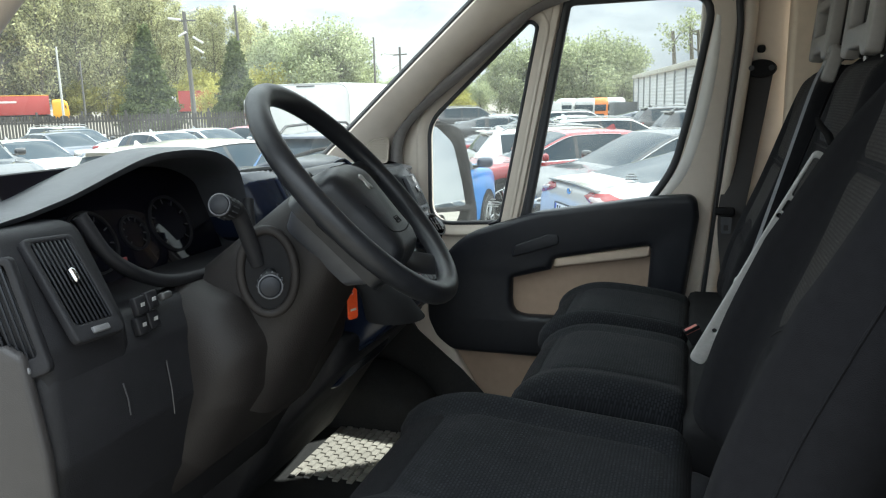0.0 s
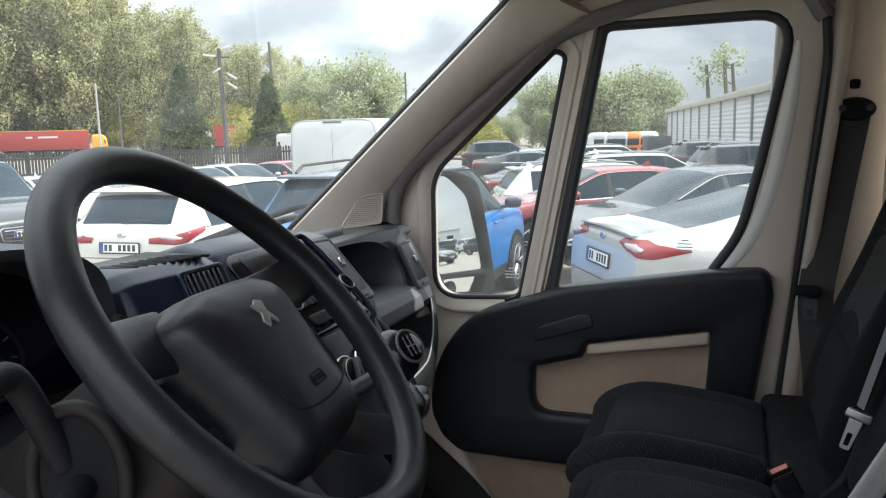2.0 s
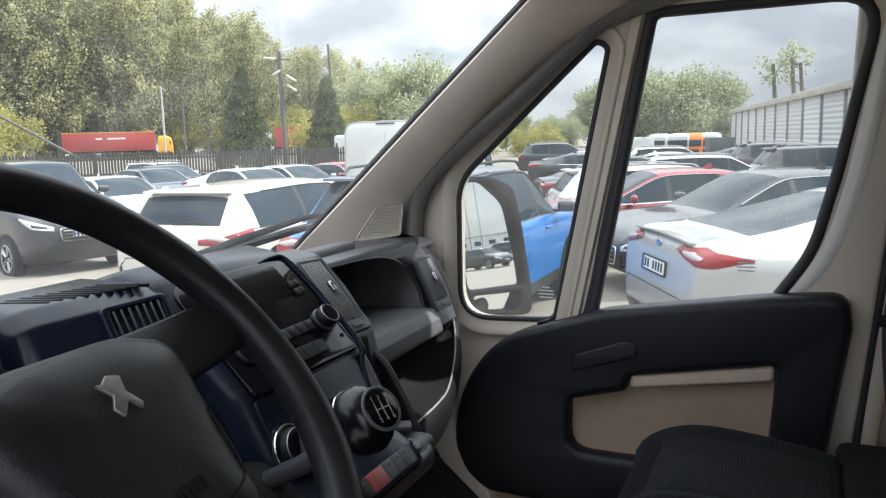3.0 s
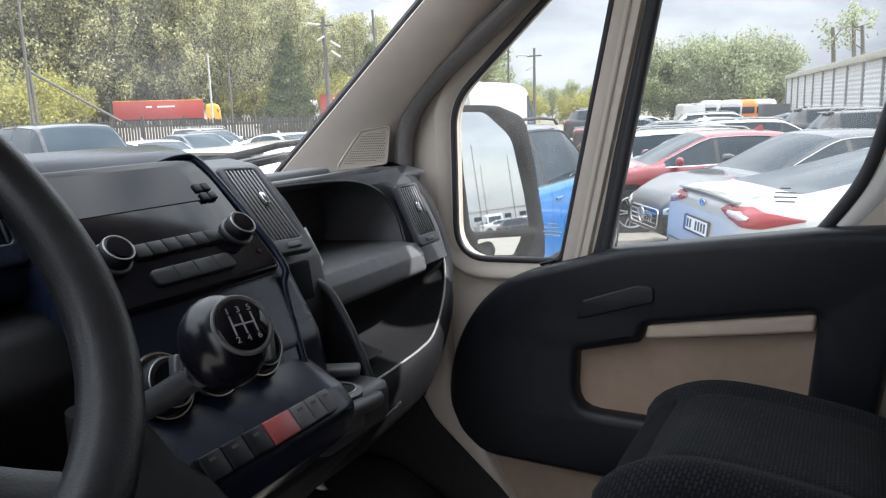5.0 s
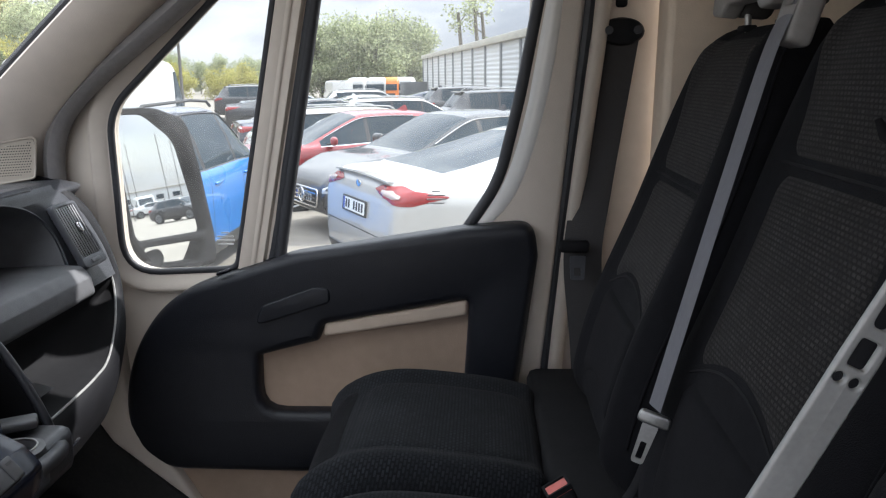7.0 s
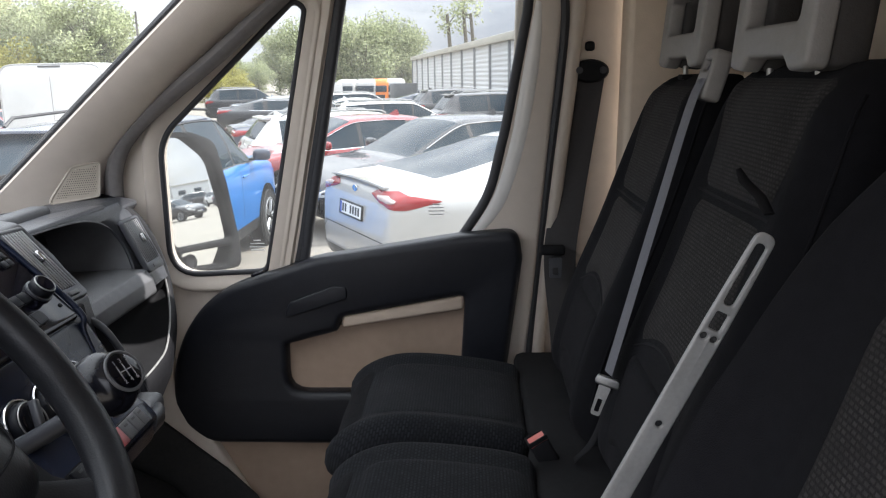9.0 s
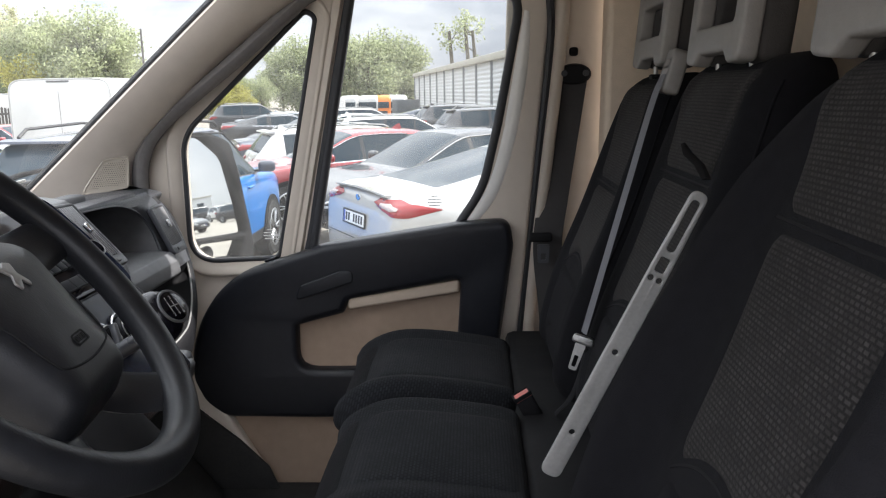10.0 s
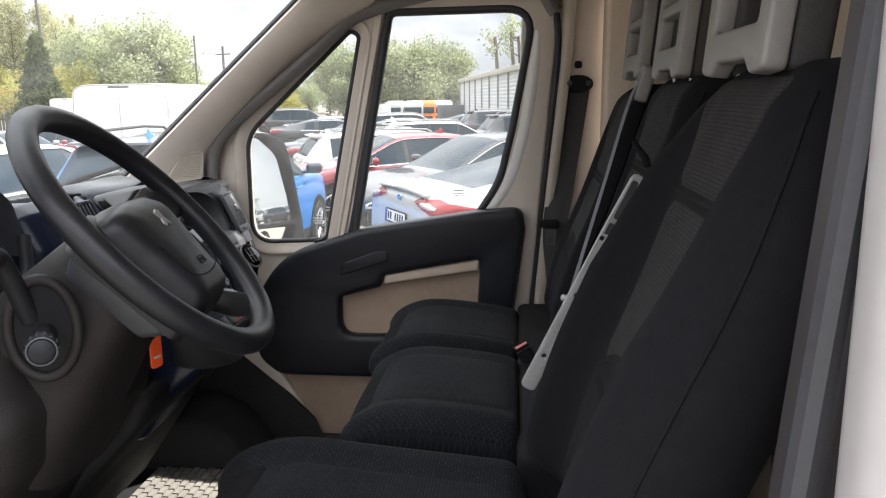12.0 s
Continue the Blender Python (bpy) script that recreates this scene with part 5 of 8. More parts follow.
def headrest(seat, y0, y1, x, z, high):
    """An open plastic frame with two windows and a notched foot, a dark padded shell behind it, on two rods."""
    w = y1 - y0
    outer = rounded([(y0, 0.0), (y0 + 0.18 * w, -0.004), (y0 + 0.27 * w, 0.014), (y1 - 0.27 * w, 0.014), (y1 - 0.18 * w, -0.004), (y1, 0.0), (y1 + 0.003, high * 0.55), (y1 - 0.020, high), (y0 + 0.020, high), (y0 - 0.003, high * 0.55)], [0.014, 0.016, 0.016, 0.016, 0.016, 0.014, 0.05, 0.05, 0.05, 0.05], 6)
    holes = [rounded([(y0 + 0.15 * w, a), (y1 - 0.15 * w, a), (y1 - 0.15 * w, b), (y0 + 0.15 * w, b)], 0.010, 4) for a, b in ((0.056, 0.118), (0.142, 0.205))]
    m = plane_of((x, 0, z), (0, 1, 0), (0.10, 0, 1))
    rest = part("headrest", placed(cut_plate(outer, holes, 0.030, 0.006), m), head_plastic, seat, "open grey plastic headrest frame")
    back_holes = [rounded([(y0 + 0.19 * w, a), (y1 - 0.19 * w, a), (y1 - 0.19 * w, b), (y0 + 0.19 * w, b)], 0.010, 4) for a, b in ((0.062, 0.114), (0.147, 0.200))]
    shrunk = [(y0 + 0.004 + (u - y0) * (w - 0.008) / w, v * 0.985 + 0.002) for u, v in outer]
    part("padding", placed(cut_plate(shrunk, back_holes, 0.050, 0.012), m @ Matrix.Translation((0, 0, 0.038 if (m.to_3x3() @ Vector((0, 0, 1))).x > 0 else -0.038))), head_dark, rest, "dark padded back of the headrest")
    for y in (y0 + 0.20 * w, y1 - 0.20 * w):
        part("rod", tube([(x + 0.030, y, z - 0.06), (x + 0.022, y, z + 0.06)], 0.005, 10), steel, rest, "steel rod")
        part("socket", box((x + 0.026, y, z - 0.020), (0.022, 0.030, 0.010), 0.003), soft_black, rest)


bench = thing("passenger_bench", "two-place dark cloth passenger bench seat with open headrests", "bench seat")
seat_parts(bench, 2.035, 2.462, -0.228, 0.175, 1.246, (0.437, 1.882), 0.020, 0.212)
seat_parts(bench, 1.560, 2.020, -0.205, 0.175, 1.250, (0.452, 1.897), 0.014, 0.240, 0.70, 0.61, 0.20)
headrest(bench, 2.085, 2.350, 0.425, 1.900, 0.27)
headrest(bench, 1.672, 1.940, 0.435, 1.892, 0.27)
part("seat_base", box((0.02, 2.03, 0.955), (0.46, 0.84, 0.42), 0.03), dark_plastic, bench, "dark plastic bench base")
part("back_frame", box((0.42, 2.02, 1.18), (0.22, 1.00, 0.56), 0.03), soft_black, bench)
part("seat_infill", box((0.235, 2.025, 1.08), (0.20, 1.07, 0.30), 0.02), soft_black, bench, "black cover between cushion and backrest")
driver = thing("driver_seat", "dark cloth driver's seat with patterned centre and worn cushion", "seat")
seat_parts(driver, 0.945, 1.468, -0.360, 0.180, 1.250, (0.434, 1.895), 0.030, 0.195, 0.715, 0.50, 0.52, (0.925, 1.478), 0.40, lambda s: float(np.interp(s, [0.1, 0.5, 0.75, 0.92], [0.070, 0.070, 0.042, 0.010])))
headrest(driver, 1.105, 1.400, 0.420, 1.885, 0.27)
part("seat_base", box((-0.02, 1.21, 0.98), (0.44, 0.44, 0.42), 0.04), dark_plastic, driver, "dark plastic seat base")
part("side_cover", box((0.10, 0.93, 1.20), (0.34, 0.03, 0.11), 0.012), dark_plastic, driver)

# steel strip along the middle backrest's edge
bar = thing("backrest_frame_bar", "painted grey steel backrest bar with bolt holes", "seat frame")
B0, B1 = Vector((0.153, 1.535, 1.340)), Vector((0.342, 1.535, 1.726))
m = plane_of(B0, B1 - B0, (0, 0, 1))
L = (B1 - B0).length
m = plane_of(B0, B1 - B0, Vector((-(B1 - B0).z, 0, (B1 - B0).x)))
holes = [[(c + 0.0042 * math.cos(a), v + 0.0042 * math.sin(a)) for a in np.linspace(0, 2 * math.pi, 15)[:-1]] for c, v in ((0.070, 0.0), (0.195, 0.0), (0.305, -0.006), (0.305, 0.006))]
holes.append(rounded([(L - 0.115, -0.007), (L - 0.094, -0.007), (L - 0.094, 0.007), (L - 0.115, 0.007)], 0.003, 3))
holes.append(rounded([(L - 0.085, -0.006), (L - 0.012, -0.006), (L - 0.012, 0.006), (L - 0.085, 0.006)], 0.0055, 4))
part("strip", placed(cut_plate(rounded([(0, -0.0145), (L * 0.75, -0.0140), (L, -0.0115), (L, 0.0115), (L * 0.75, 0.0140), (0, 0.0145)], [0.012, 0.01, 0.012, 0.012, 0.01, 0.012], 5), holes, 0.006, 0.002), m), bar_paint, bar)
part("strap", tube([(0.366, 1.60, 1.735), (0.362, 1.62, 1.752), (0.352, 1.645, 1.766), (0.346, 1.65, 1.780)], [0.007, 0.008, 0.008, 0.004], 8, flat=0.3), soft_black, bar, "black pull strap")


def belt(name, label, path, wide, material, up=(0, 1, 0)):
    b = thing(name, label, "seat belt")
    pts = spline(path, 8)
    part("webbing", tube(pts, wide / 2, 10, False, 0.06, up=up), material, b)
    return b


pb = belt("passenger_seat_belt", "dark seat belt hanging on the beige pillar", [(0.315, 2.642, 1.890), (0.300, 2.648, 1.78), (0.270, 2.640, 1.58), (0.252, 2.620, 1.44), (0.268, 2.600, 1.25), (0.28, 2.590, 1.00)], 0.078, web_dark, up=(0.2, 1, 0))
part("guide", loft([[(0.318 + r * 1.4 * math.cos(a), 2.635 - d, 1.895 + r * 0.85 * math.sin(a)) for a in np.linspace(0, 2 * math.pi, 33)[:-1]] for r, d in ((0.030, -0.02), (0.032, 0.0), (0.028, 0.014), (0.012, 0.018))]), soft_black, pb, "black belt guide")
for dx in (-0.028, 0.028):
    part("bolt", disc((0.318 + dx, 2.613, 1.897), (0, 1, 0), 0.008, 0.008, 16), rubber, pb)
part("slide_knob", box((0.317, 2.640, 1.952), (0.022, 0.02, 0.022), 0.006), soft_black, pb)
part("slide_groove", box((0.315, 2.672, 2.03), (0.004, 0.006, 0.16), 0.001), soft_black, pb)
part("tongue", placed(cut_plate(rounded([(-0.014, -0.03), (0.014, -0.03), (0.016, 0.02), (-0.016, 0.02)], 0.004, 3), [rounded([(-0.007, -0.022), (0.007, -0.022), (0.007, -0.004), (-0.007, -0.004)], 0.002, 2)], 0.004), upright(2.585) @ Matrix.Translation((0.238, 1.435, 0))), dark_plastic, pb, "dark buckle tongue")
part("stopper", box((0.232, 2.598, 1.472), (0.060, 0.022, 0.024), 0.006), soft_black, pb)

mb = belt("middle_seat_belt", "grey seat belt across the passenger backrest", [(0.416, 2.000, 1.900), (0.385, 1.995, 1.85), (0.335, 1.978, 1.68), (0.290, 1.955, 1.53), (0.255, 1.935, 1.415)], 0.046, web, up=(1, 0, -0.5))
part("guide", placed(cut_plate(rounded([(-0.032, -0.05), (0.032, -0.05), (0.026, 0.03), (-0.026, 0.03)], 0.012, 4), [rounded([(-0.020, -0.004), (0.020, -0.004), (0.018, 0.012), (-0.018, 0.012)], 0.004, 3)], 0.030, 0.006), plane_of((0.418, 2.000, 1.893), (0, 1, 0), (0.3, 0, 1))), head_plastic, mb, "grey plastic belt guide")
part("tongue", placed(cut_plate(rounded([(-0.021, 0.0), (0.021, 0.0), (0.019, 0.016), (-0.019, 0.016)], 0.006, 3), [], 0.010, 0.003), plane_of((0.250, 1.922, 1.398), (0.92, -0.20, -0.30), (0.33, 0.10, 1))), steel, mb, "steel buckle tongue")
blade = rounded([(-0.0075, -0.050), (0.0075, -0.050), (0.010, 0.002), (-0.010, 0.002)], 0.004, 3)
part("blade", placed(cut_plate(blade, [rounded([(-0.004, -0.044), (0.004, -0.044), (0.004, -0.022), (-0.004, -0.022)], 0.002, 2)], 0.003), plane_of((0.248, 1.922, 1.398), (0.92, -0.20, -0.30), (0.33, 0.10, 1))), steel, mb)
part("lower_webbing", tube(spline([(0.262, 1.955, 1.385), (0.258, 1.975, 1.33), (0.240, 1.985, 1.27), (0.21, 1.985, 1.235)], 6), 0.011, 10, False, 0.2, up=(1, 0, 0.5)), soft_black, mb)


def buckle(at, tilt):
    b = thing("belt_buckle", "black seat belt buckle with a red button", "belt buckle", "belt buckles")
    m = Matrix.Translation(at) @ turned(0, tilt, 12).to_4x4()
    part("body", placed(box((0.0, 0, -0.035), (0.036, 0.030, 0.075), 0.006), m), soft_black, b)
    part("stem", placed(box((0.0, 0, -0.16), (0.024, 0.008, 0.20), 0.003), m), soft_black, b)
    part("button", placed(box((0.0, -0.002, 0.0035), (0.034, 0.022, 0.012), 0.003), m), red_button, b, "faded red release button")
    part("collar", placed(cut_plate(rounded([(-0.019, -0.014), (0.019, -0.014), (0.019, 0.014), (-0.019, 0.014)], 0.003, 2), [rounded([(-0.015, -0.011), (0.015, -0.011), (0.015, 0.011), (-0.015, 0.011)], 0.002, 2)], 0.008), m @ Matrix.Translation((0, 0, 0.006))), soft_black, b)


buckle((0.148, 2.004, 1.262), -28)
buckle((0.178, 1.484, 1.288), -28)

# worn pale sheet in the passenger's footwell
sheet = thing("footwell_sheet", "pale worn ribbed sheet on the footwell floor", "floor sheet")
ribs = bmesh.new()
for i in range(23):
    for k in range(9):
        add_box(ribs, (-0.950 + 0.0225 * i, 1.985 + 0.045 * k + 0.02 * (i % 2), 0.758), (0.017, 0.038, 0.006))
tagged(part("ribs", ribs, mat_light, sheet, "pale raised ribs", smooth=False), kind="stuff")


# ---- outside: ground, cars ----
from mathutils.bvhtree import BVHTree

dust = mat("pale_dusty_yard", (0.235, 0.21, 0.175), 0.95, vary=0.22, scale=0.35, bump=0.6, grain=20)


def dip(x, y):
    """The yard's height: level at the van, sinking a little among the cars."""
    d = math.hypot(x - 0.05, y - 0.8)
    if x > 20:
        return GROUND
    slant = (x - 0.05) / max(y - 0.8, 1.0)
    hollow = max(0.0, 1 - abs(slant + 0.150) / 0.085) if y > 30 else 0.0
    return GROUND - 1.8 * min(1.0, 3 * hollow) * min(1.0, max(0.0, (d - 55) / 45)) - 0.25 * min(1.0, max(0.0, (d - 10.5) / 8)) * min(1.0, max(0.0, (60 - d) / 22))


g = bmesh.new()
reach = [0.0, 3, 5, 7, 8.5, 10, 12, 14.5, 17, 20, 25, 31, 38, 45, 52, 60, 75, 95, 120, 160, 220, 320, 500, 900, 1600]
sectors = 180
centre = g.verts.new((0.05, 0.8, GROUND))
prior_ring = None
for d in reach[1:]:
    ring = []
    for k in range(sectors):
        x, y = 0.05 + d * math.cos(2 * math.pi * k / sectors), 0.8 + d * math.sin(2 * math.pi * k / sectors)
        ring.append(g.verts.new((x, y, dip(x, y))))
    for k in range(sectors):
        n = (k + 1) % sectors
        g.faces.new((centre, ring[k], ring[n]) if prior_ring is None else (prior_ring[k], ring[k], ring[n], prior_ring[n]))
    prior_ring = ring
tagged(link("ground", g, dust), "pale dusty gravel yard between the cars", "ground", kind="structure")

car_glass = mat("dark_car_glass", (0.016, 0.030, 0.042), 0.03, vary=0.0, scale=1.0, coat=0.0, spec=0.15)
tyre_black = mat("tyre_rubber", (0.020, 0.020, 0.020), 0.85, vary=0.2, scale=8)
alloy = mat("alloy_rim", (0.45, 0.46, 0.47), 0.3, metal=0.8, vary=0.1, scale=8)
lamp_red = mat("red_lamp_glass", (0.24, 0.010, 0.012), 0.12, vary=0.15, scale=20, coat=0.25, spec=0.35)
lamp_clear = mat("clear_lamp_glass", (0.62, 0.62, 0.60), 0.08, vary=0.2, scale=25, coat=1.0)
lamp_pale = mat("pale_lens", (0.46, 0.38, 0.36), 0.2, vary=0.35, scale=40, coat=0.3)
plate_white = mat("white_number_plate", (0.72, 0.72, 0.70), 0.4, vary=0.05)
ink = mat("plate_ink", (0.02, 0.02, 0.02), 0.5)
eu_blue = mat("plate_blue", (0.02, 0.06, 0.35), 0.4)
black_trim = mat("black_car_trim", (0.015, 0.015, 0.016), 0.5, vary=0.2, scale=6)


def paint(name, base, rough=0.28, metal=0.0):
    m = mat(name, base, rough, metal=metal, vary=0.05, scale=0.9, coat=0.9, spec=0.4)
    m.node_tree.nodes["Principled BSDF"].inputs["Coat Roughness"].default_value = 0.04
    return m


pearl = paint("cream_white_paint", (0.58, 0.56, 0.51))
silver = paint("silver_paint", (0.40, 0.398, 0.385), 0.36, 0.10)
jet = paint("black_paint", (0.012, 0.013, 0.016))
navy = paint("dark_blue_paint", (0.022, 0.03, 0.055))
blue = paint("bright_blue_paint", (0.014, 0.165, 0.50))
red = paint("deep_red_paint", (0.26, 0.014, 0.018))
white = paint("white_paint", (0.58, 0.58, 0.57))
grey = paint("pale_grey_paint", (0.36, 0.38, 0.40), 0.3, 0.3)


def hull(stations, power=3.6, around=36, steps=5):
    """A car body from stations of (x, half width, underside, top)."""
    rings = []
    for x, w, z0, z1 in spline(stations, steps):
        zc, zh = (z0 + z1) / 2, (z1 - z0) / 2
        rings.append([(float(x), float(w * math.copysign(abs(math.cos(a)) ** (2 / power), math.cos(a))), float(zc + zh * math.copysign(abs(math.sin(a)) ** (2 / power), math.sin(a)))) for a in np.linspace(0, 2 * math.pi, around + 1)[:-1]])
    return loft(rings)


def patch(tree, corners, way, lift=0.006, nu=10, nv=6):
    """A thin skin laid on a body: four corners, thrown along way on to the surface."""
    a, b, c, d = [Vector(p) for p in corners]
    way = Vector(way).normalized()
    bm = bmesh.new()
    verts = []
    for j in range(nv + 1):
        row = []
        for i in range(nu + 1):
            s, t = i / nu, j / nv
            p = (a * (1 - s) + b * s) * (1 - t) + (d * (1 - s) + c * s) * t
            hit, n, _, _ = tree.ray_cast(p - way * 2.5, way)
            row.append(bm.verts.new(hit - way * lift) if hit is not None else None)
        verts.append(row)
    for j in range(nv):
        for i in range(nu):
            q = (verts[j][i], verts[j][i + 1], verts[j + 1][i + 1], verts[j + 1][i])
            if all(q) and max((q[k].co - q[k - 1].co).length for k in range(4)) < 0.6:
                bm.faces.new(q)
    for v in [v for v in bm.verts if not v.link_faces]:
        bm.verts.remove(v)
    return bm


def road_wheel(parent, x, y, r=0.33, wide=0.21, spokes=5):
    s = 1 if y > 0 else -1
    w = part("wheel", loft([[(x + rr * math.cos(a), y + s * d, r + rr * math.sin(a)) for a in np.linspace(0, 2 * math.pi, 37)[:-1]] for rr, d in ((r * 0.62, -wide / 2), (r * 0.95, -wide / 2), (r, -wide / 2 + 0.03), (r, wide / 2 - 0.03), (r * 0.95, wide / 2), (r * 0.68, wide / 2), (r * 0.66, wide / 2 - 0.02))]), tyre_black, parent, "black tyre")
    rim = bmesh.new()
    for k in range(spokes * 2):
        a = 2 * math.pi * (k // 2) / spokes + (0.16 if k % 2 else -0.16)
        add_tube(rim, [(x + 0.05 * math.cos(a), y + s * (wide / 2 - 0.015), r + 0.05 * math.sin(a)), (x + r * 0.66 * math.cos(a), y + s * (wide / 2 - 0.008), r + r * 0.66 * math.sin(a))], [0.022, 0.016], 6, flat=0.6)
    add_tube(rim, [(x + r * 0.66 * math.cos(a), y + s * (wide / 2 - 0.005), r + r * 0.66 * math.sin(a)) for a in np.linspace(0, 2 * math.pi, 33)[:-1]], 0.014, 6, True)
    part("rim", rim, alloy, w, "silver spoked rim")


def number_plate(parent, tree, x, z, way, y=0.0):
    """A plate whose characters are plain bars."""
    hit, n, _, _ = tree.ray_cast(Vector((x, y, z)) - Vector(way) * 2, Vector(way))
    at = hit - Vector(way) * 0.012
    m = plane_of(at, (0, -way[0], 0), (0.10 * way[0], 0, 1))
    p = part("number_plate", placed(cut_plate(rounded([(-0.26, -0.056), (0.26, -0.056), (0.26, 0.056), (-0.26, 0.056)], 0.012, 3), [], 0.010, 0.002), m), plate_white, parent, "white number plate with dark bars")
    part("plate_frame", placed(cut_plate(rounded([(-0.272, -0.068), (0.272, -0.068), (0.272, 0.066), (-0.272, 0.066)], 0.012, 3), [rounded([(-0.256, -0.052), (0.256, -0.052), (0.256, 0.052), (-0.256, 0.052)], 0.01, 3)], 0.014, 0.002), m), black_trim, p)
    part("blue_band", placed(box((-0.234, 0, 0.0056), (0.040, 0.10, 0.001)), m), eu_blue, p)
    for k in range(7):
        if k != 2:
            part("bar", placed(box((-0.178 + 0.062 * k, 0, 0.0056), (0.040, 0.072, 0.001)), m), ink, p)


def skin(tree, way, side, lo, hi, lift=0.008, nu=16, nv=6):
    """A lens laid on a body, thrown along way: side gives the two ends across the throw, lo and hi the heights as (share, z) rows."""
    way = Vector(way).normalized()
    across = Vector((-way.y, way.x, 0))
    bm, rows = bmesh.new(), []
    for i in range(nu + 1):
        s = i / nu
        u = side[0] + (side[1] - side[0]) * s
        z0, z1 = float(np.interp(s, *zip(*lo))), float(np.interp(s, *zip(*hi)))
        row = []
        for j in range(nv + 1):
            p = across * u + Vector((0, 0, z0 + (z1 - z0) * j / nv))
            hit = tree.ray_cast(p - way * 6, way)[0]
            bulge = 1 - (2 * j / nv - 1) ** 4
            row.append(bm.verts.new(hit - way * (lift * (0.4 + 0.6 * bulge))) if hit is not None else None)
        rows.append(row)
    for a, b in zip(rows, rows[1:]):
        for j in range(nv):
            q = (a[j], b[j], b[j + 1], a[j + 1])
            if all(q) and max((q[k].co - q[k - 1].co).length for k in range(4)) < 0.35:
                bm.faces.new(q)
    for v in [v for v in bm.verts if not v.link_faces]:
        bm.verts.remove(v)
    return bm


STYLES = {
    # length, half width, height, belt, deck, hood, screen foot, screen top, roof end, rear glass foot
    "estate": (4.65, 0.89, 1.47, 0.95, 0.99, 0.94, 1.22, 0.42, -1.90, -2.20),
    "saloon": (4.87, 0.925, 1.45, 0.98, 1.10, 0.95, 1.25, 0.42, -0.85, -1.92),
    "hatch": (4.30, 0.89, 1.48, 0.96, 1.00, 0.95, 1.15, 0.40, -1.55, -2.00),
    "suv": (4.55, 0.92, 1.68, 1.10, 1.12, 1.08, 1.15, 0.42, -1.72, -2.10),
    "tall": (4.75, 0.95, 1.90, 1.27, 1.25, 1.20, 1.20, 0.48, -1.80, -2.20),
    "crossover": (4.45, 0.92, 1.64, 1.06, 1.14, 1.06, 1.20, 0.45, -1.60, -2.03),
}


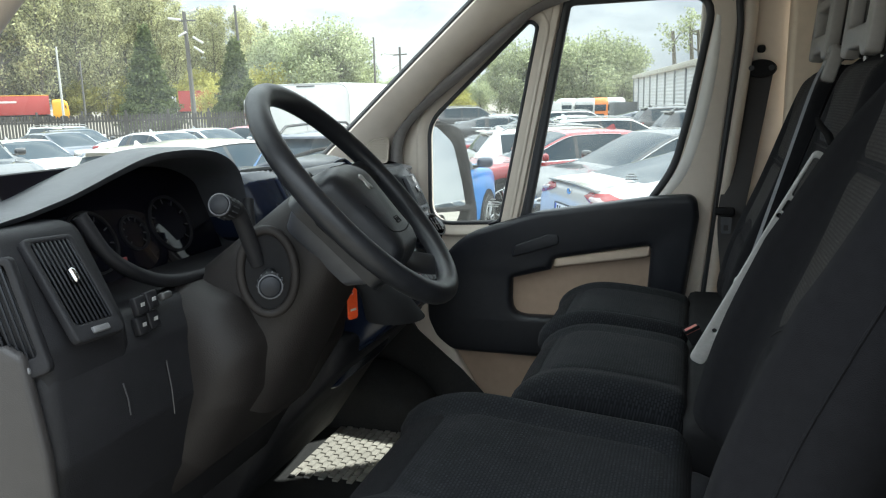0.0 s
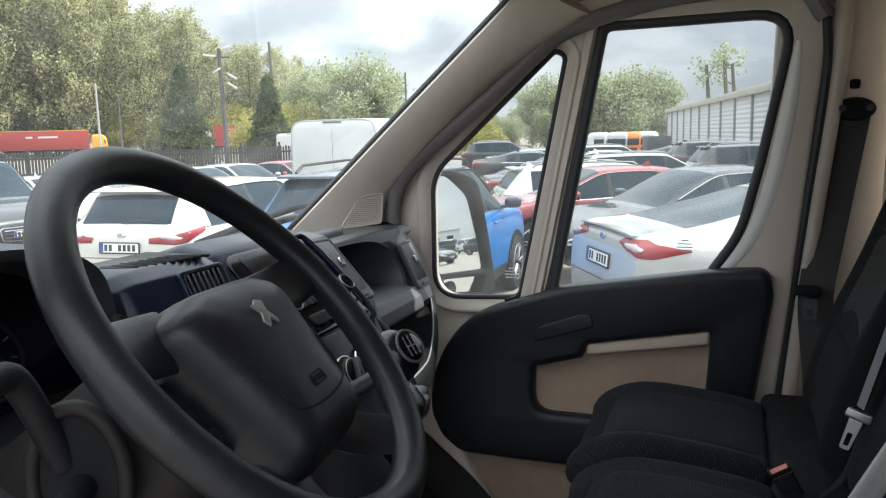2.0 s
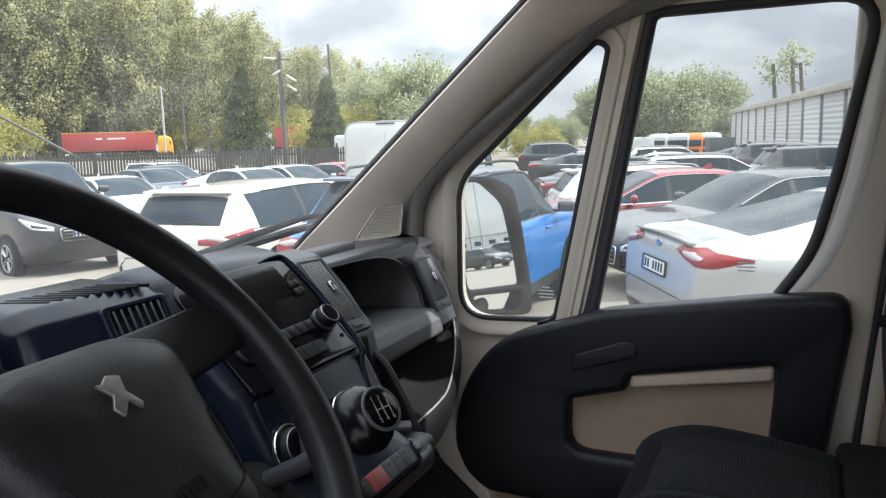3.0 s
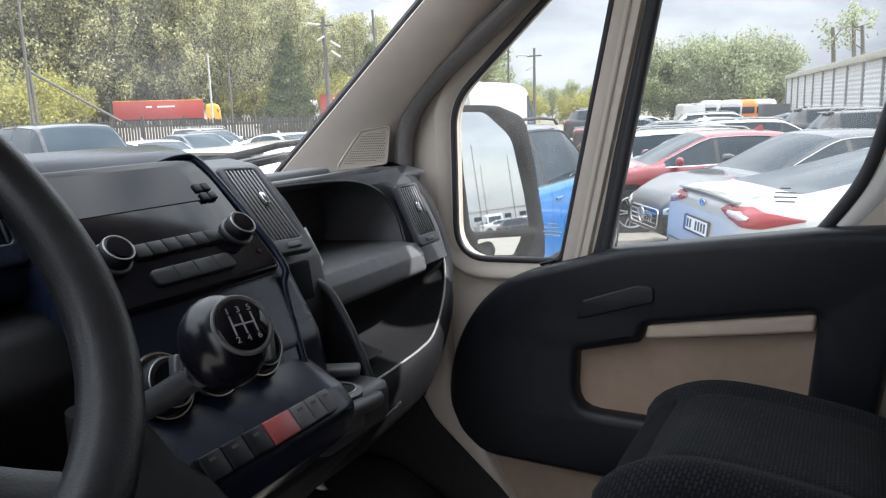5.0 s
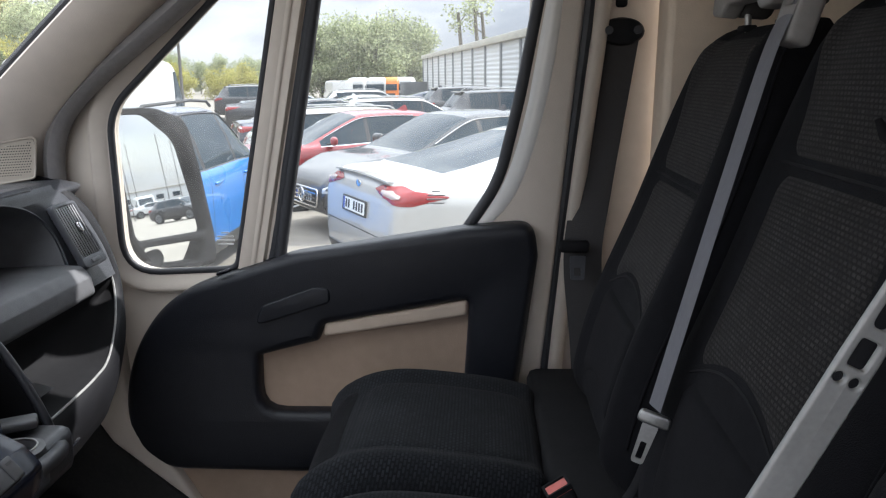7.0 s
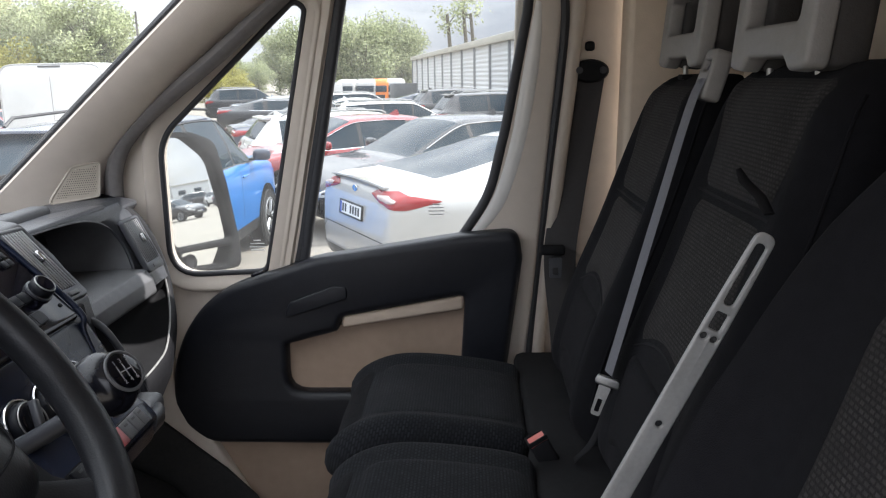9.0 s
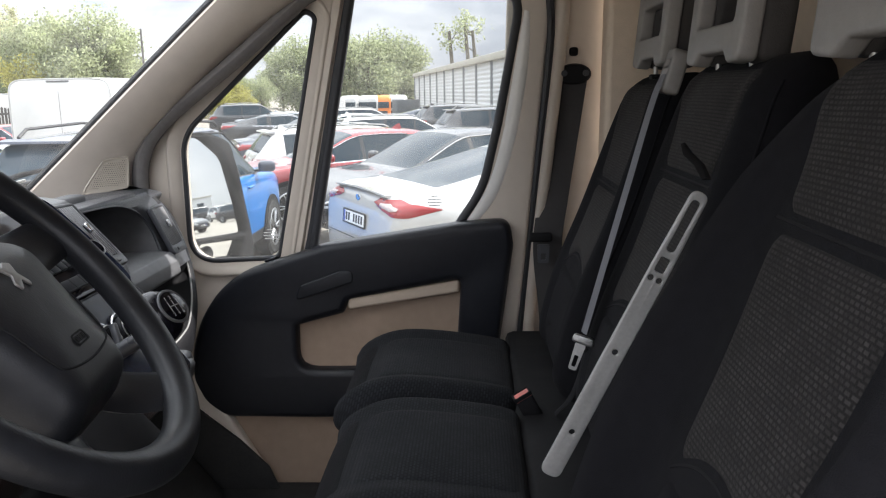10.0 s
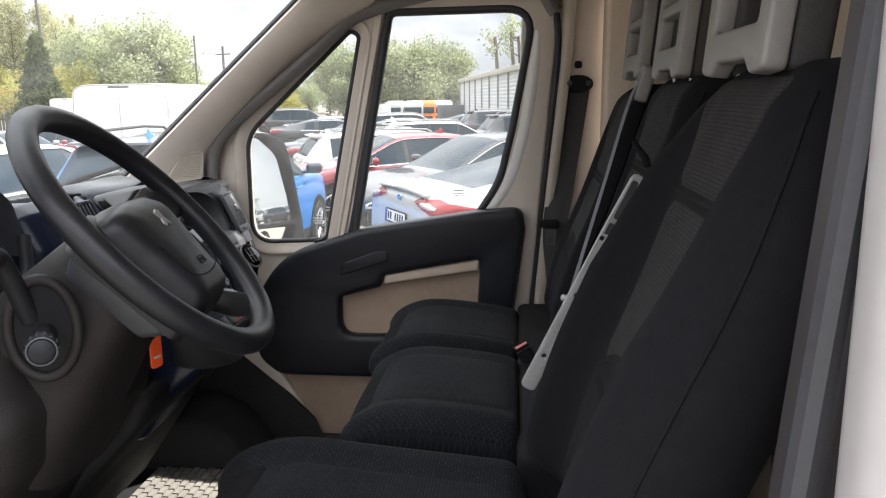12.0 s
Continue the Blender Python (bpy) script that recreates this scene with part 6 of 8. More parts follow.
def car_shell(style):
    """The body as one net of stations along x: gives faces by zone, and the side edges of the glass."""
    L, W, H, belt, deck, hood, foot, top, end, tail = STYLES[style]
    r, f = -L / 2, L / 2
    rear_door, front_post = -0.62, 0.30
    back = end - 0.38 if style == "saloon" else end + 0.06

    def row(x, w, zu, zs, zc, wt, zt):
        return np.array([x, w, zu, zs, zc, wt, zt])

    keys = [row(r, W * 0.80, 0.40, 0.70, 0.74, W * 0.60, 0.73), row(r + 0.03, W * 0.88, 0.33, deck - 0.16, deck - 0.12, W * 0.66, deck - 0.125), row(r + 0.08, W * 0.925, 0.29, deck - 0.10, deck - 0.02, W * 0.68, deck - 0.03)]
    if tail - r > 0.3:
        keys.append(row((r + tail) / 2 - 0.05, W * 0.965, 0.25, deck - 0.06, deck + 0.012, W * 0.69, deck))
    keys += [row(tail - 0.02, W * 0.97, 0.24, max(belt + 0.02, deck - 0.07), deck + 0.015, W * 0.70, deck + 0.004), row(tail + 0.02, W * 0.975, 0.23, belt + 0.03, deck + 0.035, W * 0.70, deck + 0.02)]
    for s in (0.25, 0.5, 0.75):
        x = tail + (end - tail) * s
        keys.append(row(x, W * (0.975 + 0.02 * s), 0.22, belt + 0.025, deck + 0.03 + (H - 0.07 - deck - 0.03) * (s ** 0.88), W * (0.70 - 0.05 * s), deck - 0.01 + (H - 0.12 - deck + 0.01) * (s ** 0.88)))
    keys += [row(end, W * 0.995, 0.20, belt + 0.02, H - 0.055, W * 0.655, H - 0.105), row(end + 0.18, W, 0.20, belt + 0.015, H - 0.03, W * 0.66, H - 0.085)]
    for x, drop in ((rear_door - 0.04, 0.0), (rear_door + 0.04, 0.0), (-0.15, 0.0), (front_post - 0.03, 0.02), (front_post + 0.03, 0.025)):
        if x > end + 0.3:
            keys.append(row(x, W, 0.20, belt, H - drop, W * 0.68, H - 0.06 - drop))
    keys.append(row(top, W, 0.20, belt - 0.005, H - 0.045, W * 0.675, H - 0.10))
    for s in (0.25, 0.5, 0.75):
        x = top + (foot - top) * s
        keys.append(row(x, W, 0.20, belt - 0.01 - 0.02 * s, H - 0.045 + (hood + 0.045 - H + 0.045) * s ** 1.08, W * (0.675 + 0.10 * s), H - 0.10 + (hood - 0.01 - H + 0.10) * s ** 1.08))
    keys += [row(foot, W, 0.20, belt - 0.035, hood + 0.03, W * 0.80, hood + 0.005), row(foot + 0.08, W, 0.21, belt - 0.04, hood + 0.015, W * 0.80, hood - 0.005), row((foot + f) / 2 + 0.05, W * 0.985, 0.22, hood - 0.10, hood - 0.02, W * 0.78, hood - 0.045),
             row(f - 0.30, W * 0.94, 0.24, hood - 0.20, hood - 0.11, W * 0.72, hood - 0.14), row(f - 0.12, W * 0.86, 0.27, hood - 0.27, hood - 0.19, W * 0.64, hood - 0.22), row(f - 0.03, W * 0.76, 0.30, hood - 0.36, hood - 0.30, W * 0.56, hood - 0.31), row(f, W * 0.66, 0.34, hood - 0.48, hood - 0.44, W * 0.46, hood - 0.45)]
    dense = []
    for a, b in zip(keys, keys[1:]):
        n = 3 if b[0] - a[0] > 0.12 else 2
        dense += [a + (b - a) * k / n for k in range(n)]
    dense.append(keys[-1])
    # a little smoothing along the car, except where the glass begins and ends
    sharp = {round(v, 4) for v in (r, f)}
    rows = [d.copy() for d in dense]
    for _ in range(2):
        rows = [d if i in (0, len(rows) - 1) or round(d[0], 4) in sharp else np.r_[d[0], (0.25 * rows[i - 1] + 0.5 * d + 0.25 * rows[i + 1])[1:]] for i, d in enumerate(rows)]
    rings, xs = [], []
    for x, w, zu, zs, zc, wt, zt in rows:
        h = zt - zs
        half = [(0.0, zu), (w * 0.80, zu), (w * 0.955, zu + 0.06), (w * 0.99, zu + 0.20), (w, min(0.62, zs - 0.10)), (w * 0.995, zs - 0.13), (w * 0.975, zs - 0.03), (w * 0.945, zs)]
        g0 = (w * 0.925, zs + 0.012)
        half += [g0, (g0[0] + (wt * 1.045 - g0[0]) * 0.5 + 0.018 * max(h, 0) / 0.4, g0[1] + (zt - 0.02 - g0[1]) * 0.5), (wt * 1.045, zt - 0.02), (wt * 0.965, zt + 0.018), (wt * 0.86, zt + (zc - zt) * 0.62), (wt * 0.45, zt + (zc - zt) * 0.93), (0.0, zc)]
        rings.append(half)
        xs.append(x)
    zones = {}
    for i in range(len(xs) - 1):
        xm = (xs[i] + xs[i + 1]) / 2
        for j in range(len(rings[0]) - 1):
            zone = "body"
            if j in (8, 9):
                if back + 0.16 < xm < rear_door - 0.04 or rear_door + 0.04 < xm < front_post - 0.03 or front_post + 0.03 < xm < foot - 0.22:
                    zone = "side_%d" % (0 if xm < rear_door else 1 if xm < front_post else 2)
                elif rear_door - 0.05 < xm < front_post + 0.04:
                    zone = "trim"
            elif j == 7 and back < xm < foot - 0.20:
                zone = "strip"
            elif j >= 11 and top + 0.02 < xm < foot:
                zone = "front"
            elif j >= 11 and tail + 0.03 < xm < end - 0.02:
                zone = "rear"
            elif j in (1, 2):
                zone = "trim"
            zones.setdefault(zone, []).append((i, j))
    return xs, rings, zones


def net(xs, rings, cells, sides=(1, -1), caps=False):
    bm = bmesh.new()
    for s in sides:
        made = {}

        def at(i, j):
            if (i, j) not in made:
                y, z = rings[i][j]
                made[i, j] = bm.verts.new((float(xs[i]), float(s * y), float(z)))
            return made[i, j]

        for i, j in cells:
            bm.faces.new((at(i, j), at(i + 1, j), at(i + 1, j + 1), at(i, j + 1)))
        if caps:
            for i in (0, len(xs) - 1):
                bm.faces.new([at(i, j) for j in range(len(rings[0]))])
    bmesh.ops.remove_doubles(bm, verts=bm.verts, dist=1e-4)
    return bm


def car(name, label, colour, style, rear_detail="plain", front_detail="plain", rails=False, plate=True, group="parked cars", roof=None):
    """x is ahead, z up from the ground."""
    c = thing(name, label, "car", group)
    L, W, H, belt, deck, hood, foot, top, end, tail = STYLES[style]
    r, f = -L / 2, L / 2
    xs, rings, zones = car_shell(style)
    whole = net(xs, rings, [cell for cells in zones.values() for cell in cells], caps=True)
    low = BVHTree.FromBMesh(whole)
    whole.free()
    body_cells = zones["body"]
    if roof:
        upper = [(i, j) for i, j in body_cells if j >= 10 and end - 0.1 < xs[i] < top + 0.1]
        body_cells = [cell for cell in body_cells if cell not in set(upper)]
        part("roof_panel", net(xs, rings, upper), roof, c, "dark roof panel", sharp=50)
    part("body", net(xs, rings, body_cells, caps=True), colour, c, sharp=38)
    part("windscreen", net(xs, rings, zones["front"]), car_glass, c, "glossy windscreen", sharp=60)
    part("rear_window", net(xs, rings, zones["rear"]), car_glass, c, "glossy rear window", sharp=60)
    part("under_trim", net(xs, rings, [q for q in zones["trim"] if q[1] < 5]), black_trim, c, "black sill and bumper trim", sharp=50)
    bright = chrome if style == "saloon" else black_trim
    for s in (1, -1):
        for k in range(3):
            part("side_window", net(xs, rings, zones["side_%d" % k], (s,)), car_glass, c, "glossy side window", sharp=60)
        part("door_post", net(xs, rings, [q for q in zones["trim"] if q[1] > 5], (s,)), black_trim, c)
        part("window_strip", net(xs, rings, zones["strip"], (s,)), bright, c, sharp=60)
        frame_line = [(xs[i], s * (rings[i][10][0] + 0.004), rings[i][10][1] + 0.004) for i in range(len(xs)) if end + 0.2 < xs[i] < foot - 0.25]
        part("window_rail", tube(frame_line, 0.008, 5), bright, c)
        m = bmesh.new()
        add_box(m, (foot - 0.36, s * (W + 0.09), belt + 0.065), (0.11, 0.20, 0.13), 0.05, turned(0, 0, -12 * s), 3)
        part("door_mirror", m, roof or colour, c, "rounded door mirror")
        part("mirror_foot", box((foot - 0.33, s * (W - 0.015), belt + 0.015), (0.10, 0.09, 0.03), 0.01), black_trim, c)
        for xh in (-0.46, 0.46):
            part("door_handle", box((xh, s * (W + 0.004), belt - 0.13), (0.19, 0.030, 0.026), 0.010), colour, c)
        for xd in (-0.64, 0.33, foot + 0.06):
            part("door_gap", skin(low, (0, -s, 0), (s * xd - 0.005, s * xd + 0.005), [(0, 0.36), (1, 0.36)], [(0, belt - 0.05), (1, belt - 0.05)], 0.0015, 1, 8), black_trim, c)
        for xw in (r + 0.87, f - 0.90):
            part("wheel_arch", disc((xw, s * (W - 0.058), 0.35), (0, 1, 0), 0.388, 0.13, 36), soft_black, c)
            road_wheel(c, xw, s * (W - 0.080), 0.335, 0.20)
    for s in (-1, 1):
        lamp_z = deck - 0.12
        slant = Vector((1.0, -0.55 * s, 0)).normalized()
        # positions across the throw, from the middle of the tail out to the flank
        inner = Vector((r, s * W * 0.44, 0)).dot(Vector((-slant.y, slant.x, 0)))
        outer = Vector((r + 0.42, s * W * 0.97, 0)).dot(Vector((-slant.y, slant.x, 0)))
        lens = {"wide": ([(0, 0.045), (0.1, 0.02), (0.5, -0.035), (0.75, -0.045), (1, 0.002)], [(0, 0.05), (0.12, 0.085), (0.5, 0.09), (0.8, 0.055), (1, 0.012)]),
                "blade": ([(0, -0.04), (0.5, -0.05), (0.7, -0.03), (1, 0.07)], [(0, 0.02), (0.45, 0.05), (0.75, 0.10), (1, 0.12)])}.get(rear_detail, ([(0, 0.03), (0.15, -0.06), (0.7, -0.07), (1, 0.0)], [(0, 0.06), (0.3, 0.07), (1, 0.07)]))
        lo, hi = [[(k, lamp_z + dz) for k, dz in rows] for rows in lens]
        t = part("tail_lamp", skin(low, slant, (inner, outer), lo, hi, 0.014, 22, 8), lamp_red, c, "red %s tail lamp" % {"wide": "leaf-shaped", "blade": "blade-shaped"}.get(rear_detail, "wrap-round"), sharp=60)
        span = outer - inner
        part("clear_lens", skin(low, slant, (inner + span * 0.20, inner + span * 0.62), [(0, lamp_z + 0.022), (0.6, lamp_z - 0.004), (1, lamp_z + 0.010)], [(0, lamp_z + 0.055), (0.5, lamp_z + 0.062), (1, lamp_z + 0.030)], 0.026, 12, 4), lamp_pale, t, "pale centre lens", sharp=60)
        nose = Vector((-1.0, -0.7 * s, 0)).normalized()
        cross = Vector((-nose.y, nose.x, 0))
        h0, h1 = Vector((f - 0.02, s * W * 0.56, 0)).dot(cross), Vector((f - 0.42, s * W * 0.95, 0)).dot(cross)
        lamp = part("headlamp", skin(low, nose, (h0, h1), [(0, hood - 0.40), (0.6, hood - 0.36), (1, hood - 0.22)], [(0, hood - 0.34), (0.5, hood - 0.25), (1, hood - 0.185)], 0.014, 14, 6), lamp_clear, c, "clear headlamp", sharp=60)
        part("lamp_bowl", skin(low, nose, (h0 + (h1 - h0) * 0.15, h0 + (h1 - h0) * 0.6), [(0, hood - 0.365), (1, hood - 0.33)], [(0, hood - 0.325), (1, hood - 0.275)], 0.020, 8, 4), black_trim, lamp)
    grille = part("grille", patch(low, [(f, -W * 0.44, hood - 0.58), (f, W * 0.44, hood - 0.58), (f, W * 0.48, hood - 0.36), (f, -W * 0.48, hood - 0.36)], (-1, 0, 0), 0.014, 14, 6), black_trim, c, "black front grille")
    part("air_inlet", patch(low, [(f, -W * 0.62, 0.33), (f, W * 0.62, 0.33), (f, W * 0.58, 0.43), (f, -W * 0.58, 0.43)], (-1, 0, 0), 0.010, 14, 3), black_trim, c, "black lower air inlet")
    if front_detail == "bars":
        for k in range(3):
            z = hood - 0.53 + 0.055 * k
            part("grille_bar", patch(low, [(f, -W * 0.42, z), (f, W * 0.42, z), (f, W * 0.42, z + 0.018), (f, -W * 0.42, z + 0.018)], (-1, 0, 0), 0.028, 12, 1), chrome, grille)
        rim = [(-W * 0.45, hood - 0.575), (W * 0.45, hood - 0.575), (W * 0.485, hood - 0.37), (-W * 0.485, hood - 0.37)]
        rim = [(y, z, low.ray_cast(Vector((f + 3, y, z)), Vector((-1, 0, 0)))[0]) for y, z in rounded(rim, 0.06, 4)]
        part("grille_frame", tube([(p.x + 0.018, y, z) for y, z, p in rim if p is not None], 0.013, 6, True), chrome, grille, "chrome grille frame")
        part("badge_ring", tube([(f + 0.045, 0.085 * math.cos(a), hood - 0.46 + 0.085 * math.sin(a)) for a in np.linspace(0, 2 * math.pi, 25)[:-1]], 0.010, 6, True), chrome, grille, "plain chrome ring")
    part("rear_bumper", patch(low, [(r, W * 0.90, 0.36), (r, -W * 0.90, 0.36), (r, -W * 0.90, 0.45), (r, W * 0.90, 0.45)], (1, 0, 0), 0.010, 14, 3), black_trim, c, "black lower bumper")
    part("boot_gap", patch(low, [(r, W * 0.80, 0.655), (r, -W * 0.80, 0.655), (r, -W * 0.80, 0.664), (r, W * 0.80, 0.664)], (1, 0, 0), 0.003, 16, 1), black_trim, c)
    if plate:
        number_plate(c, low, r, deck - 0.21 if style != "saloon" else deck - 0.26, (1, 0, 0))
        number_plate(c, low, f, 0.72 if style == "tall" else 0.47, (-1, 0, 0))
    hit = low.ray_cast(Vector((r - 2, 0, deck - 0.075)), Vector((1, 0, 0)))[0]
    part("rear_badge", placed(disc((0, 0, 0), (1, 0, 0), 0.040, 0.012, 20, 0.003), Matrix.Translation(hit - Vector((0.006, 0, 0))) @ Matrix.Diagonal((1, 1.5, 0.75, 1))), chrome, c, "plain oval badge")
    wide = W * 0.66
    ys = np.linspace(-wide, wide, 9)
    if style != "saloon":
        at = [low.ray_cast(Vector((r - 2, y, belt + 0.10)), Vector((1, 0, 0)))[0] for y in np.linspace(0.05, -0.42, 5)]
        part("wiper", tube([(p.x - 0.02, p.y, p.z + 0.01 * k) for k, p in enumerate(at)], 0.010, 6), black_trim, c)
        part("spoiler", loft([[(end + 0.06, y, H - 0.04), (end - 0.10, y, H - 0.055), (end - 0.11, y, H - 0.075), (end + 0.04, y, H - 0.085)] for y in ys]), roof or colour, c, "roof spoiler")
    else:
        part("boot_lip", loft([[(r + 0.20, y, deck + 0.004 - 0.02 * (y / wide) ** 2), (r + 0.06, y, deck + 0.020 - 0.02 * (y / wide) ** 2), (r + 0.055, y, deck + 0.006 - 0.02 * (y / wide) ** 2), (r + 0.12, y, deck - 0.03)] for y in ys]), colour, c, "raised boot lip")
    if rails:
        for s in (-1, 1):
            part("roof_rail", tube([(end + 0.22, s * W * 0.64, H - 0.04), (end + 0.36, s * W * 0.64, H + 0.030), (-0.2, s * W * 0.66, H + 0.045), (0.28, s * W * 0.65, H + 0.02), (0.38, s * W * 0.65, H - 0.03)], 0.016, 6), black_trim if rails == "black" else steel, c)
    x = end + 0.30
    part("roof_fin", loft([[(x + dx, dy, H - 0.03) for dx, dy in ((-0.10, 0), (0.0, -0.02), (0.10, 0), (0.0, 0.02))], [(x - 0.05 + dx, dy, H + 0.05) for dx, dy in ((-0.02, 0), (0, -0.005), (0.02, 0), (0, 0.005))]]), colour, c)
    return c


def park(c, x, y, heading):
    """Puts a car's middle at x, y, its nose towards heading (degrees from x)."""
    c.matrix_world = pose(x, y, dip(x, y), 0, 0, heading)
    return c


def by_rear(x, y, heading, length):
    return x + math.cos(radians(heading)) * length / 2, y + math.sin(radians(heading)) * length / 2


toyota = car("estate_car", "cream white estate car with dark glass, parked tail towards the van", pearl, "estate", "blade", rails=False)
park(toyota, *by_rear(-6.45, 7.62, 94, 4.65), 94)
ford = car("saloon_car", "pale silver saloon with wide red tail lamps", silver, "saloon", "wide")
park(ford, *by_rear(-1.02, 7.45, 29, 4.87), 29)
merc = car("saloon_car", "black saloon with chrome grille bars, parked nose first", jet, "saloon", front_detail="bars")
park(merc, *by_rear(-2.15, 10.6, 214, -4.87), 214)
azure = car("compact_car", "bright blue crossover with a dark roof and large rear window", blue, "crossover", rails="black", roof=navy)
park(azure, -3.35, 8.72, 90)
reds = car("saloon_car", "deep red saloon with dark windows", red, "saloon")
park(reds, -1.75, 13.75, 206)
whites = car("estate_car", "white estate car with dark windows and roof rails", white, "estate", rails="steel")
park(whites, -2.2, 16.5, 25)
suv = car("family_suv", "black sport utility car with roof rails", jet, "suv", front_detail="bars", rails="steel")
park(suv, -11.5, 42.0, 20)
tall = car("off_road_car", "tall black off-road car with a bright grille", jet, "tall", front_detail="bars")
park(tall, -12.8, 10.8, 343)
wsal = car("saloon_car", "white saloon with dark windows", white, "saloon")
park(wsal, -15.9, 15.6, 343)
dsal = car("saloon_car", "dark blue saloon with glossy glass", navy, "saloon")
park(dsal, -19.4, 20.6, 343)
gsal = car("saloon_car", "pale grey saloon in the far row", grey, "saloon")
park(gsal, -14.9, 22.1, 343)
copies = [(wsal, -14.8, 19.8, 343), (reds, -14.2, 24.3, 343), (gsal, -8.2, 36.0, 20), (whites, 2.2, 19.5, 200), (dsal, -3.6, 20.5, 25), (merc, -5.3, 27.0, 200),
          (whites, -2.2, 25.5, 15), (suv, 1.0, 26.0, 15), (dsal, 3.0, 23.5, 200), (wsal, -4.2, 31.0, 15), (suv, -0.2, 33.5, 15), (merc, -21.5, 23.5, 343), (whites, -24.0, 26.0, 343), (gsal, -21.5, 15.5, 343),
          (merc, -7.5, 32.0, 15), (dsal, -1.8, 38.0, 15), (whites, -5.2, 39.0, 15)]
for c, x, y, h in copies:
    copy_thing(c, pose(x, y, dip(x, y), 0, 0, h))

azure_dark = car("compact_car", "black hatchback behind the van", jet, "hatch")
park(azure_dark, 60.0, 30.0, 160)
for c, x, y, h in ((azure_dark, 48.0, 20.2, 150), (wsal, 78.0, 28.0, 100), (suv, 84.0, 35.0, 280), (dsal, 92.0, 30.0, 185), (whites, 72.0, 33.5, 185)):
    copy_thing(c, pose(x, y, GROUND, 0, 0, h))


# the rest of the van that the camera looks into, plain outside
shell_van = thing("van_body", "white panel van body round the cab, standing on the yard", "van")
part("load_body", loft([[(x, y0 + i, z) for y0, z in ((0.74, 0.42), (0.72, 1.2), (0.78, 2.20), (0.90, 2.36), (2.54, 2.36), (2.66, 2.20), (2.72, 1.2), (2.70, 0.42))] for x, i in ((0.69, 0.0), (2.4, 0.0), (4.1, 0.0), (4.15, 0.0))]), white_paint, shell_van, "closed white load body", sharp=30)
part("bonnet", loft([[(x, y, z) for y, z in ((0.84 + d, 0.45), (0.80 + d, 0.85), (0.92 + d, h - 0.06), (1.10 + d, h), (2.34 - d, h), (2.52 - d, h - 0.06), (2.64 - d, 0.85), (2.60 - d, 0.45))] for x, h, d in ((-1.22, 1.36, 0.0), (-1.55, 1.24, 0.02), (-1.82, 1.06, 0.06), (-1.95, 0.82, 0.14))]), white_paint, shell_van, "short white bonnet", sharp=30)
part("bumper", box((-1.92, 1.72, 0.50), (0.22, 1.62, 0.34), 0.08), dark_trim, shell_van, "dark plastic bumper")
for s in (-1, 1):
    part("headlamp", box((-1.72, 1.72 + s * 0.76, 0.98), (0.30, 0.18, 0.26), 0.06, turned(0, -25, 0)), lamp_clear, shell_van)
    part("lower_side", box((-0.26, 1.72 + s * 0.965, 0.44), (1.90, 0.05, 0.34), 0.02), white_paint, shell_van)
    for xw in (-1.35, 2.95):
        road_wheel(shell_van, xw, 1.72 + s * 0.86, 0.34, 0.22)
shell_van.location.z = GROUND


# ---- outside: vans, lorries, shed, fence, lamps, trees ----
EYE_XY = (0.05, 0.8)


def spot(az, far):
    """A place at a slant az (sideways for each metre ahead) and that far off."""
    k = far / math.hypot(1, az)
    return EYE_XY[0] + az * k, EYE_XY[1] + k


van_white = mat("white_van_paint", (0.60, 0.60, 0.59), 0.4, vary=0.06, scale=0.6, coat=0.5)


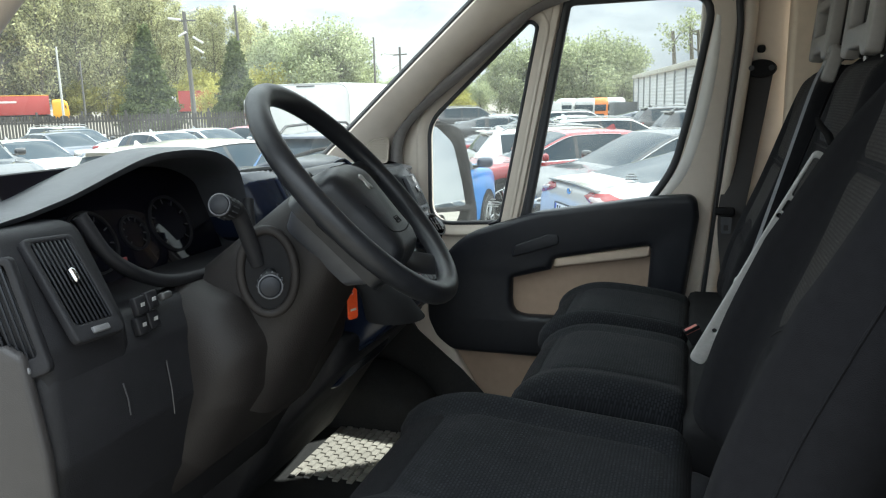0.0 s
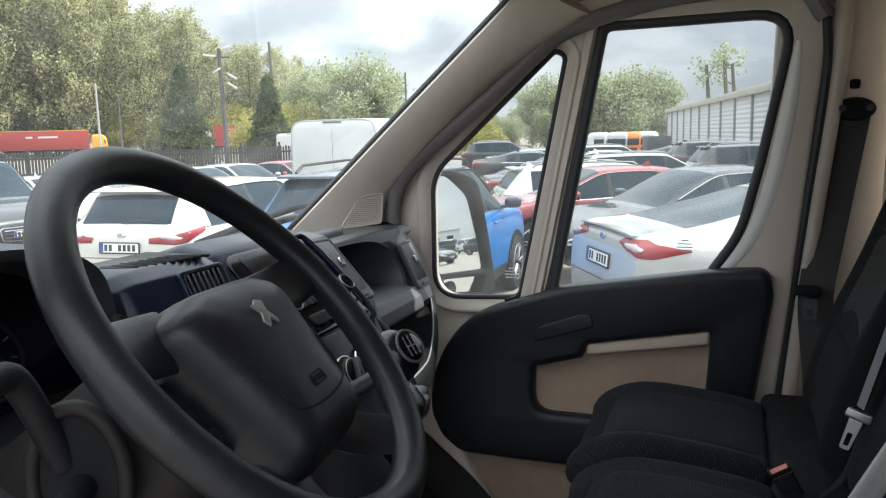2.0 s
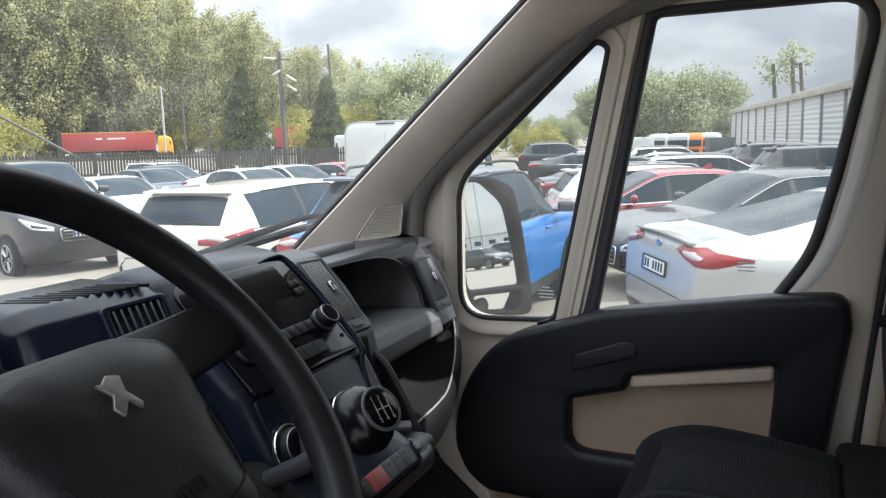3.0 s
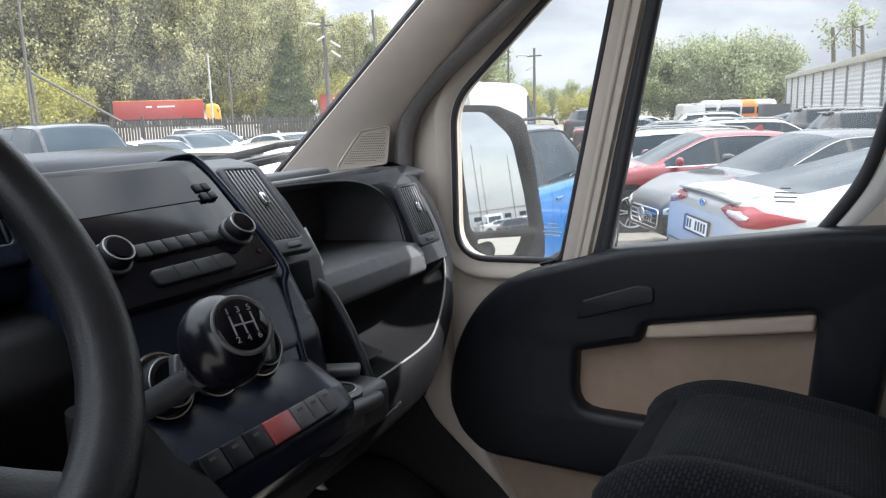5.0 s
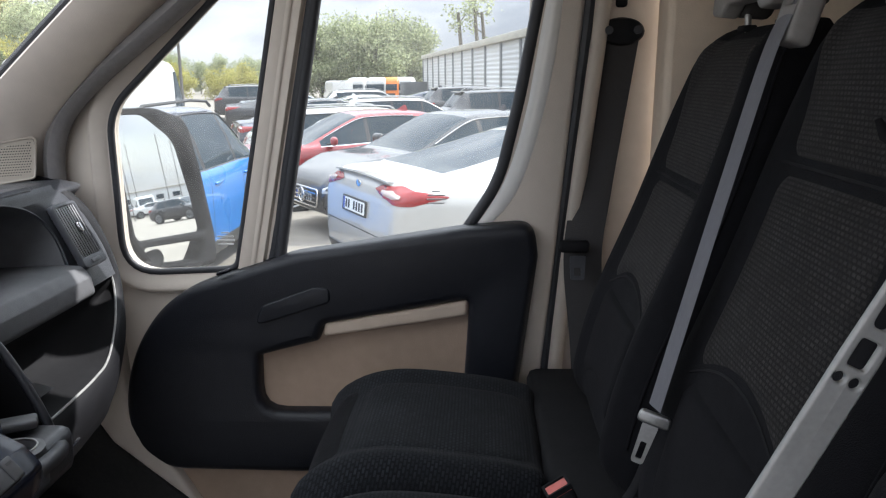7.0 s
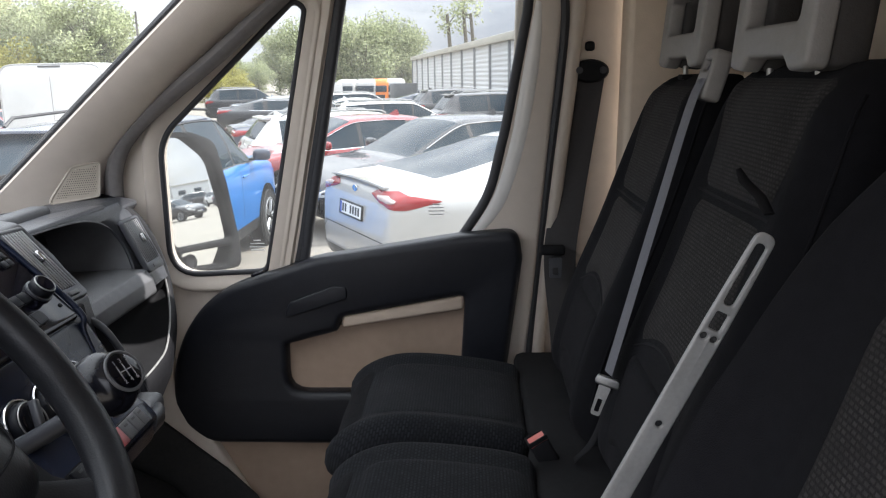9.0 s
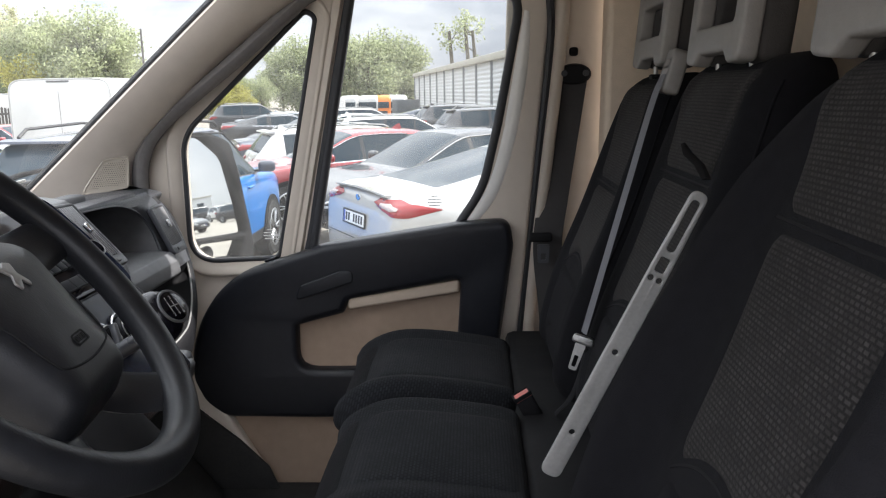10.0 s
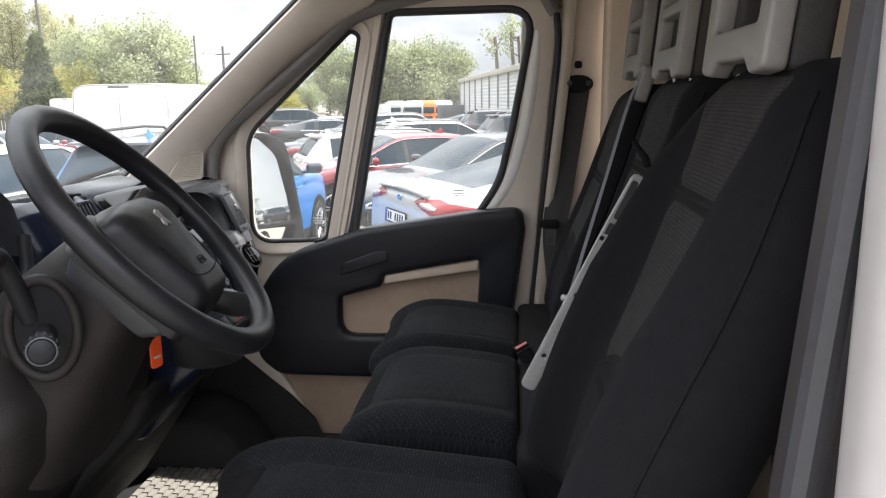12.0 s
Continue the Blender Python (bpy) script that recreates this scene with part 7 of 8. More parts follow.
def panel_van(label, colour, x, y, heading, high=2.05, long=5.2):
    v = thing("panel_van", label, "van", "parked vans")
    W, r, f = 0.97, -long / 2, long / 2
    shape = [(r, W * 0.90, 0.45, high - 0.16), (r + 0.06, W * 0.97, 0.35, high - 0.04), (r + 0.3, W, 0.28, high), (0.0, W, 0.28, high + 0.01), (f - 1.9, W, 0.28, high - 0.02), (f - 1.45, W * 0.99, 0.28, high - 0.20), (f - 0.85, W * 0.97, 0.28, 1.25),
             (f - 0.35, W * 0.93, 0.28, 1.02), (f - 0.05, W * 0.80, 0.32, 0.78), (f, W * 0.66, 0.36, 0.66)]
    body = part("body", hull(shape, 9.0, 64), colour, v, sharp=60)
    bm = bmesh.new()
    bm.from_mesh(body.data)
    tree = BVHTree.FromBMesh(bm)
    bm.free()
    part("windscreen", patch(tree, [(f, -W * 0.80, 1.22), (f, W * 0.80, 1.22), (f, W * 0.76, high - 0.24), (f, -W * 0.76, high - 0.24)], (-1, 0, 0), 0.008, 12, 8), car_glass, v, "dark windscreen")
    part("door_seam", patch(tree, [(r, -0.004, 0.5), (r, 0.004, 0.5), (r, 0.004, high - 0.12), (r, -0.004, high - 0.12)], (1, 0, 0), 0.003, 1, 12), seal_grey, v)
    part("roof_lamp", patch(tree, [(r, 0.22, high - 0.075), (r, -0.22, high - 0.075), (r, -0.20, high - 0.05), (r, 0.20, high - 0.05)], (1, 0, 0), 0.02, 6, 1), black_trim, v, "dark brake lamp strip")
    for s in (-1, 1):
        part("side_window", patch(tree, [(f - 1.75, s * W, 1.22), (f - 1.0, s * W, 1.22), (f - 1.45, s * W, high - 0.28), (f - 1.75, s * W, high - 0.28)], (0, -s, 0), 0.008, 6, 5), car_glass, v, "dark cab window")
        part("waist_strip", patch(tree, [(r + 0.3, s * W, 0.62), (f - 0.9, s * W, 0.62), (f - 0.9, s * W, 0.72), (r + 0.3, s * W, 0.72)], (0, -s, 0), 0.012, 14, 1), black_trim, v)
        part("gutter", patch(tree, [(r + 0.3, s * W, high - 0.22), (f - 1.7, s * W, high - 0.22), (f - 1.7, s * W, high - 0.155), (r + 0.3, s * W, high - 0.155)], (0, -s, 0), 0.006, 14, 1), colour, v)
        part("tail_lamp", patch(tree, [(r, s * W * 0.97, 0.85), (r, s * W * 0.82, 0.85), (r, s * W * 0.82, 1.25), (r, s * W * 0.97, 1.25)], (1, 0, 0), 0.015, 4, 5), lamp_red, v, "upright red tail lamp")
        m = bmesh.new()
        add_box(m, (f - 1.05, s * (W + 0.14), 1.28), (0.10, 0.16, 0.26), 0.03)
        part("door_mirror", m, black_trim, v)
        for xw in (r + 0.95, f - 0.85):
            part("wheel_arch", disc((xw, s * (W - 0.06), 0.35), (0, 1, 0), 0.40, 0.13, 28), soft_black, v)
            road_wheel(v, xw, s * (W - 0.085), 0.34, 0.2)
    v.matrix_world = pose(x, y, dip(x, y), 0, 0, heading)
    return v


panel_van("white panel van with a dark lamp strip on its roof edge", van_white, -7.75, 17.7, 93, 2.56, 5.3)
for az, far, h in ((-0.181, 76, 112), (-0.60, 62, 120)):
    panel_van("small white panel van among the far cars", van_white, *spot(az, far), h, 2.3, 5.0)

box_red = mat("red_trailer_sheet", (0.33, 0.042, 0.036), 0.5, vary=0.1, scale=0.4)
box_white = mat("white_trailer_sheet", (0.46, 0.46, 0.45), 0.5, vary=0.08, scale=0.4)
cab_yellow = mat("yellow_cab_paint", (0.72, 0.36, 0.03), 0.4, vary=0.08, scale=0.5)
cab_orange = mat("orange_cab_paint", (0.80, 0.22, 0.03), 0.4, vary=0.08, scale=0.5)


def lorry(label, cab_colour, load_colour, x, y, heading, long=13.0, lettering=False):
    """A lorry: x ahead. The cab, its glass, the load box, the frame and wheels are parts."""
    t = thing("lorry", label, "lorry", "far lorries")
    part("cab", placed(hull([(-0.1, 1.18, 0.55, 3.0), (0.1, 1.22, 0.5, 3.25), (1.2, 1.24, 0.5, 3.3), (1.9, 1.22, 0.5, 2.9), (2.1, 1.18, 0.5, 2.0), (2.15, 1.10, 0.55, 1.2)], 6.0, 32), Matrix.Translation((0, 0, 0))), cab_colour, t, "lorry cab")
    part("windscreen", box((2.02, 0, 2.15), (0.30, 2.1, 0.75), 0.08, turned(0, -12, 0)), car_glass, t)
    for s in (-1, 1):
        part("side_window", box((1.35, s * 1.2, 2.1), (0.9, 0.06, 0.6), 0.05), car_glass, t)
    part("grille", box((2.12, 0, 1.1), (0.10, 1.7, 0.75), 0.04), black_trim, t)
    if long:
        b = part("load_box", box((-0.45 - long / 2, 0, 2.50), (long, 2.5, 2.75), 0.03), load_colour, t, "trailer box")
        part("top_rail", box((-0.45 - long / 2, 0, 3.92), (long + 0.04, 2.54, 0.10), 0.02), cab_yellow if lettering else load_colour, b)
        part("frame", box((-0.45 - long / 2, 0, 0.98), (long, 1.2, 0.24), 0.03), black_trim, t)
        if lettering:
            for u, wide in ((-0.62, 2.6), (-0.20, 0.9)):
                for s in (-1, 1):
                    part("lettering_bar", box((-0.45 - long * 0.5 + u * -long * 0.45 - long * 0.2, s * 1.262, 3.0), (wide, 0.02, 0.26), 0), pale, b)
    for xw in [1.3, -0.6] + ([-long + 1.0, -long + 2.3, -long + 3.6] if long else []):
        for s in (-1, 1):
            part("wheel", disc((xw, s * 1.05, 0.50), (0, 1, 0), 0.5, 0.3, 24, 0.04), tyre_black, t)
    t.matrix_world = pose(x, y, dip(x, y), 0, 0, heading)
    return t


rx, ry = spot(-0.962, 132)
lorry("red box trailer lorry with yellow cab behind the fence", cab_yellow, box_red, rx, ry, 44, 13.2, True)
rx, ry = spot(-0.735, 118)
lorry("white lorry cab with a red trailer behind the fence", box_white, box_red, rx, ry, 215, 9.5)
for az, col, h in ((-0.150, box_white, 255), (-0.128, box_white, 265), (-0.112, cab_orange, 265), (-0.094, box_white, 265)):
    lorry("parked lorry cab beyond the rows of cars", col, box_white, *spot(az, 96), h, 0)
crate = thing("scrap_stack", "stacked dark red and grey scrap parts by the shed", "scrap")
part("crate", box((0, 0, 0.9), (3.2, 2.0, 1.8), 0.05), mat("grey_crate", (0.10, 0.11, 0.12), 0.7, vary=0.3, scale=1.0), crate)
part("red_shell", loft([[(x, y * w, 1.8 + h) for x, y, h in ((-1.2, -0.8, 0), (1.2, -0.8, 0), (1.2, 0.8, 0), (-1.2, 0.8, 0))] for w, h in ((1, 0), (0.9, 0.6), (0.5, 1.1))]), mat("rusty_red_shell", (0.22, 0.05, 0.045), 0.6, vary=0.3, scale=1.5), crate)
crate.matrix_world = pose(*spot(-0.080, 84), dip(*spot(-0.080, 84)), 0, 0, 20)

# long corrugated shed
shed_sheet = mat("pale_corrugated_sheet", (0.56, 0.575, 0.585), 0.5, vary=0.10, scale=0.5, piece=0.06)
shed_post = mat("dark_shed_post", (0.20, 0.21, 0.22), 0.6, vary=0.2, scale=1.0)
shed_cap = mat("weathered_roof_edge", (0.40, 0.385, 0.33), 0.7, vary=0.2, scale=0.6)
shed = thing("storage_shed", "long pale corrugated metal shed with grey posts", "shed")
S0, S1 = Vector((-6.2, 88.0, GROUND)), Vector((3.6, 30.0, GROUND))
run = S1 - S0
count = 12
way = run.normalized()
out_way = Vector((-way.y, way.x, 0))
if out_way.x > 0:
    out_way = -out_way
sheet_len = run.length / count
bm = bmesh.new()
zs = np.linspace(0.0, 3.55, 57)
cols = [[bm.verts.new((u, 0.012 * (1 if i % 4 < 2 else -1), z)) for i, z in enumerate(zs)] for u in (-sheet_len / 2 + 0.12, sheet_len / 2 - 0.12)]
for i in range(len(zs) - 1):
    bm.faces.new((cols[0][i], cols[1][i], cols[1][i + 1], cols[0][i + 1]))
first = None
for k in range(count):
    m = plane_of(S0 + run * (k + 0.5) / count, way, -out_way)
    m = Matrix.Translation(S0 + run * (k + 0.5) / count) @ Matrix.Rotation(math.atan2(way.y, way.x), 4, "Z")
    if first is None:
        first = part("panel", bm, shed_sheet, shed, smooth=False)
        ob = first
    else:
        ob = new("panel", first.data)
        ob.parent = shed
    ob.matrix_world = m
    p = part("post", placed(box((-sheet_len / 2, 0, 1.85), (0.24, 0.22, 3.7), 0.02), m), shed_post, shed)
part("roof_edge", placed(box((0, 0, 3.72), (run.length + 0.3, 0.5, 0.38), 0.03), Matrix.Translation(S0 + run / 2) @ Matrix.Rotation(math.atan2(way.y, way.x), 4, "Z")), shed_cap, shed)
part("rear_wall", placed(box((0, 0, 1.8), (run.length, 0.3, 3.5), 0.0), Matrix.Translation(S0 + run / 2 - out_way * 6) @ Matrix.Rotation(math.atan2(way.y, way.x), 4, "Z")), shed_sheet, shed)
part("end_wall", placed(box((0, 0, 1.8), (0.3, 6, 3.5), 0.0), Matrix.Translation(S0 - out_way * 3) @ Matrix.Rotation(math.atan2(way.y, way.x), 4, "Z")), shed_sheet, shed)
part("roof", placed(box((0, 0, 3.85), (run.length, 6.4, 0.12), 0.02), Matrix.Translation(S0 + run / 2 - out_way * 3) @ Matrix.Rotation(math.atan2(way.y, way.x), 4, "Z")), shed_cap, shed)

# picket fence
wood_dark = mat("weathered_dark_wood", (0.055, 0.050, 0.045), 0.85, vary=0.3, scale=1.5)
fence = thing("picket_fence", "dark weathered picket fence along the yard", "fence")
F0, F1 = Vector((*spot(-1.95, 50), GROUND)), Vector((*spot(-0.40, 48), GROUND))
frun = F1 - F0
fm = Matrix.Translation(F0) @ Matrix.Rotation(math.atan2(frun.y, frun.x), 4, "Z")
pickets = bmesh.new()
n = int(frun.length / 0.155)
for k in range(n):
    h = 1.55 + random.uniform(-0.05, 0.05)
    x = 0.155 * k
    q = [pickets.verts.new((x + dx, 0, z)) for dx, z in ((0, 0.05), (0.11, 0.05), (0.11, h - 0.06), (0.055, h), (0, h - 0.06))]
    q2 = [pickets.verts.new((v.co.x, 0.025, v.co.z)) for v in q]
    pickets.faces.new(q)
    pickets.faces.new(q2[::-1])
    for i in range(5):
        pickets.faces.new((q[i], q2[i], q2[(i + 1) % 5], q[(i + 1) % 5]))
tagged(part("pickets", placed(pickets, fm), wood_dark, fence, smooth=False), kind="stuff")
for z in (0.40, 1.20):
    part("rail", placed(box((frun.length / 2, 0.05, z), (frun.length, 0.05, 0.10)), fm), wood_dark, fence)
for k in range(0, n, 14):
    part("post", placed(box((0.155 * k, 0.09, 0.9), (0.11, 0.10, 1.70), 0.01), fm), wood_dark, fence)

# lamp posts and poles
pole_grey = mat("grey_pole", (0.105, 0.098, 0.090), 0.7, vary=0.15, scale=2.0)
pole_pale = mat("pale_concrete_pole", (0.42, 0.42, 0.40), 0.8, vary=0.15, scale=2.0)
lamp_case = mat("white_lamp_case", (0.62, 0.62, 0.60), 0.5, vary=0.1)


def pole(label, az, far, high, r=0.10, material=pole_grey, heads=0, lean=0.0):
    x, y = spot(az, far)
    p = thing("lamp_post" if heads else "pole", label, "lamp post" if heads else "pole")
    part("mast", tube([(0, 0, 0), (lean / 2, 0, high / 2), (lean, 0, high)], [r, r * 0.85, r * 0.7], 10), material, p)
    if heads:
        part("bracket", tube([(-0.5, 0, high - 0.55), (0.5, 0, high - 0.5)], 0.05, 8), material, p)
        for dx, dz, tilt, sx in ((-0.75, -0.45, 6, 1.0), (-0.35, -1.35, -30, 0.75), (0.55, -1.7, 32, 0.95), (0.35, 0.05, -25, 0.6), (0.55, -2.3, 35, 0.9))[:heads]:
            part("floodlight", box((dx, -0.1, high + dz), (sx * 0.75, 0.3, 0.12), 0.03, turned(0, tilt, 0)), lamp_case, p, "pale floodlight")
    p.matrix_world = pose(x, y, GROUND, 0, 0, math.degrees(math.atan(-az)))
    return p


pole("tall grey mast with several pale floodlights", -0.709, 52, 7.6, 0.17, pole_grey, 5, -0.15)
pole("plain dark wooden pole beside the trees", -0.620, 64, 9.4, 0.14, pole_grey, 0, -0.3)
pole("slim pale pole behind the fence", -0.948, 74, 7.0, 0.11, pole_pale)
pole("slim pole beyond the cars", -0.416, 60, 6.6, 0.10)
pole("lamp post with small head beyond the cars", -0.379, 56, 5.6, 0.12, pole_grey, 2)
post = pole("tall grey wooden pole with a slanting stay at the fence", -1.405, 60, 12.0, 0.12, pole_grey)
part("stay", tube([(0.1, 0, 4.9), (6.3, 0, 0.9)], 0.09, 8), pole_grey, post)
part("stub", tube([(0.35, 0, 0), (0.15, 0, 5.2)], 0.10, 8), pole_grey, post)
pole("slim grey pole behind the fence", -0.905, 76, 6.0, 0.10)

# trees
bark = mat("grey_bark", (0.13, 0.115, 0.09), 0.9, vary=0.3, scale=3.0, bump=0.6, grain=30)


def leaf_material(name, base, through_part=0.35, spread=0.35):
    m = mat(name, base, 0.8, vary=0.3, scale=0.6, piece=0.12, spec=0.06)
    t = m.node_tree
    b = t.nodes["Principled BSDF"]
    geo = t.nodes.new("ShaderNodeNewGeometry")
    span_n = t.nodes.new("ShaderNodeMapRange")
    span_n.inputs["To Min"].default_value, span_n.inputs["To Max"].default_value = 1 - spread, 1 + spread
    t.links.new(geo.outputs["Random Per Island"], span_n.inputs["Value"])
    tint = next(n for n in t.nodes if n.type == "VECT_MATH")
    again = t.nodes.new("ShaderNodeVectorMath")
    again.operation = "SCALE"
    t.links.new(tint.outputs[0], again.inputs[0])
    t.links.new(span_n.outputs["Result"], again.inputs["Scale"])
    t.links.new(again.outputs[0], b.inputs["Base Color"])
    soft = t.nodes.new("ShaderNodeBsdfTranslucent")
    t.links.new(again.outputs[0], soft.inputs["Color"])
    both = t.nodes.new("ShaderNodeMixShader")
    both.inputs[0].default_value = through_part
    o = next(n for n in t.nodes if n.type == "OUTPUT_MATERIAL")
    t.links.new(b.outputs[0], both.inputs[1])
    t.links.new(soft.outputs[0], both.inputs[2])
    t.links.new(both.outputs[0], o.inputs["Surface"])
    return m


# poplar and bush greens are lightened: haze and glare mixed into the leaf colour
hazy_poplar_leaf = leaf_material("hazy_poplar_leaves", (0.46, 0.455, 0.27), 0.5, 0.7)
hazy_bush_leaf = leaf_material("hazy_bush_leaves", (0.37, 0.40, 0.245), 0.5, 0.4)
fir_leaf = leaf_material("fir_needles", (0.14, 0.165, 0.075), 0.35)
gold_leaf = leaf_material("yellowing_leaves", (0.38, 0.36, 0.12), 0.5)


def leaf_cloud(spots, size, rng, each=3):
    """Small bent leaves, several to a clump, round the given spots."""
    verts, faces = [], []
    for cx, cy, cz, spread in spots:
        for _ in range(each):
            c = np.array([cx, cy, cz]) + rng.normal(0, spread, 3)
            a, b = rng.normal(0, 1, 3), rng.normal(0, 1, 3)
            a /= np.linalg.norm(a)
            b -= a * (a @ b)
            b /= np.linalg.norm(b)
            s = size * rng.uniform(0.6, 1.3)
            i = len(verts)
            verts += [c - a * s, c - b * s * 0.55 + np.cross(a, b) * s * 0.15, c + a * s, c + b * s * 0.55 + np.cross(a, b) * s * 0.15]
            faces.append((i, i + 1, i + 2, i + 3))
    bm = bmesh.new()
    made = [bm.verts.new(v) for v in verts]
    for f in faces:
        bm.faces.new([made[k] for k in f])
    return bm


def tree(name, label, kind, seed, high, wide, leaf, size, clumps):
    rng = np.random.default_rng(seed)
    t = thing(name, label, "tree")
    wood = bmesh.new()
    bend = rng.normal(0, 0.02 * high, 2)
    axis_at = lambda s: np.array([bend[0] * s * s, bend[1] * s * s, high * s])
    r0 = 0.012 * high + 0.05
    add_tube(wood, [axis_at(s) for s in np.linspace(0, 0.96, 8)], list(np.linspace(r0, 0.02, 8)), 7)
    spots = []
    if kind == "poplar":
        limbs = 40
        for k in range(limbs):
            s = 0.10 + 0.86 * k / limbs
            a = rng.uniform(0, 2 * math.pi)
            reach = wide * (0.35 + 0.65 * math.sin(math.pi * min(1, 0.15 + s * 0.85))) * rng.uniform(0.6, 1.1)
            p0 = axis_at(s)
            p1 = p0 + np.array([math.cos(a) * reach, math.sin(a) * reach, reach * rng.uniform(0.9, 1.6)])
            pm = (p0 + p1) / 2 + np.array([math.cos(a), math.sin(a), -0.4]) * reach * 0.12
            add_tube(wood, [p0, pm, p1], [r0 * (1 - s) * 0.45 + 0.015, r0 * (1 - s) * 0.3 + 0.012, 0.008], 5)
            for _ in range(clumps // limbs):
                u = rng.uniform(0.15, 1.10)
                q = p0 + (p1 - p0) * u + rng.normal(0, 0.38, 3)
                spots.append((*q, 0.36))
    elif kind == "bush":
        lobes = []
        while len(lobes) < 34:
            p = rng.uniform(-1, 1, 3)
            if 0.25 < np.linalg.norm(p) < 1.0:
                lobes.append((p[0] * wide * 0.78, p[1] * wide * 0.78, high * (0.50 + 0.40 * p[2]), wide * rng.uniform(0.20, 0.34)))
        for lx, ly, lz, lr in lobes:
            p0 = axis_at(max(0.12, lz / high - 0.28))
            add_tube(wood, [p0, (p0 + np.array([lx, ly, lz])) / 2, (lx, ly, lz)], [r0 * 0.3, r0 * 0.2, 0.02], 5)
            for _ in range(clumps // 34):
                d = rng.normal(0, 1, 3)
                d /= np.linalg.norm(d)
                rr = lr * rng.uniform(0.5, 1.12)
                spots.append((lx + d[0] * rr, ly + d[1] * rr, lz + d[2] * rr * 0.9, 0.24))
    else:
        for _ in range(clumps):
            s = rng.uniform(0.04, 1.0) ** 0.8
            layer = 0.86 + 0.14 * math.sin(s * 46)
            reach = wide * (1 - s) * layer * math.sqrt(rng.uniform(0.25, 1.0)) + 0.05
            a = rng.uniform(0, 2 * math.pi)
            spots.append((math.cos(a) * reach, math.sin(a) * reach, high * s - reach * 0.22, 0.14))
        for k in range(18):
            s, a = 0.08 + 0.05 * k, rng.uniform(0, 6.28)
            add_tube(wood, [(0, 0, high * s), (math.cos(a) * wide * (1 - s) * 0.8, math.sin(a) * wide * (1 - s) * 0.8, high * s - 0.2)], [0.05, 0.015], 4)
    part("trunk", wood, bark, t)
    tagged(part("crown", leaf_cloud(spots, size, rng, 6 if kind == "poplar" else 4), leaf, t, smooth=False), kind="stuff")
    return t


rng = np.random.default_rng(11)
poplars = [tree("poplar", "tall pale green poplar with a thin crown", "poplar", 20 + k, 21 + 2 * (k % 3), 3.2 + 0.4 * (k % 2), hazy_poplar_leaf, 0.19, 1080) for k in range(4)]
bushes = [tree("broadleaf_tree", "rounded green broadleaf tree at the yard's edge", "bush", 40 + k, 9.0, 4.4, hazy_bush_leaf, 0.15, 2500) for k in range(3)]
golds = [tree("broadleaf_tree", "low yellow-green scrub tree by the fence", "bush", 60 + k, 5.0, 3.4, gold_leaf, 0.14, 1700) for k in range(2)]
firs = [tree("fir_tree", "dark green conical fir in front of the poplars", "fir", 70 + k, 7.5 - 1.0 * k, 3.2 - 0.5 * k, fir_leaf, 0.14, 3600) for k in range(2)]


def plant(kinds, k, az, far, grow=1.0, drop=0.0):
    x, y = spot(az, far)
    src = kinds[k % len(kinds)]
    m = pose(x, y, GROUND + drop, 0, 0, 73 * k) @ Matrix.Diagonal((grow, grow, grow, 1))
    if not src.get("used"):
        src["used"] = True
        src.matrix_world = m
        return src
    c = copy_thing(src, pose(x, y, GROUND + drop, 0, 0, 73 * k))
    c.scale = (grow, grow, grow)
    return c


k = 0
for row, far in enumerate((142, 156, 170)):
    az = -1.95 + 0.03 * row
    while az < -0.52:
        rise_to = float(np.interp(az, [-1.1, -0.95, -0.85, -0.75, -0.66, -0.587, -0.53], [0.205, 0.185, 0.165, 0.137, 0.105, 0.095, 0.078]))
        plant(poplars, k, az + rng.normal(0, 0.006), far + rng.uniform(-5, 5), (2.0 + rise_to * far) / 22.5 * rng.uniform(0.86, 1.04))
        az += rng.uniform(0.028, 0.045) * (1 + 0.6 * max(0, -1.2 - az))
        k += 1
# a place, how far, and how high its top rises over the eye for each metre of distance
for az, far, top in ((-0.56, 96, 0.075), (-0.535, 92, 0.080), (-0.508, 84, 0.084), (-0.485, 80, 0.090), (-0.463, 82, 0.078), (-0.443, 86, 0.050), (-0.415, 92, 0.022), (-0.385, 95, 0.024), (-0.355, 98, 0.020), (-0.325, 100, 0.022), (-0.295, 98, 0.020), (-0.268, 96, 0.022),
                     (-0.240, 118, 0.050), (-0.222, 114, 0.058), (-0.200, 112, 0.056), (-0.178, 116, 0.060), (-0.155, 112, 0.062), (-0.130, 110, 0.068), (-0.108, 112, 0.066), (-0.090, 114, 0.058), (-0.076, 116, 0.036), (-0.17, 130, 0.052), (0.12, 95, 0.05), (0.2, 95, 0.06)):
    fall = dip(*spot(az, far)) - GROUND
    plant(bushes, k, az, far, (1.9 - fall + top * far) / 8.0, fall)
    k += 1
for az, far, grow in ((-1.55, 72, 1.1), (-1.42, 74, 1.2), (-1.32, 100, 1.2), (-1.22, 144, 1.5), (-1.12, 150, 1.5), (-1.02, 152, 1.4), (-0.90, 140, 1.2), (-0.84, 142, 1.3), (-0.70, 138, 1.5), (-0.655, 76, 0.9), (-0.60, 80, 1.0), (-0.57, 82, 1.1), (-0.39, 70, 0.6), (-0.33, 72, 0.55), (-0.30, 74, 0.6)):
    plant(golds, k, az, far, grow)
    k += 1
plant(firs, 0, -0.785, 63, 1.0)
plant(firs, 1, -0.633, 62, 1.0)
for src in poplars + bushes + golds + firs:
    del src["used"]

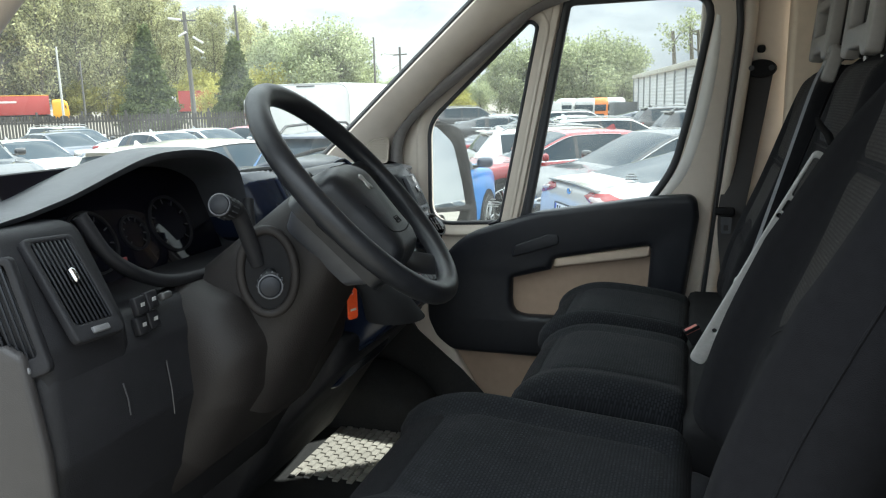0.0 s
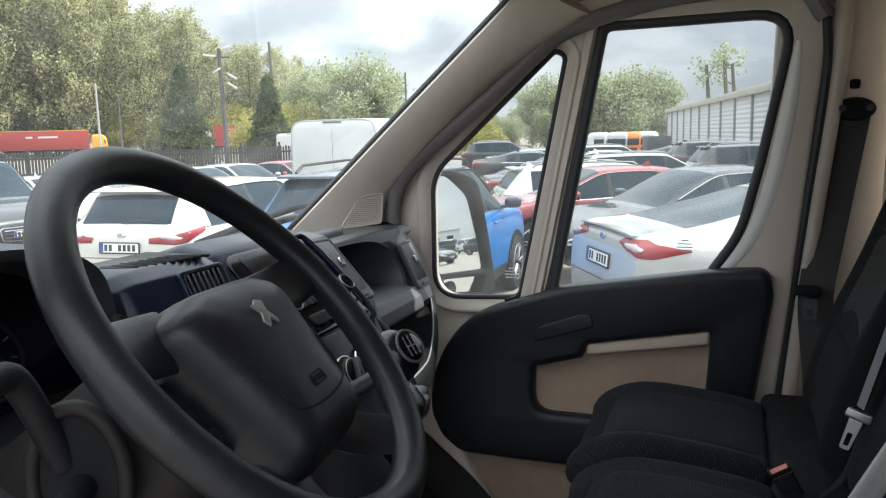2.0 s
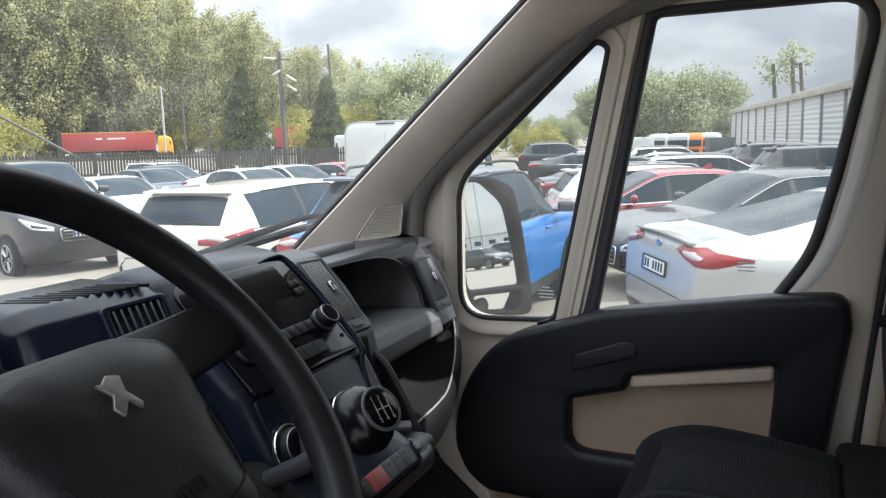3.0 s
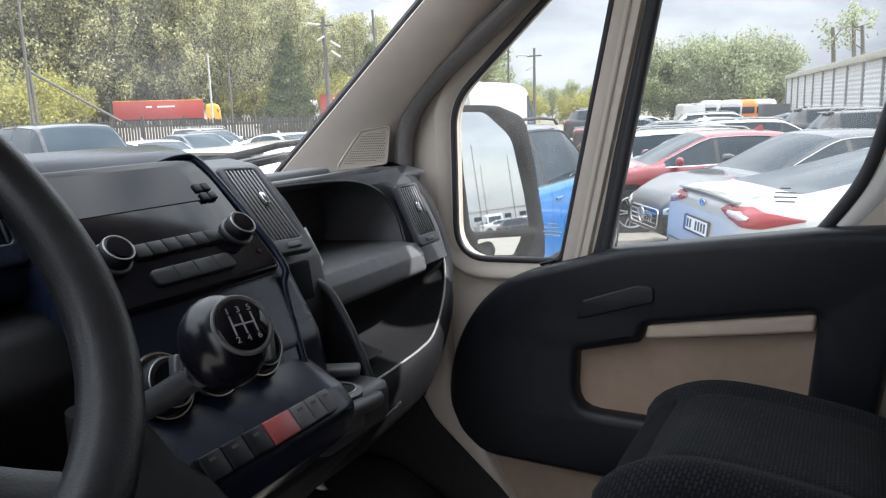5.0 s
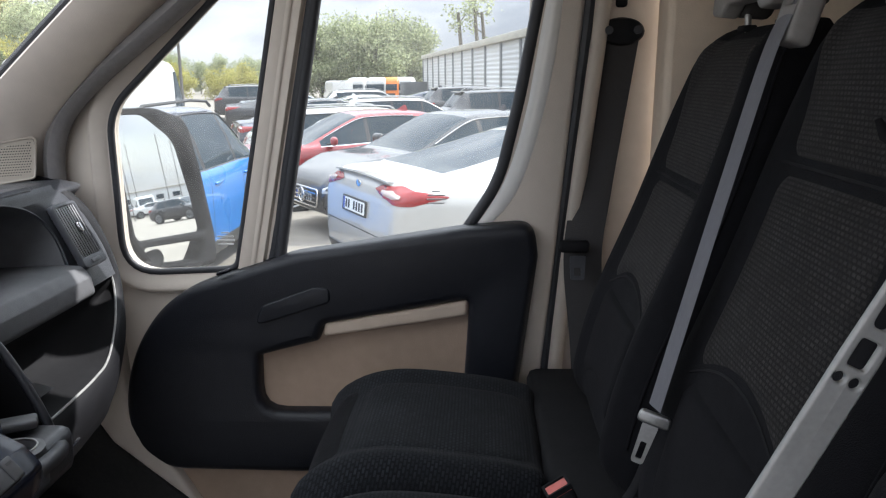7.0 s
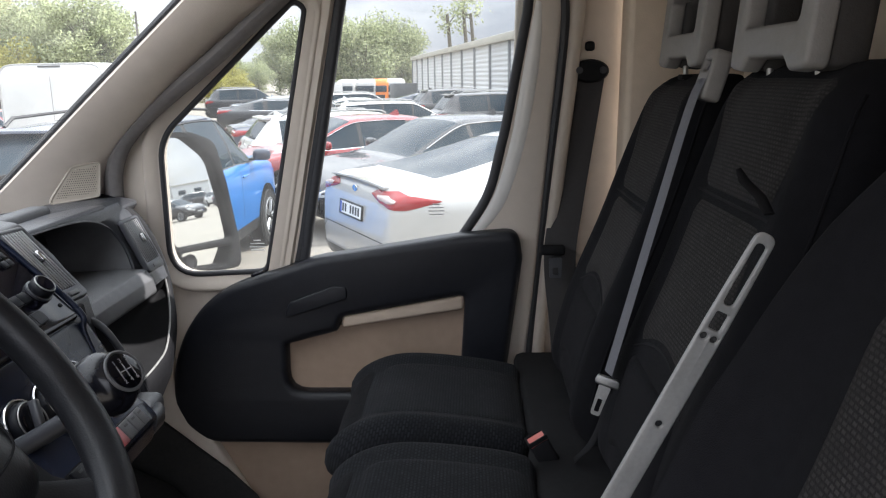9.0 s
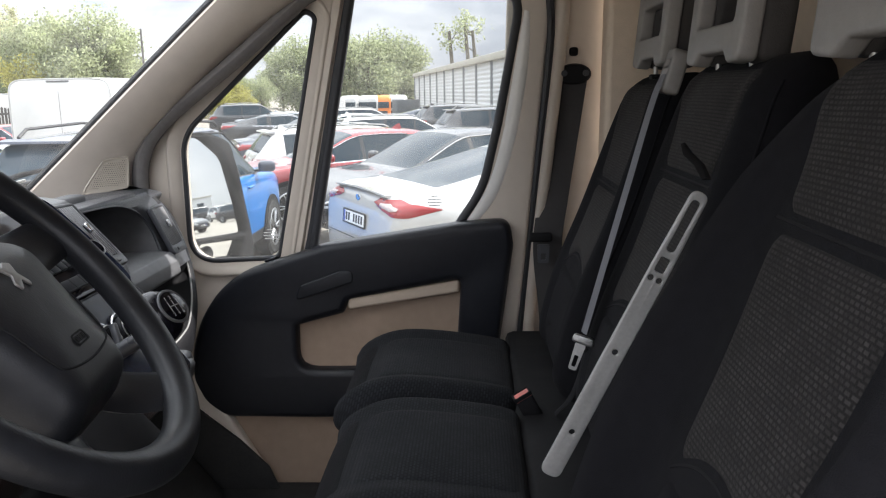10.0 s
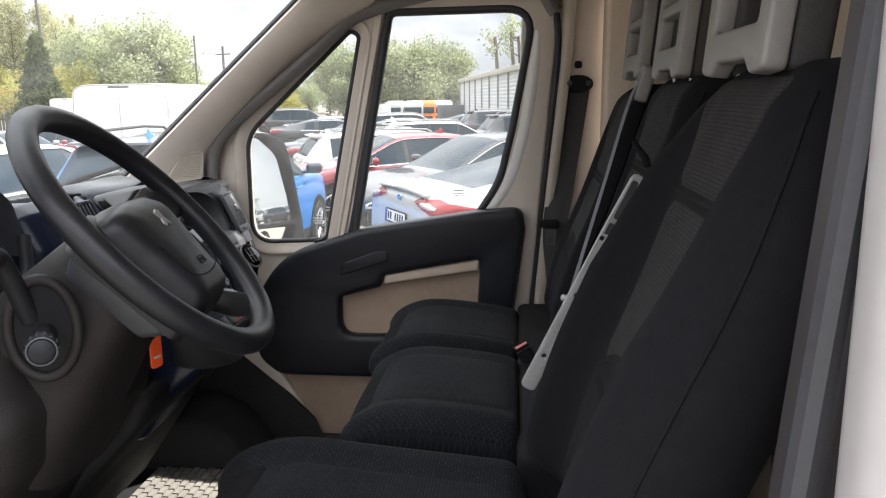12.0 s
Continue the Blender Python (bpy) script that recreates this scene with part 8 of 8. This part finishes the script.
# two lopped trunks with a few tufts behind the shed
for n_t, (az, far, high) in enumerate(((-0.026, 96, 9.0), (-0.006, 96, 9.6), (0.003, 97, 9.0))):
    r_l = np.random.default_rng(90 + n_t)
    t = thing("lopped_tree", "bare lopped tree trunk with a few leafy tufts", "tree")
    wood = bmesh.new()
    add_tube(wood, [(0, 0, 0), (0.15, 0, high * 0.5), (-0.2, 0, high)], [0.28, 0.24, 0.18], 8)
    tufts = []
    for s in range(3):
        a = r_l.uniform(0, 6.28)
        z = high * r_l.uniform(0.72, 0.98)
        tip = (math.cos(a) * 1.6, math.sin(a) * 0.8, z + r_l.uniform(0.4, 1.6))
        add_tube(wood, [(-0.1, 0, z), tip], [0.09, 0.03], 5)
        tufts += [(tip[0] + d[0], tip[1] + d[1], tip[2] + d[2], 0.2) for d in r_l.normal(0, 0.50, (30, 3))]
    part("trunk", wood, bark, t)
    tagged(part("crown", leaf_cloud(tufts, 0.19, r_l), hazy_bush_leaf, t, smooth=False), kind="stuff")
    t.matrix_world = pose(*spot(az, far), GROUND, 0, 0, 0)

# behind the van, seen in the door mirror: poles, a van and a low hall
for x, y, high in ((70.0, 23.5, 9.0), (84.0, 26.0, 9.0), (92.0, 36.0, 10.0), (98.0, 32.5, 9.0), (76.0, 29.0, 8.0)):
    p = thing("pole", "slim grey pole in the yard behind the van", "pole")
    part("mast", tube([(0, 0, 0), (0, 0, high)], [0.055, 0.04], 8), pole_grey, p)
    p.matrix_world = pose(x, y, GROUND, 0, 0, 0)
panel_van("white panel van parked far behind", van_white, 86.0, 29.6, 190, 2.2, 5.0)
hall = thing("low_hall", "long low pale hall beyond the yard", "building")
part("wall", box((0, 0, 2.0), (9.0, 30.0, 4.0), 0.05), shed_sheet, hall)
part("roof", box((0, 0, 4.12), (9.6, 30.6, 0.25), 0.03), shed_cap, hall)
for k in range(7):
    part("window", box((-4.52, -12 + 4.0 * k, 2.2), (0.06, 1.8, 1.1), 0.01), car_glass, hall)
hall.matrix_world = pose(190.0, 64.0, GROUND, 0, 0, 0)
for az_k, (x, y, grow) in enumerate(((150, 36, 0.8), (155, 84, 0.9), (160, 28, 0.9), (150, 92, 0.8))):
    c = copy_thing(bushes[az_k % 3], pose(x, y, GROUND, 0, 0, 40 * az_k))
    c.scale = (grow, grow, grow)
